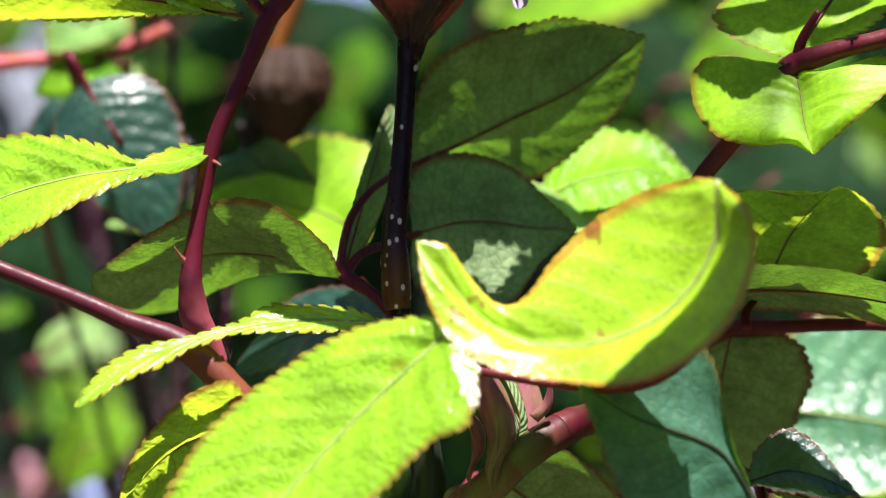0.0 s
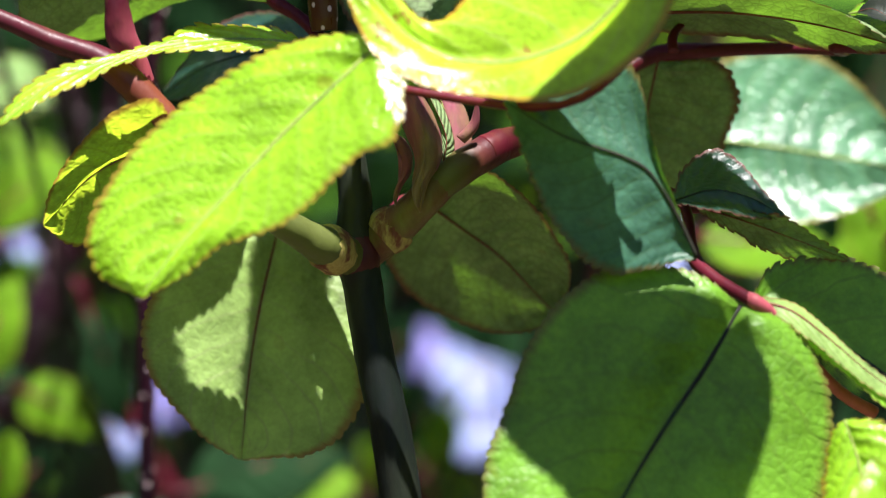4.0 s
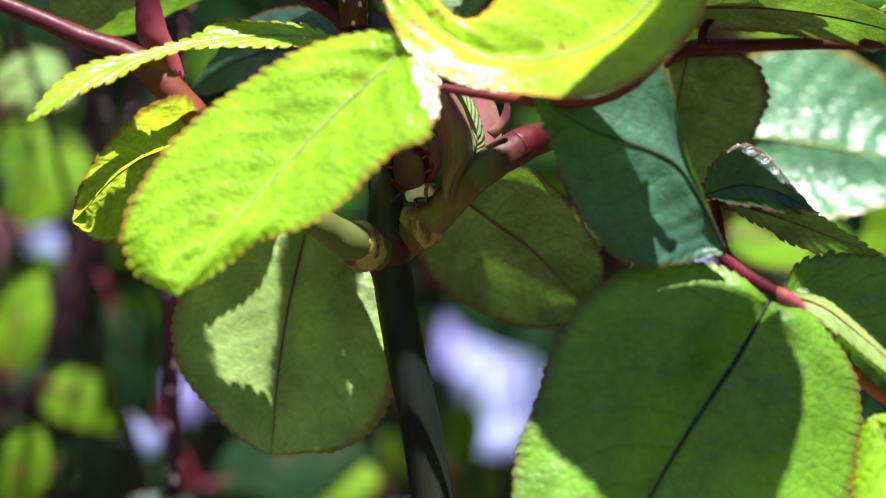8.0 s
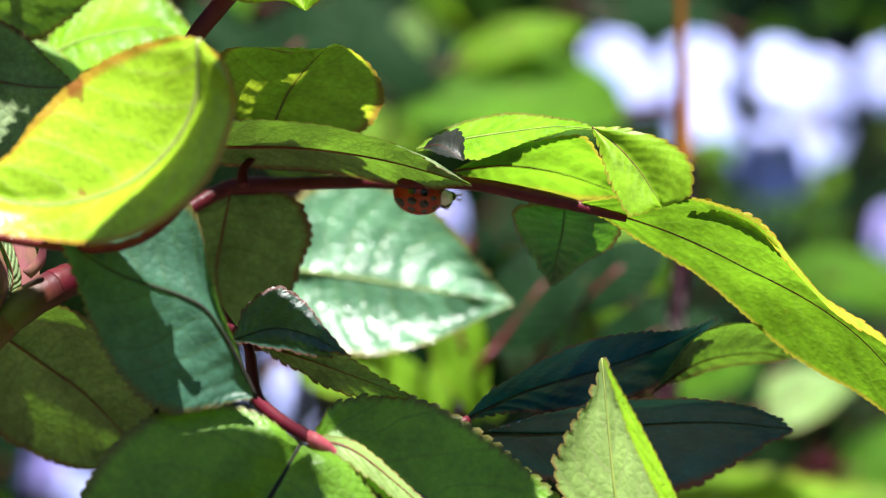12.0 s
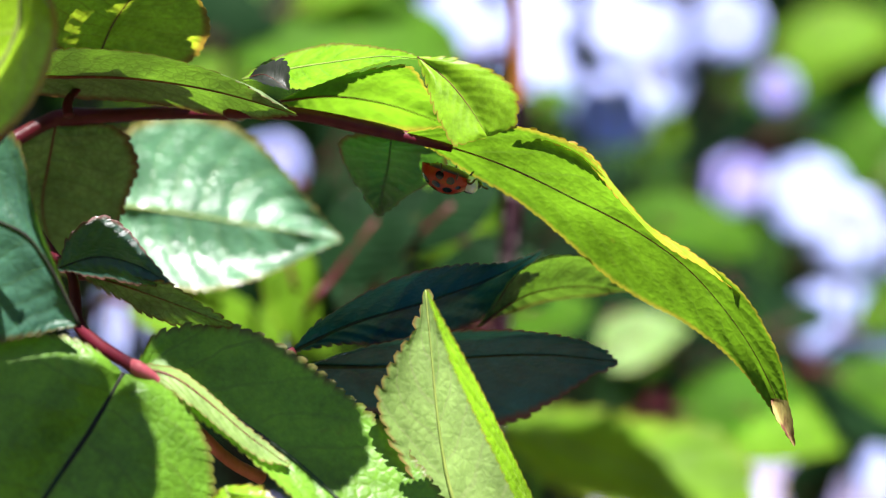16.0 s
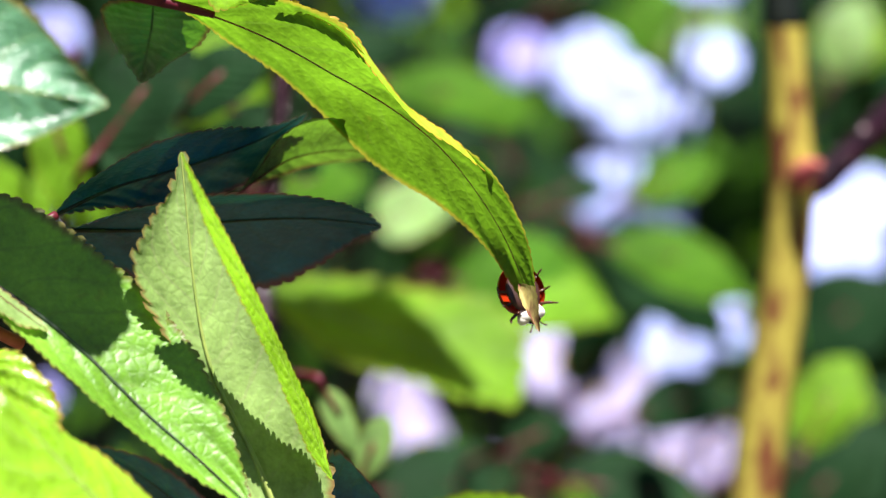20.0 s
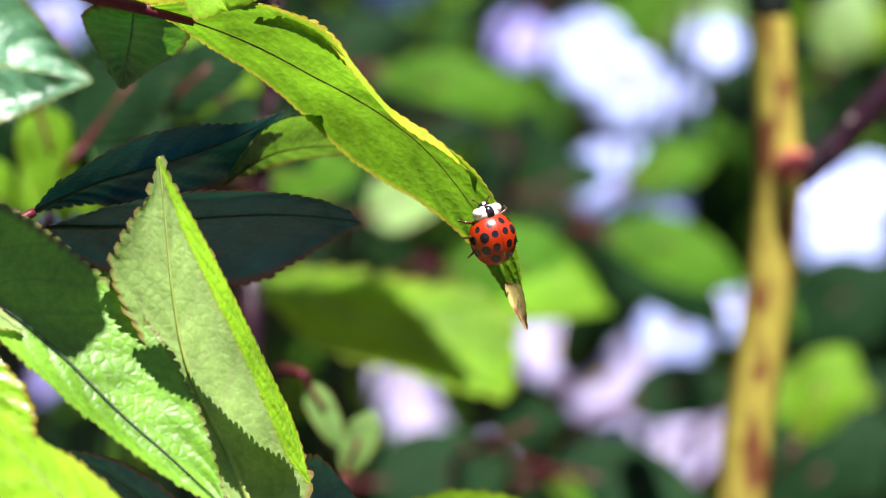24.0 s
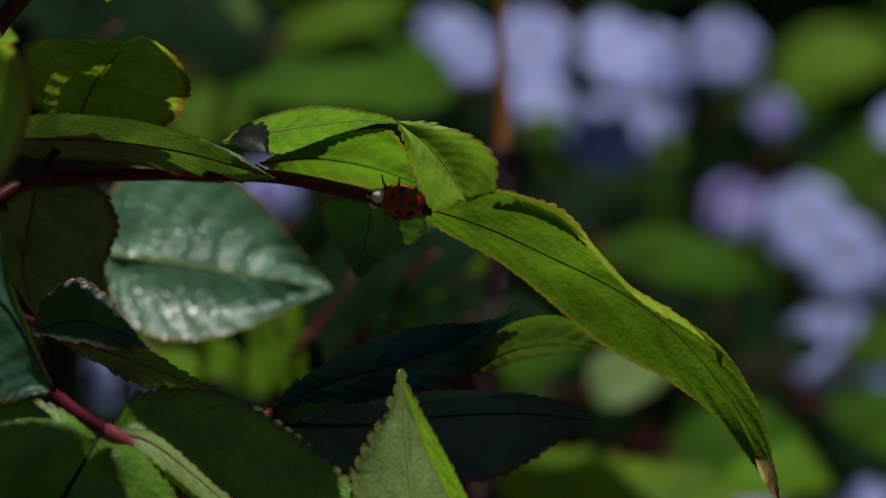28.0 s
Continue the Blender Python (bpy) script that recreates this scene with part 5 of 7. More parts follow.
pinkstalk = thing("leaf_spray", (-92.1, 472, 43), "pink-stalked leaf spray out of focus", "leaf")
stalk(pinkstalk, "leaf_stalk", STEM_PINK, [(-92.1, 472, 43, 1.07), (-84.8, 472, 43.6, 1), (-76.8, 472, 44.4, 1), (-71.1, 472, 45.7, 0.93), (-66, 472, 47.8, 0.71)])
leaflet(pinkstalk, PALE, (-76.5, 470, 44.5), (-76.6, 470, 48.1), (-75.8, 472, 52.9), (-5.7, 4, 0), (6.7, -4, -0), teeth=14)
leaflet(pinkstalk, FAR_GREEN, (-73.7, 470, 44.1), (-77.6, 470, 41.6), (-83.3, 472, 39.6), (-2.7, 6, 3), (4.8, -6, -3), teeth=14)

cane4 = thing("rose_cane", (66, 520, 3.6), "thin cane, orange above and dark purple below", "cane")
stalk(cane4, "stem", CANE_PURPLE, [(62.5, 520, -25.6, 1.57), (64.9, 520, -8.3, 1.57), (65.9, 520, 6, 1.57), (65.9, 520, 14.6, 1.49)])
stalk(cane4, "lower_stem", CANE_PURPLE, [(60, 590, -905, 3.4), (60.63, 572.5, -685.12, 2.94), (61.26, 555, -465.24, 2.48), (61.9, 537.5, -245.36, 2.03), (62.53, 520, -25.48, 1.57)])
stalk(cane4, "upper_stem", STEM_ORANGE, [(65.9, 520, 13.8, 1.45), (65.9, 520, 17.8, 1.02), (65.7, 520, 28.1, 0.71), (64.9, 520, 53.3, 0.63)])

fence = thing("board_fence", (-225.1, 1300, 73.6), "pale blue-white painted boards far behind", "fence")
board(fence, (-410.5, 1300, 146.1), (-214.9, 1300, 114.9))
board(fence, (-410.2, 1300, 111.6), (-214.8, 1300, 94.2))
board(fence, (-410, 1300, 91.3), (-214.8, 1300, 82.3))
board(fence, (-409.9, 1300, 79.1), (-214.7, 1300, 67.7))
board(fence, (-246.8, 1330, 152.5), (-238.2, 1330, -900), "post")

cane3 = thing("rose_cane", (-107.7, 600, -68.6), "dark purple cane out of focus behind the leaves", "cane")
stalk(cane3, "stem", CANE_PURPLE, [(-113.2, 600, -77.8, 3.62), (-104, 600, -53.1, 3.62), (-96.6, 600, -37.5, 3.44), (-90.1, 600, -22.9, 3.26), (-86, 600, -4.7, 2.72), (-88.2, 600, 8.9, 2.36), (-92.8, 600, 20.7, 2.17), (-96.4, 600, 36.2, 1.99)])
stalk(cane3, "lower_stem", CANE_PURPLE, [(-150, 650, -905, 6), (-140.79, 637.5, -698.13, 5.4), (-131.57, 625, -491.26, 4.8), (-122.36, 612.5, -284.39, 4.2), (-113.15, 600, -77.52, 3.6)])
stalk(cane3, "side_stem", CANE_PURPLE, [(-89.2, 600, -20.2, 1.63), (-80.9, 600, -0.2, 1.63), (-78.2, 600, 17.1, 1.45), (-79.9, 600, 40.7, 1.27)])
stalk(cane3, "side_stem", STEM_RED, [(-83.8, 600, -32, 1.09), (-76.5, 600, -44.8, 1.09), (-70.1, 600, -56.6, 1)])

# Leaves added out of view, each set sunward of a spot to be shaded.
over = thing("rose_branch", (-4.7, 300, 50), "unseen added branch whose leaves shade parts of the rose", "branch")
blade(over, THICK, [(2.7, 401.5, 84.2), (-4.3, 402.2, 81.1), (-12.5, 402.7, 76.1), (-20.8, 403.5, 70.7)], [(-3, 399.6, 89.1), (-12.3, 396.2, 89.2), (-18.8, 393.5, 85.2), (-19.2, 400.2, 77.8), (-20.7, 401.3, 74.7)], [(0.2, 404.4, 77.4), (-6.2, 406.4, 69.8), (-12.6, 406.2, 72.4), (-17.1, 406.1, 69.9)], teeth=22)
blade(over, THICK, [(-22.9, 394.9, 86.3), (-25.5, 395.4, 80.7), (-26.3, 399.5, 74.6), (-25.2, 402.4, 69.1)], [(-28.7, 396.1, 85.2), (-30, 397.8, 77.1), (-29, 401.1, 70.9)], [(-22.8, 394.3, 81.8), (-23.4, 399.8, 75.9)], teeth=12)
blade(over, THICK, [(-27.3, 397.1, 77.7), (-20.7, 396.9, 75.1), (-13.1, 395.7, 71.9), (-6.8, 394.9, 68.8)], [(-18.2, 397.9, 79.3), (-11.2, 396.6, 75.1)], [(-24.6, 394.5, 71.3), (-21.1, 393.6, 68.4), (-14.3, 394, 67.8)], teeth=16)
blade(over, THICK, [(-26.5, 389.7, 76.2), (-23.9, 388.1, 72.7), (-21.3, 386.5, 69), (-18.2, 386.2, 65.9)], [(-23.3, 389.7, 75.8), (-20.1, 387.4, 70.8)], [(-26.4, 387.9, 70.8), (-21.9, 386.6, 66.5)], teeth=10)
blade(over, THICK, [(-6.5, 392.8, 75), (-10.6, 390.8, 71.2), (-15.2, 388.3, 65)], [(-12.1, 391.7, 73.1), (-15.5, 389.2, 68.7)], [(-7.5, 391.6, 70.6), (-11.2, 389.5, 66.2)], teeth=10)
blade(over, THICK, [(-60.2, 388.7, 67.5), (-52.3, 383.4, 69.8), (-44.7, 380.9, 71.3), (-37, 380.1, 70.3)], [(-54.5, 381, 72.5), (-46.9, 373.8, 74.6), (-40.3, 373.1, 74.3)], [(-52.9, 388.2, 67.3), (-45.8, 386.1, 68.8), (-40.1, 384.6, 68.8)], teeth=20)
blade(over, THICK, [(-39.3, 425.3, 84.6), (-45.9, 423.9, 78.5), (-53.5, 422.2, 72.4)], [(-46, 424.8, 84.6), (-52.8, 425.2, 79.9)], [(-39.6, 419.5, 75.6), (-45, 414.9, 70.2)], teeth=12)
blade(over, THICK, [(2.6, 388.8, 70.4), (7.9, 387.4, 68.9), (13.1, 386.6, 68.2)], [(7.9, 387.7, 70.9)], [(5.2, 387.6, 66.8), (7.8, 385.9, 65), (10.8, 386.2, 67)], teeth=12)
blade(over, THICK, [(22.8, 344, 81), (18, 341.7, 75.4), (14.7, 338.9, 67.5), (12.7, 335.7, 57.6)], [(15.7, 343, 83.7), (8.2, 341.1, 83.7), (1.3, 338.4, 81.2), (-2.7, 336.8, 76.2), (-0.8, 335.4, 70.6), (4.7, 335.6, 63.2)], [(23.2, 343.4, 78.2), (25, 342.9, 72.4), (23.4, 340.7, 64.5), (19, 337.5, 58)], teeth=30)
blade(over, THICK, [(21.8, 363.8, 54.1), (27.3, 362, 51.2), (35.5, 360.9, 47.4), (43.9, 360.1, 42.4)], [(25.6, 364.3, 56.7), (31.5, 364.2, 57), (38.5, 363.1, 52), (42.3, 362.3, 48.2)], [(26.2, 361.4, 50.3), (30.2, 359.9, 46.4), (34.8, 358.9, 42.7), (39.7, 357.5, 39.1)], teeth=22)
blade(over, THICK, [(10.1, 363.2, 65.7), (18.3, 362.5, 65.1), (25.3, 362.2, 60.4), (31.2, 362.5, 56.8)], [(16, 366.8, 71.3), (21.8, 363.6, 66.2), (26.5, 362.4, 62.1)], [(16, 361.1, 61.9), (23, 362.1, 57.4)], teeth=12)
blade(over, THICK, [(-26.8, 376.1, 90.5), (-27, 374.2, 82.4), (-27.4, 371.3, 73.2), (-30.7, 369.4, 62.2)], [(-30, 374.7, 85.6), (-30.6, 373.6, 79.3), (-31.2, 371.5, 71.3)], [(-21.7, 374.8, 86.8), (-22.7, 372.6, 80), (-23.6, 371.5, 76.3), (-23.1, 369.5, 70.2), (-21.3, 368.3, 66), (-26.3, 368.9, 62.2)], teeth=20)
blade(over, THICK, [(-42.4, 369.1, 84.7), (-40.5, 367.6, 78), (-36.5, 367.6, 71.2), (-30.7, 368.3, 64.3)], [(-43, 367.5, 76.7), (-38.4, 367.9, 67.5)], [(-39.4, 368.6, 81.6), (-37.1, 367.7, 74.3), (-31.7, 369.1, 72)], teeth=14)
blade(over, THICK, [(-14.2, 378.7, 86.9), (-7.7, 380.3, 80.9), (-1.4, 383.2, 74.6), (4.6, 384.5, 68.2)], [(-6.3, 374, 89.4), (0.8, 375, 84.7), (5.2, 379.9, 75.9)], [(-17.5, 382.7, 80.3), (-14.2, 387.9, 70.6), (-5.3, 387.9, 67.1)], teeth=20)
blade(over, THICK, [(11.5, 387, 86.7), (10.9, 389.7, 80.1), (11.6, 395, 73.1), (13.5, 397.2, 66.7)], [(4.9, 388.3, 83.9), (4.9, 394, 73.8)], [(21.9, 387.5, 84.5), (20.8, 391.3, 76.3), (17.1, 396.2, 68.9)], teeth=18)
blade(over, THICK, [(14.7, 390.7, 70.3), (17.1, 386.9, 74.1), (21.6, 382.9, 79.4)], [(17.4, 386.4, 74.4), (20.3, 382.3, 77.9)], [(20.4, 393.2, 67.5), (27.4, 390.1, 70.5), (27.3, 386.5, 76.6)], teeth=14)
blade(over, THICK, [(-26.8, 380.4, 90.4), (-28, 380.4, 83.8), (-28.6, 380.4, 76.6), (-28.9, 380.4, 70)], [(-32.2, 380.4, 86.8), (-34.3, 380.4, 79.6), (-31.6, 380.4, 73.3)], [(-24.3, 380.4, 86.2), (-24.8, 380.4, 78.4), (-26.2, 380.4, 73.6)], teeth=14)
blade(over, THICK, [(-49.8, 379.1, 89.7), (-44.5, 376.8, 85.9), (-41.5, 376.7, 81.1), (-40.8, 379.6, 75.4)], [(-44, 378.1, 90.2), (-38.5, 376.6, 83.4)], [(-46.9, 379.9, 85.1), (-44.7, 379.6, 82.5), (-41.8, 377.1, 81.1)], teeth=12)
blade(over, THICK, [(-1.8, 364.1, 82), (-9.6, 364.1, 78.5), (-17.9, 364.1, 70.7), (-26.9, 364.1, 64.1)], [(-8.4, 364.1, 86.8), (-16.7, 364.1, 86.8), (-23.3, 364.1, 76.7)], [(-3, 364.1, 74.9), (-11.9, 364.1, 67.7), (-19.1, 364.1, 62.9)], teeth=20)
blade(over, THICK, [(73.5, 524.2, 59.7), (83.8, 521.2, 55.7), (95.3, 517.3, 51.2), (106.7, 513.5, 45.4)], [(85.7, 523, 59.7), (94.3, 523.1, 58.8), (100.7, 519.9, 54.8)], [(78.7, 520.8, 53.2), (86.6, 515.6, 47.1), (98.3, 514.3, 44.1)], teeth=12)
stalk(over, "leaf_stalk", STEM_RED, [(75.4, 139.9, 760.0, 1.0), (39.0, 270.7, 422.1, 0.7), (2.7, 401.5, 84.2, 0.4)])
stalk(over, "leaf_stalk", STEM_RED, [(49.5, 134.1, 760.0, 1.0), (13.3, 264.5, 423.1, 0.7), (-22.9, 394.9, 86.3, 0.4)])
stalk(over, "leaf_stalk", STEM_RED, [(46.1, 133.0, 760.0, 1.0), (9.4, 265.1, 418.8, 0.7), (-27.3, 397.1, 77.7, 0.4)])
stalk(over, "leaf_stalk", STEM_RED, [(47.1, 125.0, 760.0, 1.0), (10.3, 257.3, 418.1, 0.7), (-26.5, 389.7, 76.2, 0.4)])
stalk(over, "leaf_stalk", STEM_RED, [(67.1, 127.6, 760.0, 1.0), (30.3, 260.2, 417.5, 0.7), (-6.5, 392.8, 75.0, 0.4)])
stalk(over, "leaf_stalk", STEM_RED, [(14.3, 120.6, 760.0, 1.0), (-22.9, 254.7, 413.7, 0.7), (-60.2, 388.7, 67.5, 0.4)])
stalk(over, "leaf_stalk", STEM_RED, [(33.4, 163.9, 760.0, 1.0), (-3.0, 294.6, 422.3, 0.7), (-39.3, 425.3, 84.6, 0.4)])
stalk(over, "leaf_stalk", STEM_RED, [(76.8, 121.8, 760.0, 1.0), (39.7, 255.3, 415.2, 0.7), (2.6, 388.8, 70.4, 0.4)])
stalk(over, "leaf_stalk", STEM_RED, [(95.8, 81.2, 760.0, 1.0), (59.3, 212.6, 420.5, 0.7), (22.8, 344.0, 81.0, 0.4)])
stalk(over, "leaf_stalk", STEM_RED, [(97.7, 90.5, 760.0, 1.0), (59.8, 227.1, 407.0, 0.7), (21.8, 363.8, 54.1, 0.4)])
stalk(over, "leaf_stalk", STEM_RED, [(84.8, 94.5, 760.0, 1.0), (47.5, 228.8, 412.8, 0.7), (10.1, 363.2, 65.7, 0.4)])
stalk(over, "leaf_stalk", STEM_RED, [(45.2, 116.9, 760.0, 1.0), (9.2, 246.5, 425.3, 0.7), (-26.8, 376.1, 90.5, 0.4)])
stalk(over, "leaf_stalk", STEM_RED, [(30.3, 107.7, 760.0, 1.0), (-6.0, 238.4, 422.4, 0.7), (-42.4, 369.1, 84.7, 0.4)])
stalk(over, "leaf_stalk", STEM_RED, [(58.2, 118.1, 760.0, 1.0), (22.0, 248.4, 423.4, 0.7), (-14.2, 378.7, 86.9, 0.4)])
stalk(over, "leaf_stalk", STEM_RED, [(83.9, 126.3, 760.0, 1.0), (47.7, 256.6, 423.4, 0.7), (11.5, 387.0, 86.7, 0.4)])
stalk(over, "leaf_stalk", STEM_RED, [(88.9, 123.7, 760.0, 1.0), (51.8, 257.2, 415.1, 0.7), (14.7, 390.7, 70.3, 0.4)])
stalk(over, "leaf_stalk", STEM_RED, [(45.2, 121.2, 760.0, 1.0), (9.2, 250.8, 425.2, 0.7), (-26.8, 380.4, 90.4, 0.4)])
stalk(over, "leaf_stalk", STEM_RED, [(22.3, 119.6, 760.0, 1.0), (-13.8, 249.3, 424.8, 0.7), (-49.8, 379.1, 89.7, 0.4)])
stalk(over, "leaf_stalk", STEM_RED, [(71.1, 101.7, 760.0, 1.0), (34.6, 232.9, 421.0, 0.7), (-1.8, 364.1, 82.0, 0.4)])
stalk(over, "leaf_stalk", STEM_RED, [(148.8, 253.1, 760.0, 1.0), (111.1, 388.7, 409.8, 0.7), (73.5, 524.2, 59.7, 0.4)])
stalk(over, "stem", STEM_RED, [(-45.7, 120.6, 760.0, 3.0), (14.3, 120.6, 760.0, 0.9), (22.3, 119.6, 760.0, 0.9), (30.3, 107.7, 760.0, 0.9), (33.4, 163.9, 760.0, 0.9), (45.2, 116.9, 760.0, 0.9), (45.2, 121.2, 760.0, 0.9), (46.1, 133.0, 760.0, 0.9), (47.1, 125.0, 760.0, 0.9), (49.5, 134.1, 760.0, 0.9), (58.2, 118.1, 760.0, 0.9), (67.1, 127.6, 760.0, 0.9), (71.1, 101.7, 760.0, 0.9), (75.4, 139.9, 760.0, 0.9), (76.8, 121.8, 760.0, 0.9), (83.9, 126.3, 760.0, 0.9), (84.8, 94.5, 760.0, 0.9), (88.9, 123.7, 760.0, 0.9), (95.8, 81.2, 760.0, 0.9), (97.7, 90.5, 760.0, 0.9), (148.8, 253.1, 760.0, 0.9), (228.8, 313.1, 790.0, 3.0)])
stalk(over, "root_stem", STEM_RED, [(228.8, 313.1, 790.0, 3.0), (353.8, 20.0, 200.0, 4.0), (620.0, 30.0, -350.0, 5.5), (640.0, 40.0, -906.0, 6.5)])

# ---- the ladybird ----
def shell_point(x, a):
    """On the wing cases: x along the body in mm, a degrees from the top to a side."""
    k = math.sqrt(max(0.0, 1 - (x / 3.05) ** 2)) if x < 0 else math.sqrt(max(0.0, 1 - (x / 2.75) ** 2))
    return Vector((x - 0.5, 2.65 * k * math.sin(radians(a)), 2.45 * k * math.cos(radians(a)) ** 0.85 if abs(a) < 90 else 0.0)) / 1000


def build_ladybird():
    bug = tagged(new("ladybird"), "orange-red ladybird with black spots crawling on the rose", "ladybird")
    bug.empty_display_size = 0.003
    for sign, spots in ((1, None), (-1, None)):
        bm = bmesh.new()
        rows = []
        for i in range(25):
            x = -3.05 + 5.8 * i / 24
            rows.append([bm.verts.new(shell_point(x, sign * (0.4 + 92.6 * j / 14)) + Vector((0, 0, 0.0004))) for j in range(15)])
        for a, b in zip(rows, rows[1:]):
            for j in range(14):
                quad = (a[j], b[j], b[j + 1], a[j + 1])
                bm.faces.new(quad if sign < 0 else quad[::-1])
        bmesh.ops.remove_doubles(bm, verts=bm.verts, dist=1e-6)
        wing = part("wing_case", bm, ELYTRA, bug, "glossy orange-red wing case")
        for x, a, r0 in ((1.55, 20, 0.34), (1.35, 58, 0.32), (0.45, 14, 0.40), (0.35, 42, 0.44), (0.3, 74, 0.36), (-0.95, 18, 0.44), (-1.0, 48, 0.46), (-1.0, 78, 0.34), (-2.2, 30, 0.38)):
            r = r0 * (1.12 + 0.2 * math.sin(7 * x + a))
            bm = bmesh.new()
            mid = bm.verts.new(shell_point(x, sign * a) * 1.012 + Vector((0, 0, 0.0004)))
            k = math.sqrt(max(0.05, 1 - (x / 2.9) ** 2)) * 2.55
            ring = []
            for j in range(14):
                g = 2 * math.pi * j / 14
                ring.append(bm.verts.new(shell_point(x + r * math.cos(g), sign * (a + math.degrees(r / k) * math.sin(g))) * 1.008 + Vector((0, 0, 0.0004))))
            for j in range(14):
                f = (mid, ring[j], ring[(j + 1) % 14])
                bm.faces.new(f if sign > 0 else f[::-1])
            part("spot", bm, BLACK, wing)

    def lump(name, center, size, material, parent, label=""):
        bm = bmesh.new()
        bmesh.ops.create_uvsphere(bm, u_segments=20, v_segments=12, radius=1.0)
        for v in bm.verts:
            k = 1 + 0.04 * noise.noise(v.co * 2 + Vector(center))
            v.co = Vector(center) / 1000 + Vector((v.co.x * size[0], v.co.y * size[1], v.co.z * size[2])) * k / 1000
        return part(name, bm, material, parent, label)

    lump("belly", (-0.4, 0, 0.42), (2.35, 1.95, 0.6), BELLY, bug, "dark brown belly")
    shield = lump("pronotum", (2.12, 0, 0.98), (0.92, 1.68, 0.9), IVORY, bug, "ivory shield with black mark")
    lump("mark", (2.12, 0, 1.18), (0.9, 0.78, 0.84), BLACK, shield)
    for y in (-0.35, 0.35):
        lump("mark", (2.25, y * 1.5, 1.25), (0.35, 0.22, 0.45), BLACK, shield)
    head = lump("head", (2.85, 0, 0.7), (0.55, 0.72, 0.5), BLACK, bug, "black head with ivory patch")
    lump("face_patch", (3.12, 0, 0.85), (0.3, 0.3, 0.25), IVORY, head)
    for y in (-1, 1):
        lump("eye", (2.95, 0.6 * y, 0.8), (0.2, 0.18, 0.22), BLACK, head)
        lump("cheek", (2.38, 1.12 * y, 1.12), (0.58, 0.6, 0.66), IVORY, shield)
        feeler = [(3.2 / 1000, 0.4 * y / 1000, 0.65 / 1000, 0.00009), (3.7 / 1000, 0.8 * y / 1000, 0.8 / 1000, 0.00007), (3.95 / 1000, 1.1 * y / 1000, 0.7 / 1000, 0.00012)]
        part("antenna", tube(feeler, 6, 4), BROWN, head)
    legs = []
    for x, reach in ((1.5, 0.75), (0.3, 0.0), (-1.0, -0.8)):
        for y in (-1, 1):
            pts = [(0, 0, 0, 0.00017), (0.35 * reach / 1000, 0.95 * y / 1000, 0.18 / 1000, 0.00016), (0.7 * reach / 1000, 1.4 * y / 1000, -0.05 / 1000, 0.00012), (0.9 * reach / 1000, 1.5 * y / 1000, -0.5 / 1000, 0.0001), (1.05 * reach / 1000, 1.7 * y / 1000, -0.62 / 1000, 0.00008)]
            leg = part("leg", tube(pts, 7, 4), BROWN, None)
            leg.parent = bug
            leg.location = (x / 1000, 1.35 * y / 1000, 0.5 / 1000)
            legs.append((leg, y, x))
    return bug, legs


ladybird, bug_legs = build_ladybird()


def crawl(x, y, z, head, back):
    """The ladybird's pose: plan millimetres, the way it heads, and the way its back faces."""
    f = Vector(head).normalized()
    u = Vector(back)
    u = (u - f * u.dot(f)).normalized()
    m = Matrix((f, u.cross(f), u)).transposed().to_4x4()
    return Matrix.Translation(P((x, y, z))) @ m


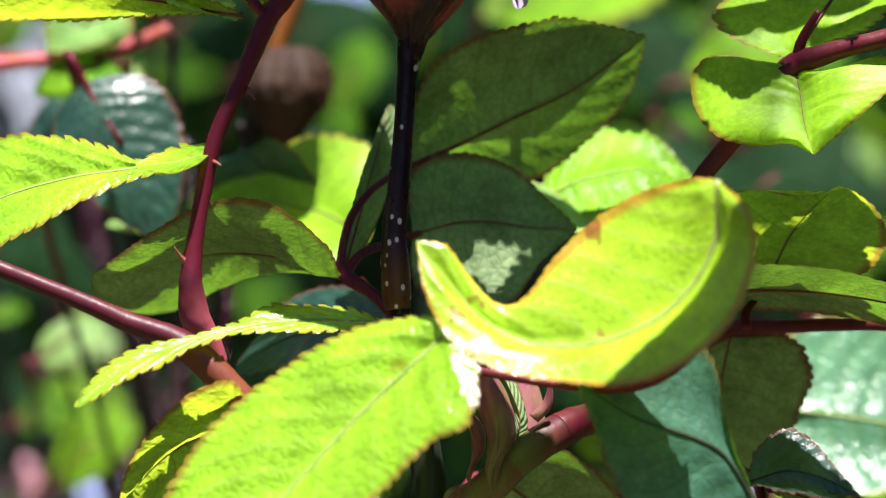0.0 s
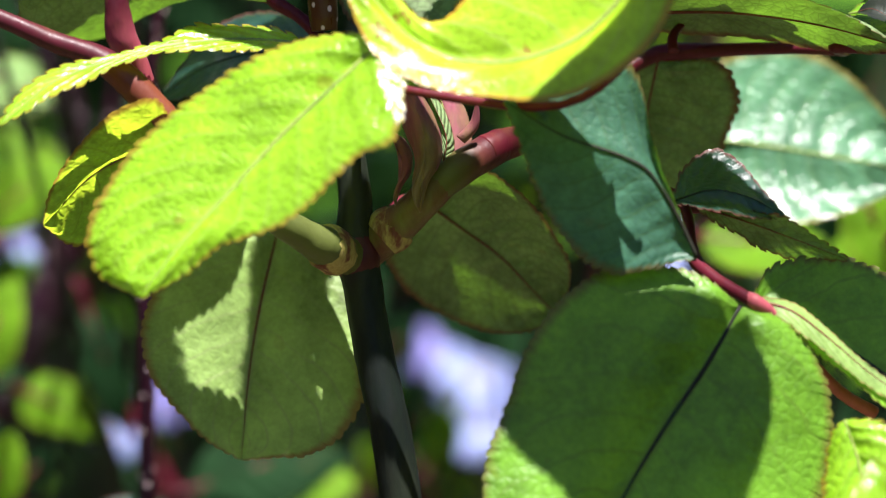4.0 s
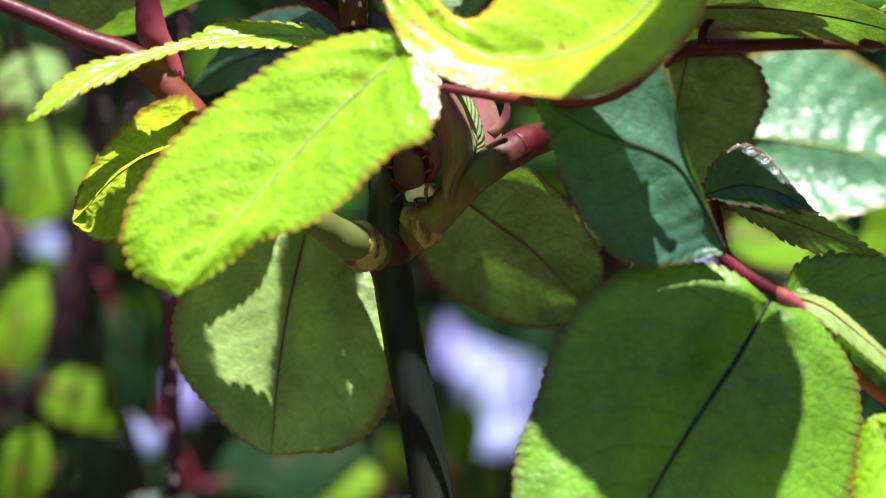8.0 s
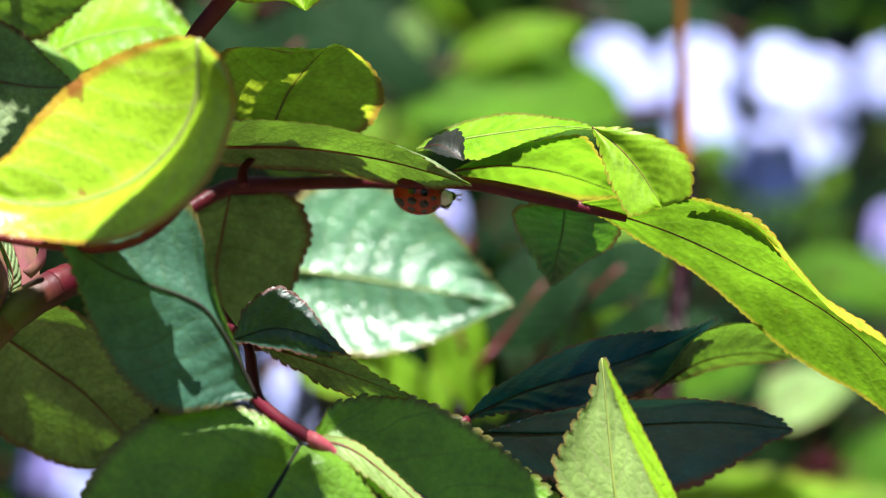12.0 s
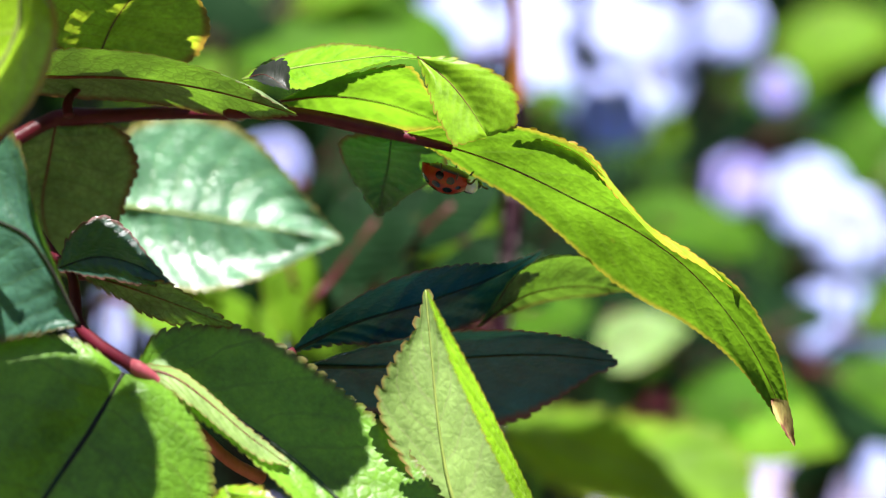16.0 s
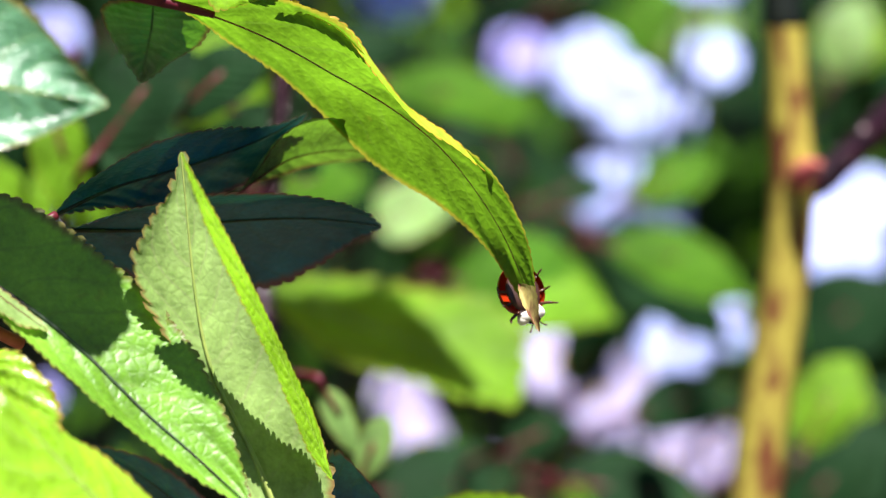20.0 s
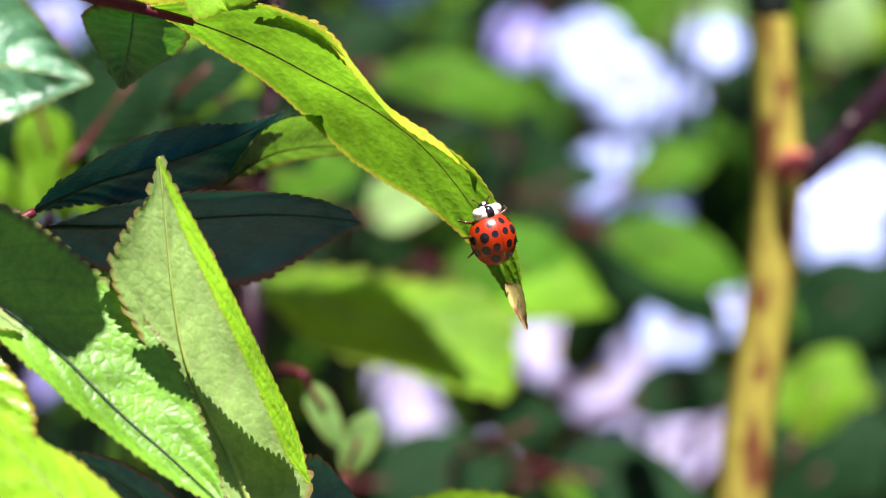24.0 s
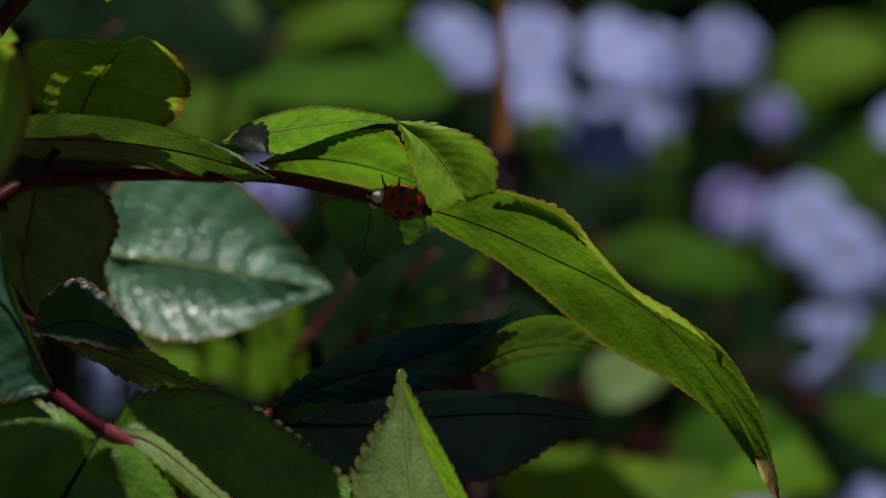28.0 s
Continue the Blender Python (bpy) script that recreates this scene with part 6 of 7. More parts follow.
BUG_PATH = [
    (0, (-24.9, 392.8, 47.3), (-0.3, 0, -1), (0.51, -0.81, 0.30)),
    (0.3, (-27.1, 393.8, 45.8), (-0.3, 0, -1), (0.52, -0.83, 0.21)),
    (0.6, (-26, 393.9, 46.5), (-0.3, 0, -1), (0.40, -0.91, 0.10)),
    (0.9, (-27.4, 393.9, 47.3), (-0.3, 0, -1), (0.36, -0.93, 0.00)),
    (1.2, (-27.3, 394.9, 44.4), (-0.3, 0.1, -1), (0.32, -0.95, 0.00)),
    (1.5, (-28.3, 396.5, 42), (-0.45, 0.3, -1), (0.27, -0.96, -0.11)),
    (1.8, (-31.4, 397.5, 39.4), (-0.3, 0.2, -1), (0.20, -0.98, 0.00)),
    (2.1, (-32.2, 399, 35.5), (0, 0, -1), (0.10, -0.99, 0.10)),
    (2.4, (-31.1, 399, 29.2), (0, 0, -1), (0.00, -1.00, 0.05)),
    (2.7, (-31.3, 398.9, 22.5), (0, 0, -1), (-0.36, -0.93, 0.00)),
    (3, (-32.2, 399.3, 16.1), (0.1, 0, -1), (-0.71, -0.71, 0.00)),
    (3.3, (-33.7, 400.5, 10.3), (0.1, 0.2, -1), (-0.85, -0.53, 0.00)),
    (4, (-33.1, 400.3, 5.3), (0.1, 0, -1), (-0.95, -0.32, 0.00)),
    (4.5, (-30.7, 400.1, -5.1), (0.1, 0, -1), (0.32, 0.95, 0.00)),
    (6.5, (-29.5, 400.6, -4.1), (0.2, 0, -1), (0.94, 0.35, 0.00)),
    (7.5, (-27.6, 398.2, -4.7), (0, 0, -1), (0.53, 0.84, 0.11)),
    (8, (-26.4, 396.6, -4.8), (0.3, 0, -1), (0.47, 0.88, 0.00)),
    (8.5, (-22.7, 402.4, -3.8), (0.5, 0, 1), (-0.31, 0.62, 0.72)),
    (8.9, (-17, 402.4, 1.6), (1, 0, 0.8), (-0.31, 0.62, 0.72)),
    (9.3, (-13.9, 402.4, 2.7), (1, 0, 0.6), (-0.31, 0.62, 0.72)),
    (9.6, (-4.2, 401, 3.4), (1, 0, 0.6), (-0.21, -0.95, -0.21)),
    (10, (1.8, 405.9, 7), (1, 0, 0.35), (0.00, -0.87, -0.49)),
    (10.5, (6.4, 406.8, 7.6), (1, 0, 0.1), (0.00, -0.76, -0.65)),
    (11, (13.6, 408.3, 7.2), (1, 0, 0.05), (0.00, -0.30, -0.95)),
    (11.5, (21.2, 408.3, 8), (1, 0, 0), (0.00, -0.30, -0.95)),
    (12, (25, 408.3, 8.6), (1, 0, -0.05), (0.00, -0.30, -0.95)),
    (12.5, (24.5, 408.3, 8.3), (1, 0, -0.05), (0.00, -0.30, -0.95)),
    (14.5, (42.9, 407.9, 6.7), (1, 0, -0.2), (-0.10, 0.10, -0.99)),
    (15, (40.7, 407.9, 6.1), (1, 0, -0.25), (-0.10, 0.10, -0.99)),
    (15.5, (42.1, 405, 5), (1, 0, -0.3), (-0.10, 0.10, -0.99)),
    (16, (46.6, 401, 3.2), (1, 0, -0.35), (-0.20, 0.10, -0.97)),
    (16.5, (51.1, 401.5, -0.1), (1, 0, -0.4), (-0.36, 0.10, -0.93)),
    (17, (54, 402.5, -2.6), (1, 0, -0.45), (-0.45, 0.10, -0.89)),
    (17.5, (55.4, 402.5, -3.5), (1, 0, -0.5), (-0.50, 0.10, -0.86)),
    (18, (59.7, 402.5, -6.6), (1, 0, -0.55), (-0.50, 0.10, -0.86)),
    (18.5, (66.5, 402, -10.6), (1, 0, -0.7), (-0.60, 0.10, -0.80)),
    (19, (73.1, 401.5, -15.3), (1, 0, -0.9), (-0.70, 0.10, -0.70)),
    (19.5, (76.8, 400, -20.5), (0.8, 0, -1), (-0.85, 0.00, -0.53)),
    (20, (79.9, 398.6, -24.9), (0.45, -0.2, -1), (-0.31, 0.94, -0.10)),
    (20.5, (80.3, 398, -27.7), (0.1, -0.5, -0.85), (-0.1, 0.85, -0.5)),
    (20.8, (81, 397.5, -28), (0.1, -0.75, -0.5), (0.45, 0.5, -0.7)),
    (21, (81.4, 398, -28.2), (-0.4, -0.8, -0.1), (0.75, -0.3, -0.4)),
    (21.5, (82.2, 397.4, -27.6), (-0.45, -0.8, 0), (0.8, -0.4, -0.45)),
    (22, (80.3, 395.5, -25.8), (-0.45, -0.75, 0.2), (0.86, -0.49, -0.12)),
    (22.7, (79, 393.9, -23.1), (-0.4, 0, 0.8), (0.40, -0.90, 0.20)),
    (23.5, (77.7, 392.8, -20.2), (-0.15, 0, 1), (0.10, -0.80, 0.60)),
    (23.8, (78.3, 392.3, -19.3), (-0.2, 0, 1), (0.10, -0.80, 0.60)),
    (24.1, (76.4, 392.3, -17.3), (-0.35, 0, 1), (0.15, -0.79, 0.59)),
    (24.4, (74.7, 391.7, -14.5), (-0.5, 0, 0.9), (0.20, -0.74, 0.64)),
    (24.7, (72.3, 391.2, -11.2), (-0.7, 0, 0.8), (0.24, -0.69, 0.69)),
    (25, (69.1, 390.7, -9.9), (-0.95, 0, 0.3), (0.24, -0.73, 0.64)),
    (25.3, (65.6, 391.2, -8.1), (-0.8, 0.2, 0.6), (0.24, -0.69, 0.69)),
    (25.6, (64, 391.6, -3.8), (-0.5, 0.6, 0.8), (0.30, -0.60, 0.75)),
    (25.9, (61.8, 392.1, -0.9), (-0.3, 0.7, 0.8), (0.30, -0.60, 0.75)),
    (26.2, (57.4, 393.1, 1.2), (-0.5, 0.6, 0.6), (0.30, -0.60, 0.75)),
    (26.5, (55.5, 395.6, 2), (-0.9, 0.4, 0.6), (0.30, -0.60, 0.75)),
    (26.8, (53.8, 396.5, 2.8), (-0.9, 0.4, 0.5), (0.22, -0.87, 0.44)),
    (27.1, (49.9, 399, 4.6), (-1, 0.1, 0.3), (0.00, -0.76, -0.65)),
    (27.4, (47.4, 400, 5.3), (-1, 0.0, 0.25), (0.00, -0.62, -0.78)),
    (27.7, (45.5, 402, 6.5), (-1, 0, 0.2), (0.00, -0.51, -0.86)),
    (28, (43, 403, 7.2), (-1, 0, 0.15), (0.00, -0.45, -0.89)),
]


PETALS = [plain("white_petal", (0.40, 0.47, 0.88), 0.55, 0, 0.06, 300.0), plain("lavender_petal", (0.24, 0.22, 0.58), 0.55, 0, 0.1, 300.0), plain("pink_petal", (0.42, 0.18, 0.24), 0.55, 0, 0.1, 300.0), plain("blush_petal", (0.34, 0.30, 0.50), 0.55, 0, 0.1, 300.0)]
STAMEN = plain("yellow_stamen", (0.7, 0.5, 0.08), 0.6)
LEAF_WORDS = {BRIGHT.name: "bright green sunlit leaf out of focus", DEEP.name: "leaf coloured dark as in deep shade, out of focus", FAR_GREEN.name: "mid-green leaf out of focus", YOUNG.name: "bright green sunlit leaf out of focus", DARK.name: "dark green shaded leaf out of focus", PALE.name: "pale green leaf out of focus"}
FLOWER_WORDS = ("white-blue garden flower out of focus", "lavender garden flower out of focus", "dusty pink garden flower out of focus", "pale blush garden flower out of focus")


def far_leaf(material, center, length, angle, wide, tilt):
    """A leaf of the border behind: length in mm, angle on the picture's plane, tilt back from upright."""
    rnd = random.Random(int(center[0] * 7 + center[2] * 13))
    ob = thing("border_leaf", center, LEAF_WORDS[material.name], "leaf", "leaves of the border")
    c = P(center)
    a, t = radians(angle), radians(tilt + rnd.uniform(-8, 8))
    along = Vector((math.cos(a), 0, math.sin(a)))
    out = Vector((-math.sin(a), 0, math.cos(a)))
    if out.z < 0:
        out = -out
    out = out * math.cos(t) + Vector((0, 1, 0)) * math.sin(t)
    h = length / 2000
    back = Vector((0, rnd.uniform(-0.25, 0.25) * h, 0))
    base, tip, mid = c - along * h - back, c + along * h + back + Vector((0, 0, -0.15 * h)), c + Vector((0, -0.12 * h, 0.08 * h))
    bm, ribs = blade_mesh(base, mid, tip, out * wide * h, -out * wide * h * 0.95, 12, 0.15, rnd.uniform(0.4, 0.8), rnd.uniform(0.6, 1.0), ripple=2.5, half=3)
    part("blade", bm, material, ob)
    down = base - along * h * 0.8 + Vector((0, 0.02, -0.6 * h))
    foot = Vector((down.x + rnd.uniform(-0.1, 0.1), down.y + rnd.uniform(0.5, 0.8), -0.02))
    part("stem", tube([(*foot, 0.0012), (*(foot.lerp(down, 0.5) + Vector((0, 0.15, 0.1))), 0.0009), (*down, 0.0006)], 5, 4), CANE_DARK, ob)
    part("leaf_stalk", tube([(*down, 0.0007), (*(base - along * h * 0.4), 0.0006), (*base, 0.0005), (*ribs[len(ribs) // 2], 0.0004)], 6, 3), STEM_RED, ob)


def far_flower(center, size, tone):
    """A five-petalled flower on its stalk: size across in mm."""
    rnd = random.Random(int(center[0] * 5 + center[2] * 11))
    ob = thing("border_flower", center, FLOWER_WORDS[tone], "flower", "flowers of the border")
    c = P(center)
    face = Vector((rnd.uniform(-0.4, 0.4), -1, rnd.uniform(0.1, 0.7))).normalized()
    e1 = face.orthogonal().normalized()
    e2 = face.cross(e1)
    r = size / 2000
    start = rnd.uniform(0, 6.28)
    for k in range(5):
        a = start + k * 1.2566 + rnd.uniform(-0.1, 0.1)
        d = e1 * math.cos(a) + e2 * math.sin(a)
        s = face.cross(d) * r * 0.52
        bm, _ = blade_mesh(c, c + d * r * 0.55 + face * r * 0.12, c + d * r - face * r * 0.05, -s, s, 5, 0.1, 0.6, 0.35, 0.8, half=3)
        part("petal", bm, PETALS[tone], ob)
    bm = bmesh.new()
    bmesh.ops.create_icosphere(bm, subdivisions=2, radius=r * 0.13, matrix=Matrix.Translation(c + face * r * 0.1))
    part("flower_eye", bm, STAMEN, ob)
    low = c + Vector((rnd.uniform(-0.3, 0.3) * r, r * 1.2, -2.5 * r))
    foot = Vector((low.x + rnd.uniform(-0.1, 0.1), low.y + rnd.uniform(0.4, 0.7), -0.02))
    part("stem", tube([(*foot, 0.0016), (*(foot.lerp(low, 0.5) + Vector((0, 0.12, 0.08))), 0.0011), (*low, 0.0008)], 5, 4), CANE_DARK, ob)
    part("flower_stalk", tube([(*low, 0.0009), (*(c.lerp(low, 0.5) + Vector((0, 0.4 * r, 0))), 0.0008), (*c, 0.0007)], 6, 4), GREEN_RIB, ob)


# foliage that fills the border, its deep shade put into the leaf colour
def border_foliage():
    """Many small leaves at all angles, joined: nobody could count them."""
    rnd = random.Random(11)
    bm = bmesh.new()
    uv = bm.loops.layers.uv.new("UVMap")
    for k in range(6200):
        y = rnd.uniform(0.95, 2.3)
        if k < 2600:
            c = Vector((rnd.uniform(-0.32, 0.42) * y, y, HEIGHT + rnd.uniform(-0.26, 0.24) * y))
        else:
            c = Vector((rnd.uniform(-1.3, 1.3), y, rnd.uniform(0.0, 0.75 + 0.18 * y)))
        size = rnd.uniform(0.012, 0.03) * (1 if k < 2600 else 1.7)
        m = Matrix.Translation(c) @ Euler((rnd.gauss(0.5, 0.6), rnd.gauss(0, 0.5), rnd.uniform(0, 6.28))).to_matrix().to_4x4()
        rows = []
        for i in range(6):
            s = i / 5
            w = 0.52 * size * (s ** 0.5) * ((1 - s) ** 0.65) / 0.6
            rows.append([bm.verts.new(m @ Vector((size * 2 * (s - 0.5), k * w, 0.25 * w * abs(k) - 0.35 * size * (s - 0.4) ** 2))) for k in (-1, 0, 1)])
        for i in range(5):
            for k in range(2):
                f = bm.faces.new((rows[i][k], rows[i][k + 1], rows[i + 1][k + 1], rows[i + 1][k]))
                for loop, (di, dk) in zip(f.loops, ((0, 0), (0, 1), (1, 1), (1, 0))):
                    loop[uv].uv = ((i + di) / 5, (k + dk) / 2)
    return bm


tagged(part("border_foliage", border_foliage(), DEEP, None), "dense leaves deep in the border, coloured dark as shade", "foliage", kind="stuff")


def sunlit_foliage():
    """The outer leaves of the border that catch the sun, joined: nobody could count them."""
    rnd = random.Random(23)
    bm = bmesh.new()
    uv = bm.loops.layers.uv.new("UVMap")
    for _ in range(620):
        y = rnd.uniform(0.84, 1.2)
        c = Vector((rnd.uniform(-0.24, 0.34) * y, y, HEIGHT + rnd.uniform(-0.17, 0.15) * y))
        size = rnd.uniform(0.004, 0.011)
        m = Matrix.Translation(c) @ Euler((rnd.gauss(0.9, 0.5), rnd.gauss(0, 0.5), rnd.uniform(0, 6.28))).to_matrix().to_4x4()
        rows = []
        for i in range(6):
            s = i / 5
            w = 0.55 * size * (s ** 0.5) * ((1 - s) ** 0.65) / 0.6
            rows.append([bm.verts.new(m @ Vector((size * 2 * (s - 0.5), k * w, 0.25 * w * abs(k) - 0.35 * size * (s - 0.4) ** 2))) for k in (-1, 0, 1)])
        for i in range(5):
            for k in range(2):
                f = bm.faces.new((rows[i][k], rows[i][k + 1], rows[i + 1][k + 1], rows[i + 1][k]))
                for loop, (di, dk) in zip(f.loops, ((0, 0), (0, 1), (1, 1), (1, 0))):
                    loop[uv].uv = ((i + di) / 5, (k + dk) / 2)
    return bm


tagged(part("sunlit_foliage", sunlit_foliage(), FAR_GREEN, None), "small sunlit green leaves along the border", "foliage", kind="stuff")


def shade_canopy():
    """Unseen leaves added above the view to dapple the border under them."""
    rnd = random.Random(5)
    bm = bmesh.new()
    for _ in range(560):
        y = rnd.uniform(0.85, 2.3)
        c = Vector((rnd.uniform(-0.7, 0.9), y, HEIGHT + rnd.uniform(0.36, 0.6) + 0.12 * max(0, y - 1)))
        size = rnd.uniform(0.018, 0.04)
        m = Matrix.Translation(c) @ Euler((rnd.gauss(0.3, 0.5), rnd.gauss(0, 0.5), rnd.uniform(0, 6.28))).to_matrix().to_4x4()
        ring = [bm.verts.new(m @ Vector((size * math.cos(k * 1.0472), 0.6 * size * math.sin(k * 1.0472), 0.1 * size * math.cos(k * 2.1)))) for k in range(6)]
        bm.faces.new(ring)
    return bm


tagged(part("overhead_shade_leaves", shade_canopy(), DEEP, None), "unseen leaves added overhead to dapple the border with shade", "foliage", kind="stuff")



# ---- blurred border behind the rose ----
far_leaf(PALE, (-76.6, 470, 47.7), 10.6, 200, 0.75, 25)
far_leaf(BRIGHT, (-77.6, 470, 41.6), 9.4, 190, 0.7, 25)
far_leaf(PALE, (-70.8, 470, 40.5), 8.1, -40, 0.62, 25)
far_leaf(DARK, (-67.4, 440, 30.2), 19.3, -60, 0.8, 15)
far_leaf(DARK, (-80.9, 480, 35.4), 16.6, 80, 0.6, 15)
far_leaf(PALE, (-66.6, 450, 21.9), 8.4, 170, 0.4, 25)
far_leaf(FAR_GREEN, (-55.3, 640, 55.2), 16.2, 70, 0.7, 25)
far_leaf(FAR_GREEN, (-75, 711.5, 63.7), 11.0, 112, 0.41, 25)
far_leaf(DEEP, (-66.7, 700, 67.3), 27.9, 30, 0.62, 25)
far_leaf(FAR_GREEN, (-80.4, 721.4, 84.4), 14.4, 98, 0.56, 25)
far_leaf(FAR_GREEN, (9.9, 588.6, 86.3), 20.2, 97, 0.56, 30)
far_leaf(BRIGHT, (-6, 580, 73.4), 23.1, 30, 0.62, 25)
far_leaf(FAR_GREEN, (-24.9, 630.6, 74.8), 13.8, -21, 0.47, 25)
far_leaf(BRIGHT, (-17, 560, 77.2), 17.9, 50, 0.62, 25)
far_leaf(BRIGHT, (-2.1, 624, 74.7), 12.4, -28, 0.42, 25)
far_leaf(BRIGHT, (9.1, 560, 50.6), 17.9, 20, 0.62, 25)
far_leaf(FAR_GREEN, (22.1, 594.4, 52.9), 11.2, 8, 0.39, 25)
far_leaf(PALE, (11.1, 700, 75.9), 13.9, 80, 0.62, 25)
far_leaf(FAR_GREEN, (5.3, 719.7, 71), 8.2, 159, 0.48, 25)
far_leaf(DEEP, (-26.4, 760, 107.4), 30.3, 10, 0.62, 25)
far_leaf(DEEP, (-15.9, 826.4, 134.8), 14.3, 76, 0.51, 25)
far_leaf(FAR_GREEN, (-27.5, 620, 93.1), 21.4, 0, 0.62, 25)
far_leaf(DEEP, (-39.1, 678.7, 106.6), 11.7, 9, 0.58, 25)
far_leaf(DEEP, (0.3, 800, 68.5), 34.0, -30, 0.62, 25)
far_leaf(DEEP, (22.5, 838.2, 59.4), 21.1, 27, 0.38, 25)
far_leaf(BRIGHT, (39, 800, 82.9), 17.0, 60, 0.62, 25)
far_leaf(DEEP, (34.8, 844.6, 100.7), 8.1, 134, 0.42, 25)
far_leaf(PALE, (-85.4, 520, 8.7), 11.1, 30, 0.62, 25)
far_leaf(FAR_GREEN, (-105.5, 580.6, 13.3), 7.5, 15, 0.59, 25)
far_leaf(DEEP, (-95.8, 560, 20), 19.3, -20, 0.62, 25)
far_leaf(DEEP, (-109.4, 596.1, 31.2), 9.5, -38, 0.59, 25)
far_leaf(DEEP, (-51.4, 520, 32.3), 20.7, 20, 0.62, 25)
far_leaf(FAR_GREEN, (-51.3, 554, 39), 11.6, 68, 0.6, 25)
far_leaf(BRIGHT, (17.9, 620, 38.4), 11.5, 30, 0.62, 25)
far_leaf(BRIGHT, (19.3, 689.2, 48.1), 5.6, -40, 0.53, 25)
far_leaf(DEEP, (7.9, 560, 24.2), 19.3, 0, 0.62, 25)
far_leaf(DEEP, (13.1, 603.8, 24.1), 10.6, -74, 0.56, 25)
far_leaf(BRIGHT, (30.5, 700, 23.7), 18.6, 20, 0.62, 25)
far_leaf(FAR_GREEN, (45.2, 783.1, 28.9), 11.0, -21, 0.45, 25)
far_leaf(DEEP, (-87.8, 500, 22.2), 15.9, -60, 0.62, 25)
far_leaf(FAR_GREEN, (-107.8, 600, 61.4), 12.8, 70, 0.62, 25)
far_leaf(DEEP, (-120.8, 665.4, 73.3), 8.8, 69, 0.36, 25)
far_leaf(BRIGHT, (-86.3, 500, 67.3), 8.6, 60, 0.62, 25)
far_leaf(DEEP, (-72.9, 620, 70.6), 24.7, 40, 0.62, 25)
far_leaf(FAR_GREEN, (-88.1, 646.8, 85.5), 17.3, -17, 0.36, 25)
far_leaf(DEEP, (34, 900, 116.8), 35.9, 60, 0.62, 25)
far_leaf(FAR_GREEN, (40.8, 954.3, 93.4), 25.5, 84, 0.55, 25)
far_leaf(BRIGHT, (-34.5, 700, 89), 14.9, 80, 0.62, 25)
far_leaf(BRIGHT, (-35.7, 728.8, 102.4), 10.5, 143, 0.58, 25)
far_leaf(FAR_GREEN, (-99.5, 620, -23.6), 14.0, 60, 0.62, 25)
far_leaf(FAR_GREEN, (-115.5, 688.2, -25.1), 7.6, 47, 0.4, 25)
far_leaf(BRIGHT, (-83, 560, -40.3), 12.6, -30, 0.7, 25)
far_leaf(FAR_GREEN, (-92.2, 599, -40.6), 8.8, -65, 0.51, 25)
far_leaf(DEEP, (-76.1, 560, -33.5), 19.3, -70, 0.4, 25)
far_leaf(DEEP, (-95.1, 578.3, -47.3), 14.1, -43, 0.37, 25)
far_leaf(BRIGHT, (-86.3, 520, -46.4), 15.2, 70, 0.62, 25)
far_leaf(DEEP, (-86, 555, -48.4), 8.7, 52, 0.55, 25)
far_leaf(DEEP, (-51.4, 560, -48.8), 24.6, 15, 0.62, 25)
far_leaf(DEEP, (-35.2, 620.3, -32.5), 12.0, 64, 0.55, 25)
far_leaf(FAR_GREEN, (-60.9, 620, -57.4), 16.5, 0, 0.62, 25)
far_leaf(DEEP, (-61.5, 644.9, -70), 10.6, -27, 0.57, 25)
far_leaf(BRIGHT, (-41.2, 640, -54.2), 10.2, 80, 0.62, 25)
far_leaf(DEEP, (-34.2, 657.9, -54.6), 6.7, 18, 0.49, 25)
far_leaf(BRIGHT, (-28.6, 640, -50.3), 11.1, 60, 0.62, 25)
far_leaf(FAR_GREEN, (-27.5, 676, -46.2), 7.4, 63, 0.35, 25)
far_leaf(DEEP, (-22.1, 700, -32.5), 24.2, -30, 0.62, 25)
far_leaf(FAR_GREEN, (-7.8, 752, -17.4), 13.6, 15, 0.43, 25)
far_leaf(DEEP, (-46, 640, -30), 25.5, 60, 0.62, 25)
far_leaf(DEEP, (-35.6, 678.4, -46.9), 12.2, 126, 0.55, 25)
far_leaf(PALE, (-94.6, 600, 8.9), 15.1, 30, 0.62, 25)
far_leaf(FAR_GREEN, (-103.5, 663.5, 12), 10.2, -39, 0.57, 25)
far_leaf(BRIGHT, (-102.4, 640, -1.9), 17.0, 10, 0.62, 25)
far_leaf(DEEP, (-104.3, 683.4, -14.3), 8.3, 19, 0.44, 25)
far_leaf(DEEP, (-80.6, 620, -1), 24.7, 70, 0.62, 25)
far_leaf(DEEP, (-101.3, 663, 14), 13.6, 76, 0.58, 25)
far_leaf(DARK, (-63.6, 480, -50.6), 14.7, 40, 0.7, 25)
far_leaf(PALE, (-60.9, 470, -51.1), 14.4, 60, 0.75, 25)
far_leaf(FAR_GREEN, (-27.5, 600, -47.1), 12.0, 80, 0.62, 25)
far_leaf(FAR_GREEN, (-38.6, 659.2, -43), 7.5, 84, 0.48, 25)
far_leaf(BRIGHT, (-50.2, 600, -54.5), 15.9, 30, 0.62, 25)
far_leaf(DEEP, (-43.3, 658, -55.1), 11.7, 50, 0.52, 25)
far_leaf(BRIGHT, (20.9, 470, 5.4), 16.2, -20, 0.62, 25)
far_leaf(BRIGHT, (19.3, 520, -14.7), 15.2, -10, 0.62, 25)
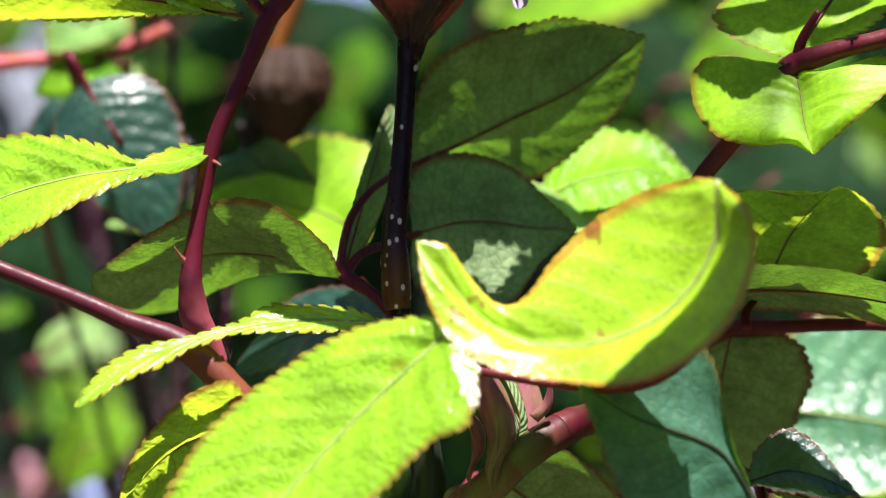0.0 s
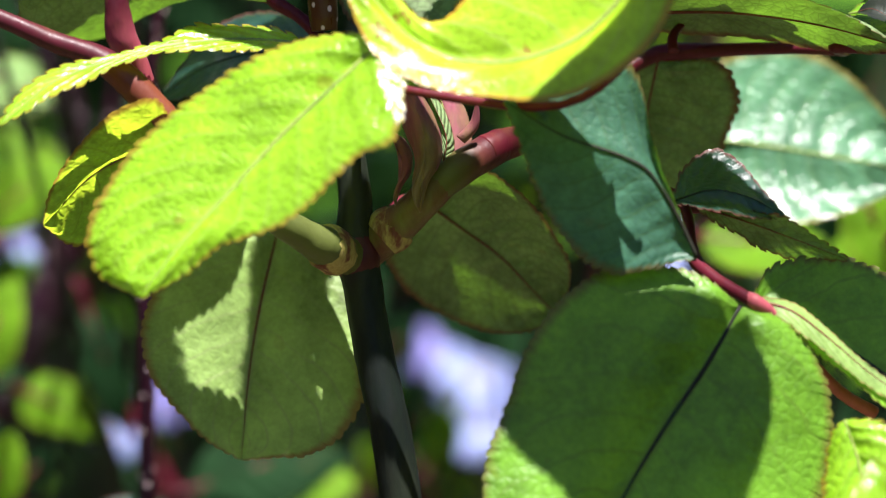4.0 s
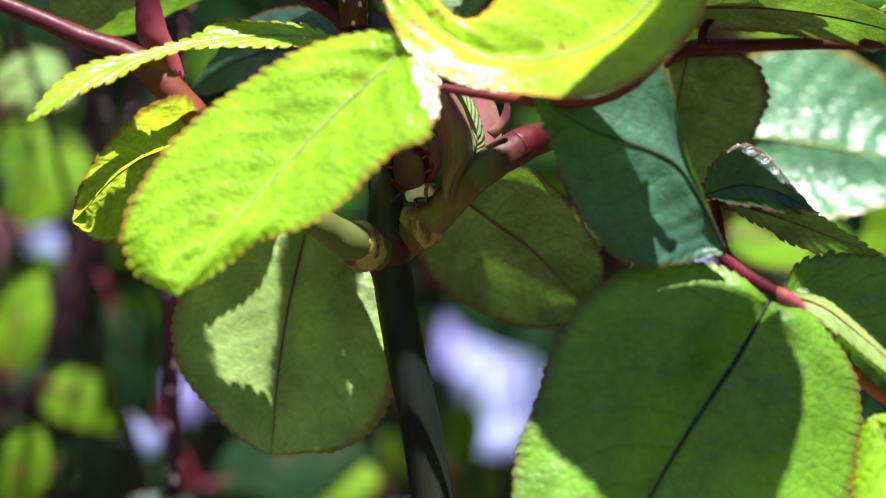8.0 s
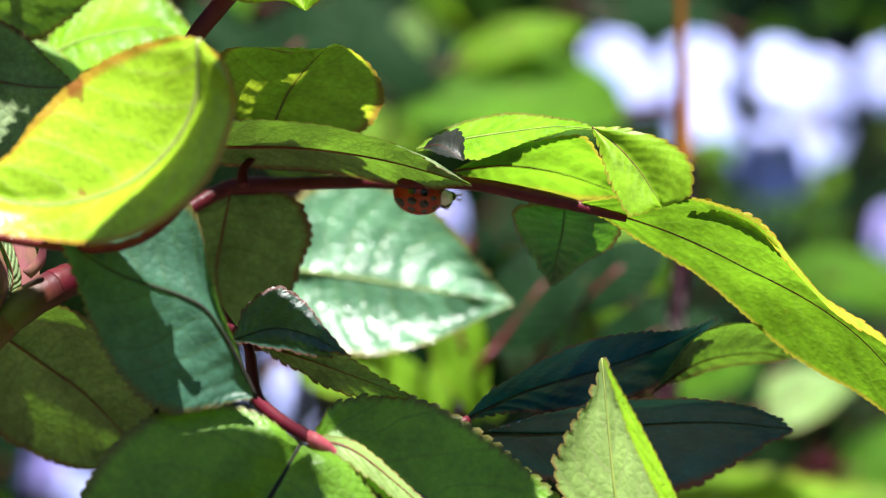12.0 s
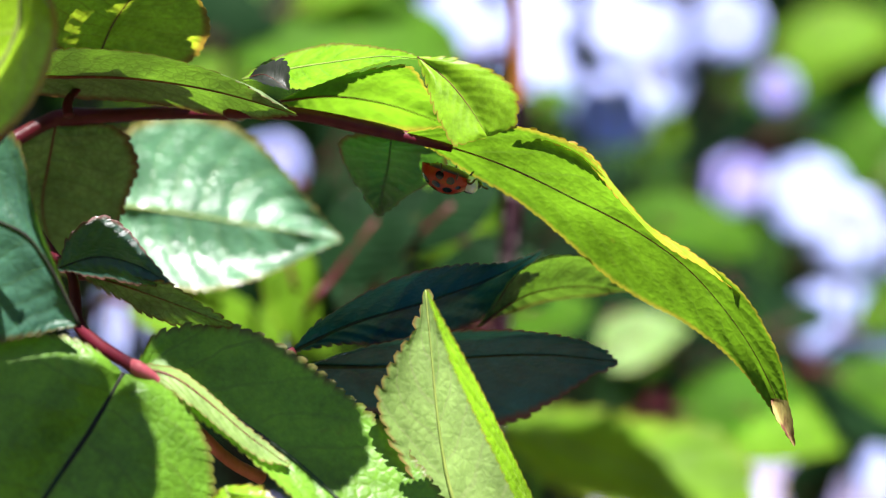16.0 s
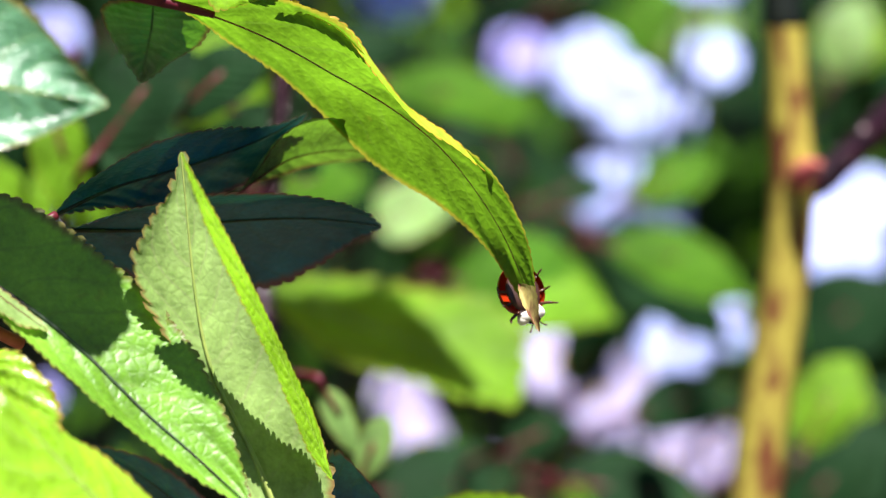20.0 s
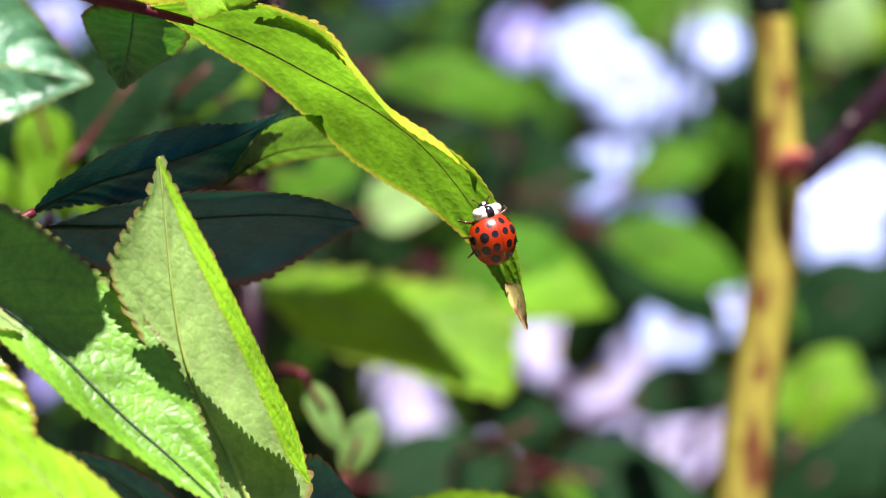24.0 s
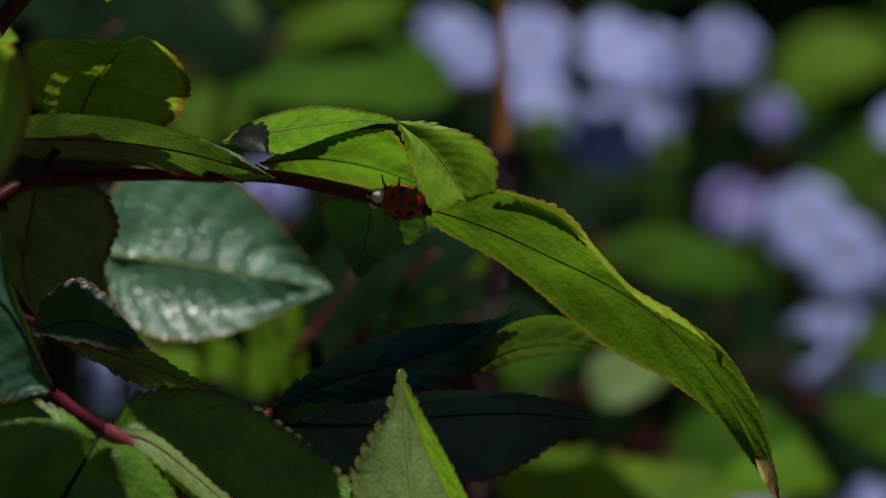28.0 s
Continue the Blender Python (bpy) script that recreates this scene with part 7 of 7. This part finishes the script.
far_leaf(DEEP, (30.9, 579.1, -17.9), 9.1, -19, 0.5, 25)
far_leaf(DEEP, (47, 640, -11.6), 28.1, 30, 0.62, 25)
far_leaf(DEEP, (30.2, 676, -25.1), 18.0, -28, 0.37, 25)
far_leaf(DEEP, (25, 520, -2.4), 22.8, -60, 0.62, 25)
far_leaf(DEEP, (33.8, 545.2, -7.2), 16.4, -108, 0.55, 25)
far_leaf(PALE, (31.5, 640, 37.6), 13.6, 80, 0.62, 25)
far_leaf(PALE, (23.3, 710.7, 38.3), 7.5, 59, 0.39, 25)
far_leaf(DEEP, (45, 700, 32.7), 33.5, 0, 0.62, 25)
far_leaf(DEEP, (56.1, 766.8, 34.5), 16.1, -22, 0.55, 25)
far_leaf(BRIGHT, (61.3, 600, -0.1), 20.7, 40, 0.62, 25)
far_leaf(BRIGHT, (51.7, 641.7, -3), 12.8, 110, 0.54, 25)
far_leaf(BRIGHT, (28.4, 540, -13.1), 16.5, -50, 0.62, 25)
far_leaf(BRIGHT, (20.4, 598.7, -13.9), 8.5, -4, 0.52, 25)
far_leaf(FAR_GREEN, (50.2, 640, 27.9), 40.0, 178, 0.5, 35)
far_leaf(DEEP, (82.9, 684.1, 47.8), 20.7, 156, 0.54, 35)
far_leaf(BRIGHT, (51.2, 640, 38.6), 23.8, 20, 0.3, 25)
far_leaf(DEEP, (72.2, 678.4, 45), 16.4, -14, 0.45, 25)
far_leaf(BRIGHT, (67.7, 620, -3.9), 15.6, 80, 0.62, 25)
far_leaf(BRIGHT, (64, 660.8, -14.8), 9.6, 132, 0.45, 25)
far_leaf(BRIGHT, (34.2, 500, -12.2), 14.6, -75, 0.62, 25)
far_leaf(DEEP, (31.6, 760, 46.8), 30.3, 0, 0.62, 25)
far_leaf(DEEP, (13.1, 849.2, 75.5), 22.3, 67, 0.5, 25)
far_leaf(DEEP, (58.1, 760, 5.5), 30.3, 60, 0.62, 25)
far_leaf(FAR_GREEN, (85.7, 811.9, -7.4), 19.3, 56, 0.5, 25)
far_leaf(FAR_GREEN, (192.1, 900, 18.8), 31.1, 60, 0.5, 25)
far_leaf(FAR_GREEN, (179.7, 944.9, 33.6), 22.5, 6, 0.55, 25)
far_leaf(BRIGHT, (185.1, 900, 43.6), 31.1, 20, 0.62, 25)
far_leaf(FAR_GREEN, (171, 985.6, 61.9), 15.9, 91, 0.37, 25)
far_leaf(PALE, (184.5, 800, 11.4), 17.0, 30, 0.62, 25)
far_leaf(FAR_GREEN, (178.3, 839.1, -2.1), 12.0, 62, 0.53, 25)
far_leaf(FAR_GREEN, (103.3, 620, -3.4), 24.7, -12, 0.3, 25)
far_leaf(DEEP, (134.5, 677, -19.8), 15.2, 19, 0.53, 25)
far_leaf(DEEP, (118.8, 800, -22.8), 31.9, 20, 0.62, 25)
far_leaf(DEEP, (130.2, 883.5, -5.3), 18.9, -49, 0.39, 25)
far_leaf(PALE, (98.5, 620, -21.3), 16.5, 20, 0.62, 25)
far_leaf(FAR_GREEN, (103.4, 651.2, -23.3), 9.4, -32, 0.37, 25)
far_leaf(FAR_GREEN, (113.3, 600, -33.7), 26.3, -5, 0.65, 25)
far_leaf(FAR_GREEN, (107, 630.2, -43), 17.9, -71, 0.38, 25)
far_leaf(FAR_GREEN, (82.3, 620, -17.5), 15.6, 20, 0.62, 25)
far_leaf(FAR_GREEN, (78.9, 662, -19.9), 10.3, -30, 0.56, 25)
far_leaf(DEEP, (62.7, 700, 0.9), 27.9, 60, 0.62, 25)
far_leaf(DEEP, (57.5, 751.1, 16.8), 14.2, 55, 0.58, 25)
far_leaf(BRIGHT, (38.9, 560, -15.2), 14.1, -60, 0.6, 25)
far_leaf(FAR_GREEN, (36.3, 621.4, -20.2), 8.8, -134, 0.51, 25)
far_leaf(DEEP, (157.2, 900, -25.3), 39.5, -30, 0.62, 25)
far_leaf(FAR_GREEN, (175, 971.2, -47.7), 26.7, -33, 0.56, 25)
far_leaf(DEEP, (182.7, 1000, 12), 39.9, 10, 0.62, 25)
far_leaf(DEEP, (233.5, 1108.3, -14.3), 25.6, 41, 0.5, 25)
far_leaf(BRIGHT, (114.8, 600, -34.7), 26.3, -10, 0.7, 25)
far_leaf(BRIGHT, (105, 643.1, -16), 18.1, 23, 0.36, 25)
far_leaf(DEEP, (109, 560, -54.3), 11.2, 20, 0.6, 25)
far_leaf(DEEP, (108.7, 578.9, -57.9), 6.1, 21, 0.57, 25)
far_leaf(DEEP, (144.4, 620, -54.6), 21.4, 10, 0.5, 25)
far_leaf(DEEP, (132.4, 649.4, -46.8), 15.5, 72, 0.59, 25)
far_leaf(FAR_GREEN, (146.5, 640, -31.9), 25.5, -15, 0.5, 25)
far_leaf(FAR_GREEN, (152.8, 675.8, -17.9), 18.0, 24, 0.55, 25)
far_leaf(DEEP, (147.5, 660, -35.8), 31.6, -35, 0.5, 25)
far_leaf(FAR_GREEN, (178.3, 699.8, -45), 15.9, -36, 0.37, 25)
far_leaf(DEEP, (158, 900, -17.7), 39.5, -20, 0.62, 25)
far_leaf(FAR_GREEN, (168.4, 936.7, -3.8), 25.8, -48, 0.4, 25)
far_leaf(PALE, (67.6, 470, -44), 8.7, -60, 0.5, 25)
far_leaf(PALE, (73.2, 480, -48.6), 10.2, 70, 0.5, 25)
far_leaf(BRIGHT, (175.8, 660, -58.6), 22.8, 10, 0.5, 25)
far_leaf(FAR_GREEN, (186.2, 735.9, -81.6), 16.4, -4, 0.54, 25)
far_leaf(DEEP, (192.2, 700, -44.4), 30.7, 30, 0.62, 25)
far_leaf(DEEP, (181.6, 716.1, -45.8), 16.2, -4, 0.58, 25)
far_leaf(DEEP, (176, 640, -67), 30.6, 10, 0.62, 25)
far_leaf(DEEP, (201.7, 712.7, -63.6), 20.7, 29, 0.53, 25)
far_leaf(DEEP, (102.7, 600, -66.9), 28.7, 0, 0.62, 25)
far_leaf(FAR_GREEN, (118.6, 642, -90.8), 14.0, -25, 0.46, 25)
far_leaf(DEEP, (128.9, 600, -67.3), 23.9, 0, 0.62, 25)
far_leaf(DEEP, (124.3, 662.6, -62.5), 11.6, 75, 0.42, 25)
far_leaf(FAR_GREEN, (109.6, 640, -2.4), 25.5, -10, 0.35, 25)
far_leaf(DEEP, (140.9, 707, 17.2), 12.9, 24, 0.36, 25)
far_leaf(FAR_GREEN, (197.3, 900, -12.2), 31.1, -10, 0.3, 25)
far_leaf(DEEP, (222.9, 971.4, 0.1), 19.7, 27, 0.54, 25)
far_leaf(PALE, (191.9, 700, 9.9), 18.6, 70, 0.62, 25)
far_leaf(FAR_GREEN, (227.9, 766.9, 22.6), 8.7, -1, 0.39, 25)
far_leaf(DEEP, (212.8, 900, 14.1), 39.5, 20, 0.62, 25)
far_leaf(DEEP, (249.3, 1000.9, 33.3), 25.4, 19, 0.56, 25)
far_leaf(FAR_GREEN, (78.7, 600, -16.2), 15.9, 10, 0.62, 25)
far_leaf(DEEP, (79.8, 641.8, -19.8), 8.7, -1, 0.45, 25)
far_leaf(FAR_GREEN, (79.9, 700, 3.2), 24.2, 60, 0.62, 25)
far_leaf(FAR_GREEN, (94.1, 724.7, 22), 12.5, 18, 0.49, 25)
far_leaf(DEEP, (63.3, 520, -67.9), 20.7, 20, 0.62, 25)
far_leaf(DEEP, (83.7, 550.4, -78.1), 12.6, -42, 0.41, 25)
far_leaf(DEEP, (126.6, 560, -64.1), 19.3, -10, 0.62, 25)
far_leaf(FAR_GREEN, (117.2, 572.4, -66.3), 9.4, -42, 0.52, 25)
far_leaf(BRIGHT, (163.7, 600, -52.7), 19.1, 60, 0.62, 25)
far_leaf(FAR_GREEN, (183.7, 614.5, -53.9), 10.4, 95, 0.45, 25)
far_leaf(DEEP, (168.6, 620, -68.7), 24.7, 40, 0.5, 25)
far_leaf(DEEP, (201.8, 654.1, -77.6), 11.3, 71, 0.46, 25)
far_leaf(DEEP, (12.8, 520, 30.4), 20.7, 30, 0.6, 25)
far_leaf(DEEP, (1.1, 561.5, 38.4), 9.7, -37, 0.39, 25)
far_leaf(DEEP, (25, 640, 38.4), 28.1, -20, 0.6, 25)
far_leaf(DEEP, (8.4, 691.2, 35.5), 17.5, 15, 0.36, 25)
far_leaf(DEEP, (7.6, 560, 2.1), 24.6, 60, 0.6, 25)
far_leaf(DEEP, (-5.7, 606, -1.6), 12.1, 76, 0.41, 25)
far_leaf(DEEP, (-1.1, 600, 33.9), 26.3, 10, 0.6, 25)
far_leaf(FAR_GREEN, (-0.3, 655.8, 42.5), 18.9, 63, 0.51, 25)
far_leaf(BRIGHT, (-88, 560, -7.2), 16.4, 40, 0.62, 25)
far_leaf(FAR_GREEN, (-101.7, 601.3, -2.8), 10.0, 18, 0.57, 25)
far_leaf(BRIGHT, (-89.3, 540, -25.9), 16.5, 70, 0.62, 25)
far_leaf(DEEP, (-91.7, 554.8, -35.4), 10.4, 21, 0.39, 25)
far_leaf(BRIGHT, (-48, 560, -51.3), 19.3, 10, 0.62, 25)
far_leaf(DEEP, (-48.4, 617.1, -40.9), 13.6, -57, 0.59, 25)
far_leaf(BRIGHT, (-10, 580, -48.5), 11.6, 60, 0.62, 25)
far_leaf(DEEP, (-9.1, 594.9, -45.2), 6.8, 118, 0.4, 25)
# Shade-coloured leaves put in to darken the gaps behind the rose.
far_leaf(DEEP, (45, 500, -2.7), 19.9, 50, 0.6, 25)
far_leaf(DEEP, (63, 520, -9.7), 18.0, 20, 0.6, 25)
far_leaf(FAR_GREEN, (65.3, 533.6, -17.4), 8.9, 87, 0.36, 25)
far_leaf(DEEP, (34.6, 505, -9.5), 17.4, -50, 0.5, 25)
far_leaf(DEEP, (94.7, 700, 4.1), 30.7, 30, 0.5, 25)
far_leaf(FAR_GREEN, (72.2, 719.6, 7.7), 17.6, 96, 0.42, 25)
far_leaf(DEEP, (96.8, 640, -18), 25.5, 40, 0.5, 25)
far_leaf(DEEP, (122.7, 711.6, -5.8), 18.3, 119, 0.35, 25)
far_leaf(DEEP, (55.3, 500, -0.5), 15.9, 40, 0.6, 25)
far_leaf(DEEP, (65.5, 530, -8.6), 15.5, -30, 0.6, 25)
far_leaf(FAR_GREEN, (67.4, 544, -9.3), 9.3, -55, 0.39, 25)
far_flower((85.8, 780, 38.7), 13.7, 0)
far_flower((81.3, 790, 43.4), 12.5, 0)
far_flower((98.3, 780, 40.6), 16.4, 0)
far_flower((98.3, 770, 28.3), 13.5, 0)
far_flower((113.5, 760, 38.4), 17.3, 0)
far_flower((112.5, 770, 21.3), 17.5, 0)
far_flower((122.2, 780, 28.8), 16.4, 0)
far_flower((123.4, 780, 37.1), 15.0, 0)
far_flower((137.4, 770, 39.1), 14.8, 0)
far_flower((144.9, 755, 25.6), 8.8, 1)
far_flower((142.5, 790, 7.0), 13.1, 1)
far_flower((157.8, 790, 4.0), 18.0, 0)
far_flower((156.6, 740, -3.3), 16.8, 0)
far_flower((176.2, 790, -6.9), 13.8, 0)
far_flower((169.2, 740, 22.8), 11.7, 0)
far_flower((175.0, 740, 21.7), 10.4, 0)
far_flower((154.7, 760, -22.1), 14.6, 0)
far_flower((166.3, 790, -20.6), 13.8, 0)
far_flower((173.7, 790, -27.9), 11.1, 0)
far_flower((201.2, 740, -32.1), 18.1, 0)
far_flower((208.9, 745, -23.1), 13.0, 0)
far_flower((204.9, 780, -22.9), 10.9, 0)
far_flower((182.6, 780, 6.0), 12.3, 0)
far_flower((142.0, 740, -55.6), 16.0, 3)
far_flower((154.8, 760, -64.2), 16.4, 3)
far_flower((168.8, 790, -62.0), 13.1, 3)
far_flower((166.2, 740, -52.5), 14.3, 0)
far_flower((187.4, 790, -51.1), 12.5, 0)
far_flower((134.3, 750, -52.8), 10.0, 3)
far_flower((116.1, 780, -66.6), 14.2, 3)
far_flower((115.8, 750, -71.1), 11.2, 3)
far_flower((162.1, 780, -79.2), 15.5, 3)
far_flower((172.3, 770, -79.6), 15.3, 3)
far_flower((178.7, 760, -76.3), 12.6, 3)
far_flower((131.2, 760, -80.4), 11.4, 3)
far_flower((38.0, 780, -23.4), 12.3, 0)
far_flower((42.5, 770, 10.4), 7.7, 1)
far_flower((40.5, 790, -65.4), 7.9, 1)
far_flower((-26.6, 800, -48.7), 18.1, 0)
far_flower((-25.4, 800, -58.4), 15.7, 0)
far_flower((-40, 800, -42.7), 10.9, 1)
far_flower((-103.8, 800, -60.4), 10.9, 0)
far_flower((-93.4, 800, -53.7), 9.7, 1)
far_flower((-122.5, 800, -11.2), 9.7, 0)
far_flower((19.2, 800, -36.6), 7.2, 0)
far_flower((-119.8, 700, -17), 9.5, 2)
far_flower((-44.5, 760, -80.1), 12.6, 1)
far_flower((-117.2, 760, -20.8), 6.9, 0)
far_flower((-138, 850, 115.9), 20.5, 0)
far_flower((-144.6, 850, 122.5), 12.8, 1)
far_flower((-89.7, 850, 112.9), 20.5, 1)
far_flower((-79.3, 850, 115.5), 16.7, 1)
far_flower((-96.2, 850, 116.9), 15.4, 1)
far_flower((-17.1, 850, 117.6), 11.5, 0)
far_flower((-72.7, 850, 93.3), 15.4, 0)
far_flower((11.1, 800, -23.2), 15.7, 0)
far_flower((37.7, 800, -23.3), 14.5, 0)
far_flower((11.1, 800, -30.5), 9.7, 0)
far_flower((43.1, 800, 11.3), 12.1, 0)
far_flower((43.1, 780, -23.2), 13.0, 0)
far_flower((45.1, 800, 9.9), 9.7, 0)
far_flower((39.1, 780, -19.4), 13.0, 0)
far_flower((38, 700, -58.1), 7.4, 1)


# ---- what moves ----
def drift(ob, rows):
    """A breath of wind: seconds, millimetres to the right and up."""
    home = ob.location.copy()
    walk(ob, [(t, pose(home.x + dx / 1000, home.y, home.z + dz / 1000)) for t, dx, dz in rows])


def nod(ob, rows):
    """A branch dips about its foot: seconds, degrees."""
    home = ob.location.copy()
    walk(ob, [(t, pose(*home, 0, a, 0)) for t, a in rows])


def droop(ob, hinge, rows):
    """A leaflet hinges at its own foot, a plan point: seconds, degrees."""
    foot = P(hinge) - ob.parent.location
    walk(ob, [(t, Matrix.Translation(foot) @ pose(0, 0, 0, 0, a, 0) @ Matrix.Translation(-foot)) for t, a in rows])


def motions():
    walk(ladybird, [(t, crawl(*place, head, back)) for t, place, head, back in BUG_PATH])
    for leg, y, x in bug_legs:
        home = leg.location.copy()
        lag = (0.0 if (x > 1) == (y > 0) else 0.5) + (0.5 if abs(x - 0.3) < 0.1 else 0.0)
        rows = []
        for k in range(141):
            t = k * 0.2
            a = math.sin(2 * math.pi * (t * 1.25 + lag))
            rows.append((t, pose(*home, 6 * y * math.cos(2 * math.pi * (t * 1.25 + lag)), 0, 14 * a)))
        walk(leg, rows)
    drift(middle, [(0, 0.21, -0.08), (6.5, 0.21, -0.08), (7, 0.12, -0.16), (7.5, 0.19, -0.22), (8, 0.00, 0.00), (8.5, 0.02, -0.01), (9, 0.39, -0.16), (9.5, 0.31, -0.19), (10, 0.36, -0.16), (10.5, 0.16, -0.01), (11, 0.06, -0.13), (11.5, -0.09, -0.29), (12, -0.14, -0.32), (12.5, -0.12, -0.26), (14.5, -0.20, -0.31), (15, -0.52, -0.42), (15.5, -0.47, -0.38), (16, -0.23, -0.22), (16.5, -0.28, -0.18), (17, -0.31, -0.19), (17.5, -0.32, -0.26), (18, -0.46, -0.26), (28, -0.46, -0.26)])
    drift(spike, [(0, 0.56, 0.33), (14.5, 0.56, 0.33), (15, 0.47, 0.09), (15.5, 0.47, -0.02), (16, 0.40, 0.09), (16.5, 0.43, 0.06), (17, 0.24, 0.12), (17.5, 0.29, -0.09), (18, -0.03, 0.05), (18.5, 0.15, 0.25), (19, 0.20, 0.23), (19.5, -0.02, 0.18), (20, -0.17, 0.29), (20.5, -0.53, 0.14), (21, -0.17, 0.43), (21.5, 0.00, 0.00), (23.5, -0.21, 0.02), (24, 0.02, -0.06), (24.5, -0.33, 0.10), (25, -0.26, -0.07), (25.5, 0.03, 0.04), (26, 0.22, -0.16), (26.5, 0.14, -0.35), (27, -0.24, -1.95), (27.5, -0.01, -1.64), (28, -0.02, -1.69)])
    drift(gloss, [(0, -1.27, -0.64), (14.5, -1.27, -0.64), (15, -1.43, -0.63), (15.5, -1.36, -0.71), (16, -1.37, -0.80), (16.5, -1.58, -0.68), (17, -1.24, -0.84), (17.5, -1.50, -0.78), (18, -0.60, -0.96), (18.5, -1.44, -0.53), (19, -1.28, -0.14), (19.5, -1.30, -0.50), (20, -1.19, -0.60), (20.5, -1.22, -0.11), (21, -0.67, 0.08), (23.5, -0.15, 0.65), (24, -1.04, 1.85), (24.5, -0.38, 0.78), (25, -0.88, 0.32), (25.5, 0.20, -0.06), (26, -0.20, 0.37), (26.5, 0.00, 0.00), (27, -0.65, -0.43), (27.5, 0.17, -0.13), (28, -0.40, -0.33)])
    drift(pair, [(0, 0.06, 0.18), (14.5, 0.06, 0.18), (15, -0.15, -0.02), (15.5, 0.06, 0.05), (16, 0.04, 0.05), (16.5, 0.01, 0.03), (17, 0.00, 0.00), (17.5, 0.01, -0.06), (18, 0.25, -0.04), (18.5, 0.33, 0.14), (19, 0.30, 0.34), (19.5, 0.15, 0.08), (20, 0.11, 0.19), (20.5, -0.06, -0.00), (21, 0.08, 0.12), (21.5, 0.55, 0.61), (23.5, 0.19, 0.44), (24, 0.14, 0.49), (24.5, -0.47, 0.43), (25, -0.01, 0.23), (25.5, 0.60, 0.57), (26, 0.89, 0.83), (26.5, 0.79, 0.54), (27, -0.36, -0.11), (27.5, -0.04, 0.14), (28, -0.13, 0.07)])
    drift(front, [(0, -0.31, 0.22), (2.5, -0.31, 0.22), (3, -0.37, 0.18), (3.5, -0.02, 0.43), (4, -0.26, 0.16), (4.5, -0.12, 0.35), (6.5, -0.11, 0.14), (7, -0.05, 0.39), (7.5, -0.06, 0.34), (8, 0.00, 0.00), (8.5, 0.01, 0.14), (9, -0.20, 0.41), (9.5, -0.57, 0.55), (10, -0.44, 0.36), (10.5, -0.19, 0.02), (11, -0.59, -0.34), (28, -0.59, -0.34)])
    drift(fan, [(0, 0.00, 0.00), (0.5, -0.07, 0.01), (1, 0.14, 0.02), (1.5, 0.14, -0.08), (2, 0.15, 0.03), (2.5, 0.23, -0.07), (3, 0.17, -0.03), (3.5, 0.09, -0.20), (28, 0.09, -0.20)])
    drift(sprig, [(0, 0.00, 0.00), (0.5, 0.09, 0.07), (1, 0.17, -0.02), (1.5, 0.25, -0.10), (2, 0.32, 0.05), (2.5, 0.17, 0.07), (3, 0.06, 0.04), (3.5, 0.06, 0.02), (28, 0.06, 0.02)])
    drift(shoot, [(0, 0.39, 0.05), (2.5, 0.39, 0.05), (3, 0.27, 0.01), (3.5, 0.15, -0.02), (4, 0.14, 0.09), (4.5, -0.14, -0.04), (6.5, -0.14, 0.10), (7, -0.24, 0.19), (7.5, -0.28, 0.20), (8, 0.00, 0.00), (8.5, 0.01, 0.07), (9, -0.40, 0.19), (9.5, -0.83, 0.32), (10, -0.49, 0.24), (10.5, 0.06, 0.12), (28, 0.06, 0.12)])
    drift(twig, [(0, 0.00, 0.00), (0.5, -0.07, 0.03), (1, -0.47, 0.50), (1.5, -0.38, 0.20), (2, -0.49, 0.03), (2.5, -0.19, -0.04), (3, -0.05, -0.01), (28, -0.05, -0.01)])
    drift(under_leaf2, [(0, -0.34, -0.12), (6.5, -0.34, -0.12), (7, -0.03, -0.55), (7.5, -0.02, -0.39), (8, 0.00, 0.00), (8.5, -0.09, -0.07), (9, -0.03, -0.31), (9.5, 0.12, -0.56), (10, 0.06, -0.74), (10.5, 0.21, -0.39), (11, 0.81, -0.52), (11.5, 0.74, -0.58), (12, 0.92, -0.42), (12.5, 1.32, -0.42), (28, 1.32, -0.42)])
    drift(cane2, [(0, -0.65, -0.08), (19.5, -0.65, -0.08), (20, 0.00, 0.00), (20.5, -0.45, 0.55), (21, 0.20, 0.11), (21.5, 0.11, 1.00), (23.5, -0.03, 0.30), (24, -0.42, 0.43), (24.5, 0.43, 0.55), (25, -0.18, 0.47), (25.5, -0.54, 0.40), (26, -1.13, 0.78), (28, -1.13, 0.78)])
    nod(arch, [(0, 0.19), (14.5, 0.19), (15, 0.18), (15.5, 0.01), (16, 0.11), (16.5, 0.08), (17, 0.00), (17.5, -0.03), (18, -0.13), (18.5, -0.06), (26.5, 1.10), (28, 0.42)])
    droop(long_leaf, (40.6, 403, 7), [(0, 0.01), (14.5, 0.01), (15, -0.44), (15.5, -0.35), (16, -0.18), (16.5, -0.11), (17, 0.00), (17.5, 0.11), (18, 0.65), (18.5, 1.12), (19, 0.90), (19.5, 2.20), (20, 2.75), (21.5, 0.53), (23.5, 1.59), (24, 0.64), (24.5, 0.66), (25, 0.15), (25.5, -1.07), (26, -0.99), (26.5, -0.84), (27, -0.83), (28, -1.51)])


motions()
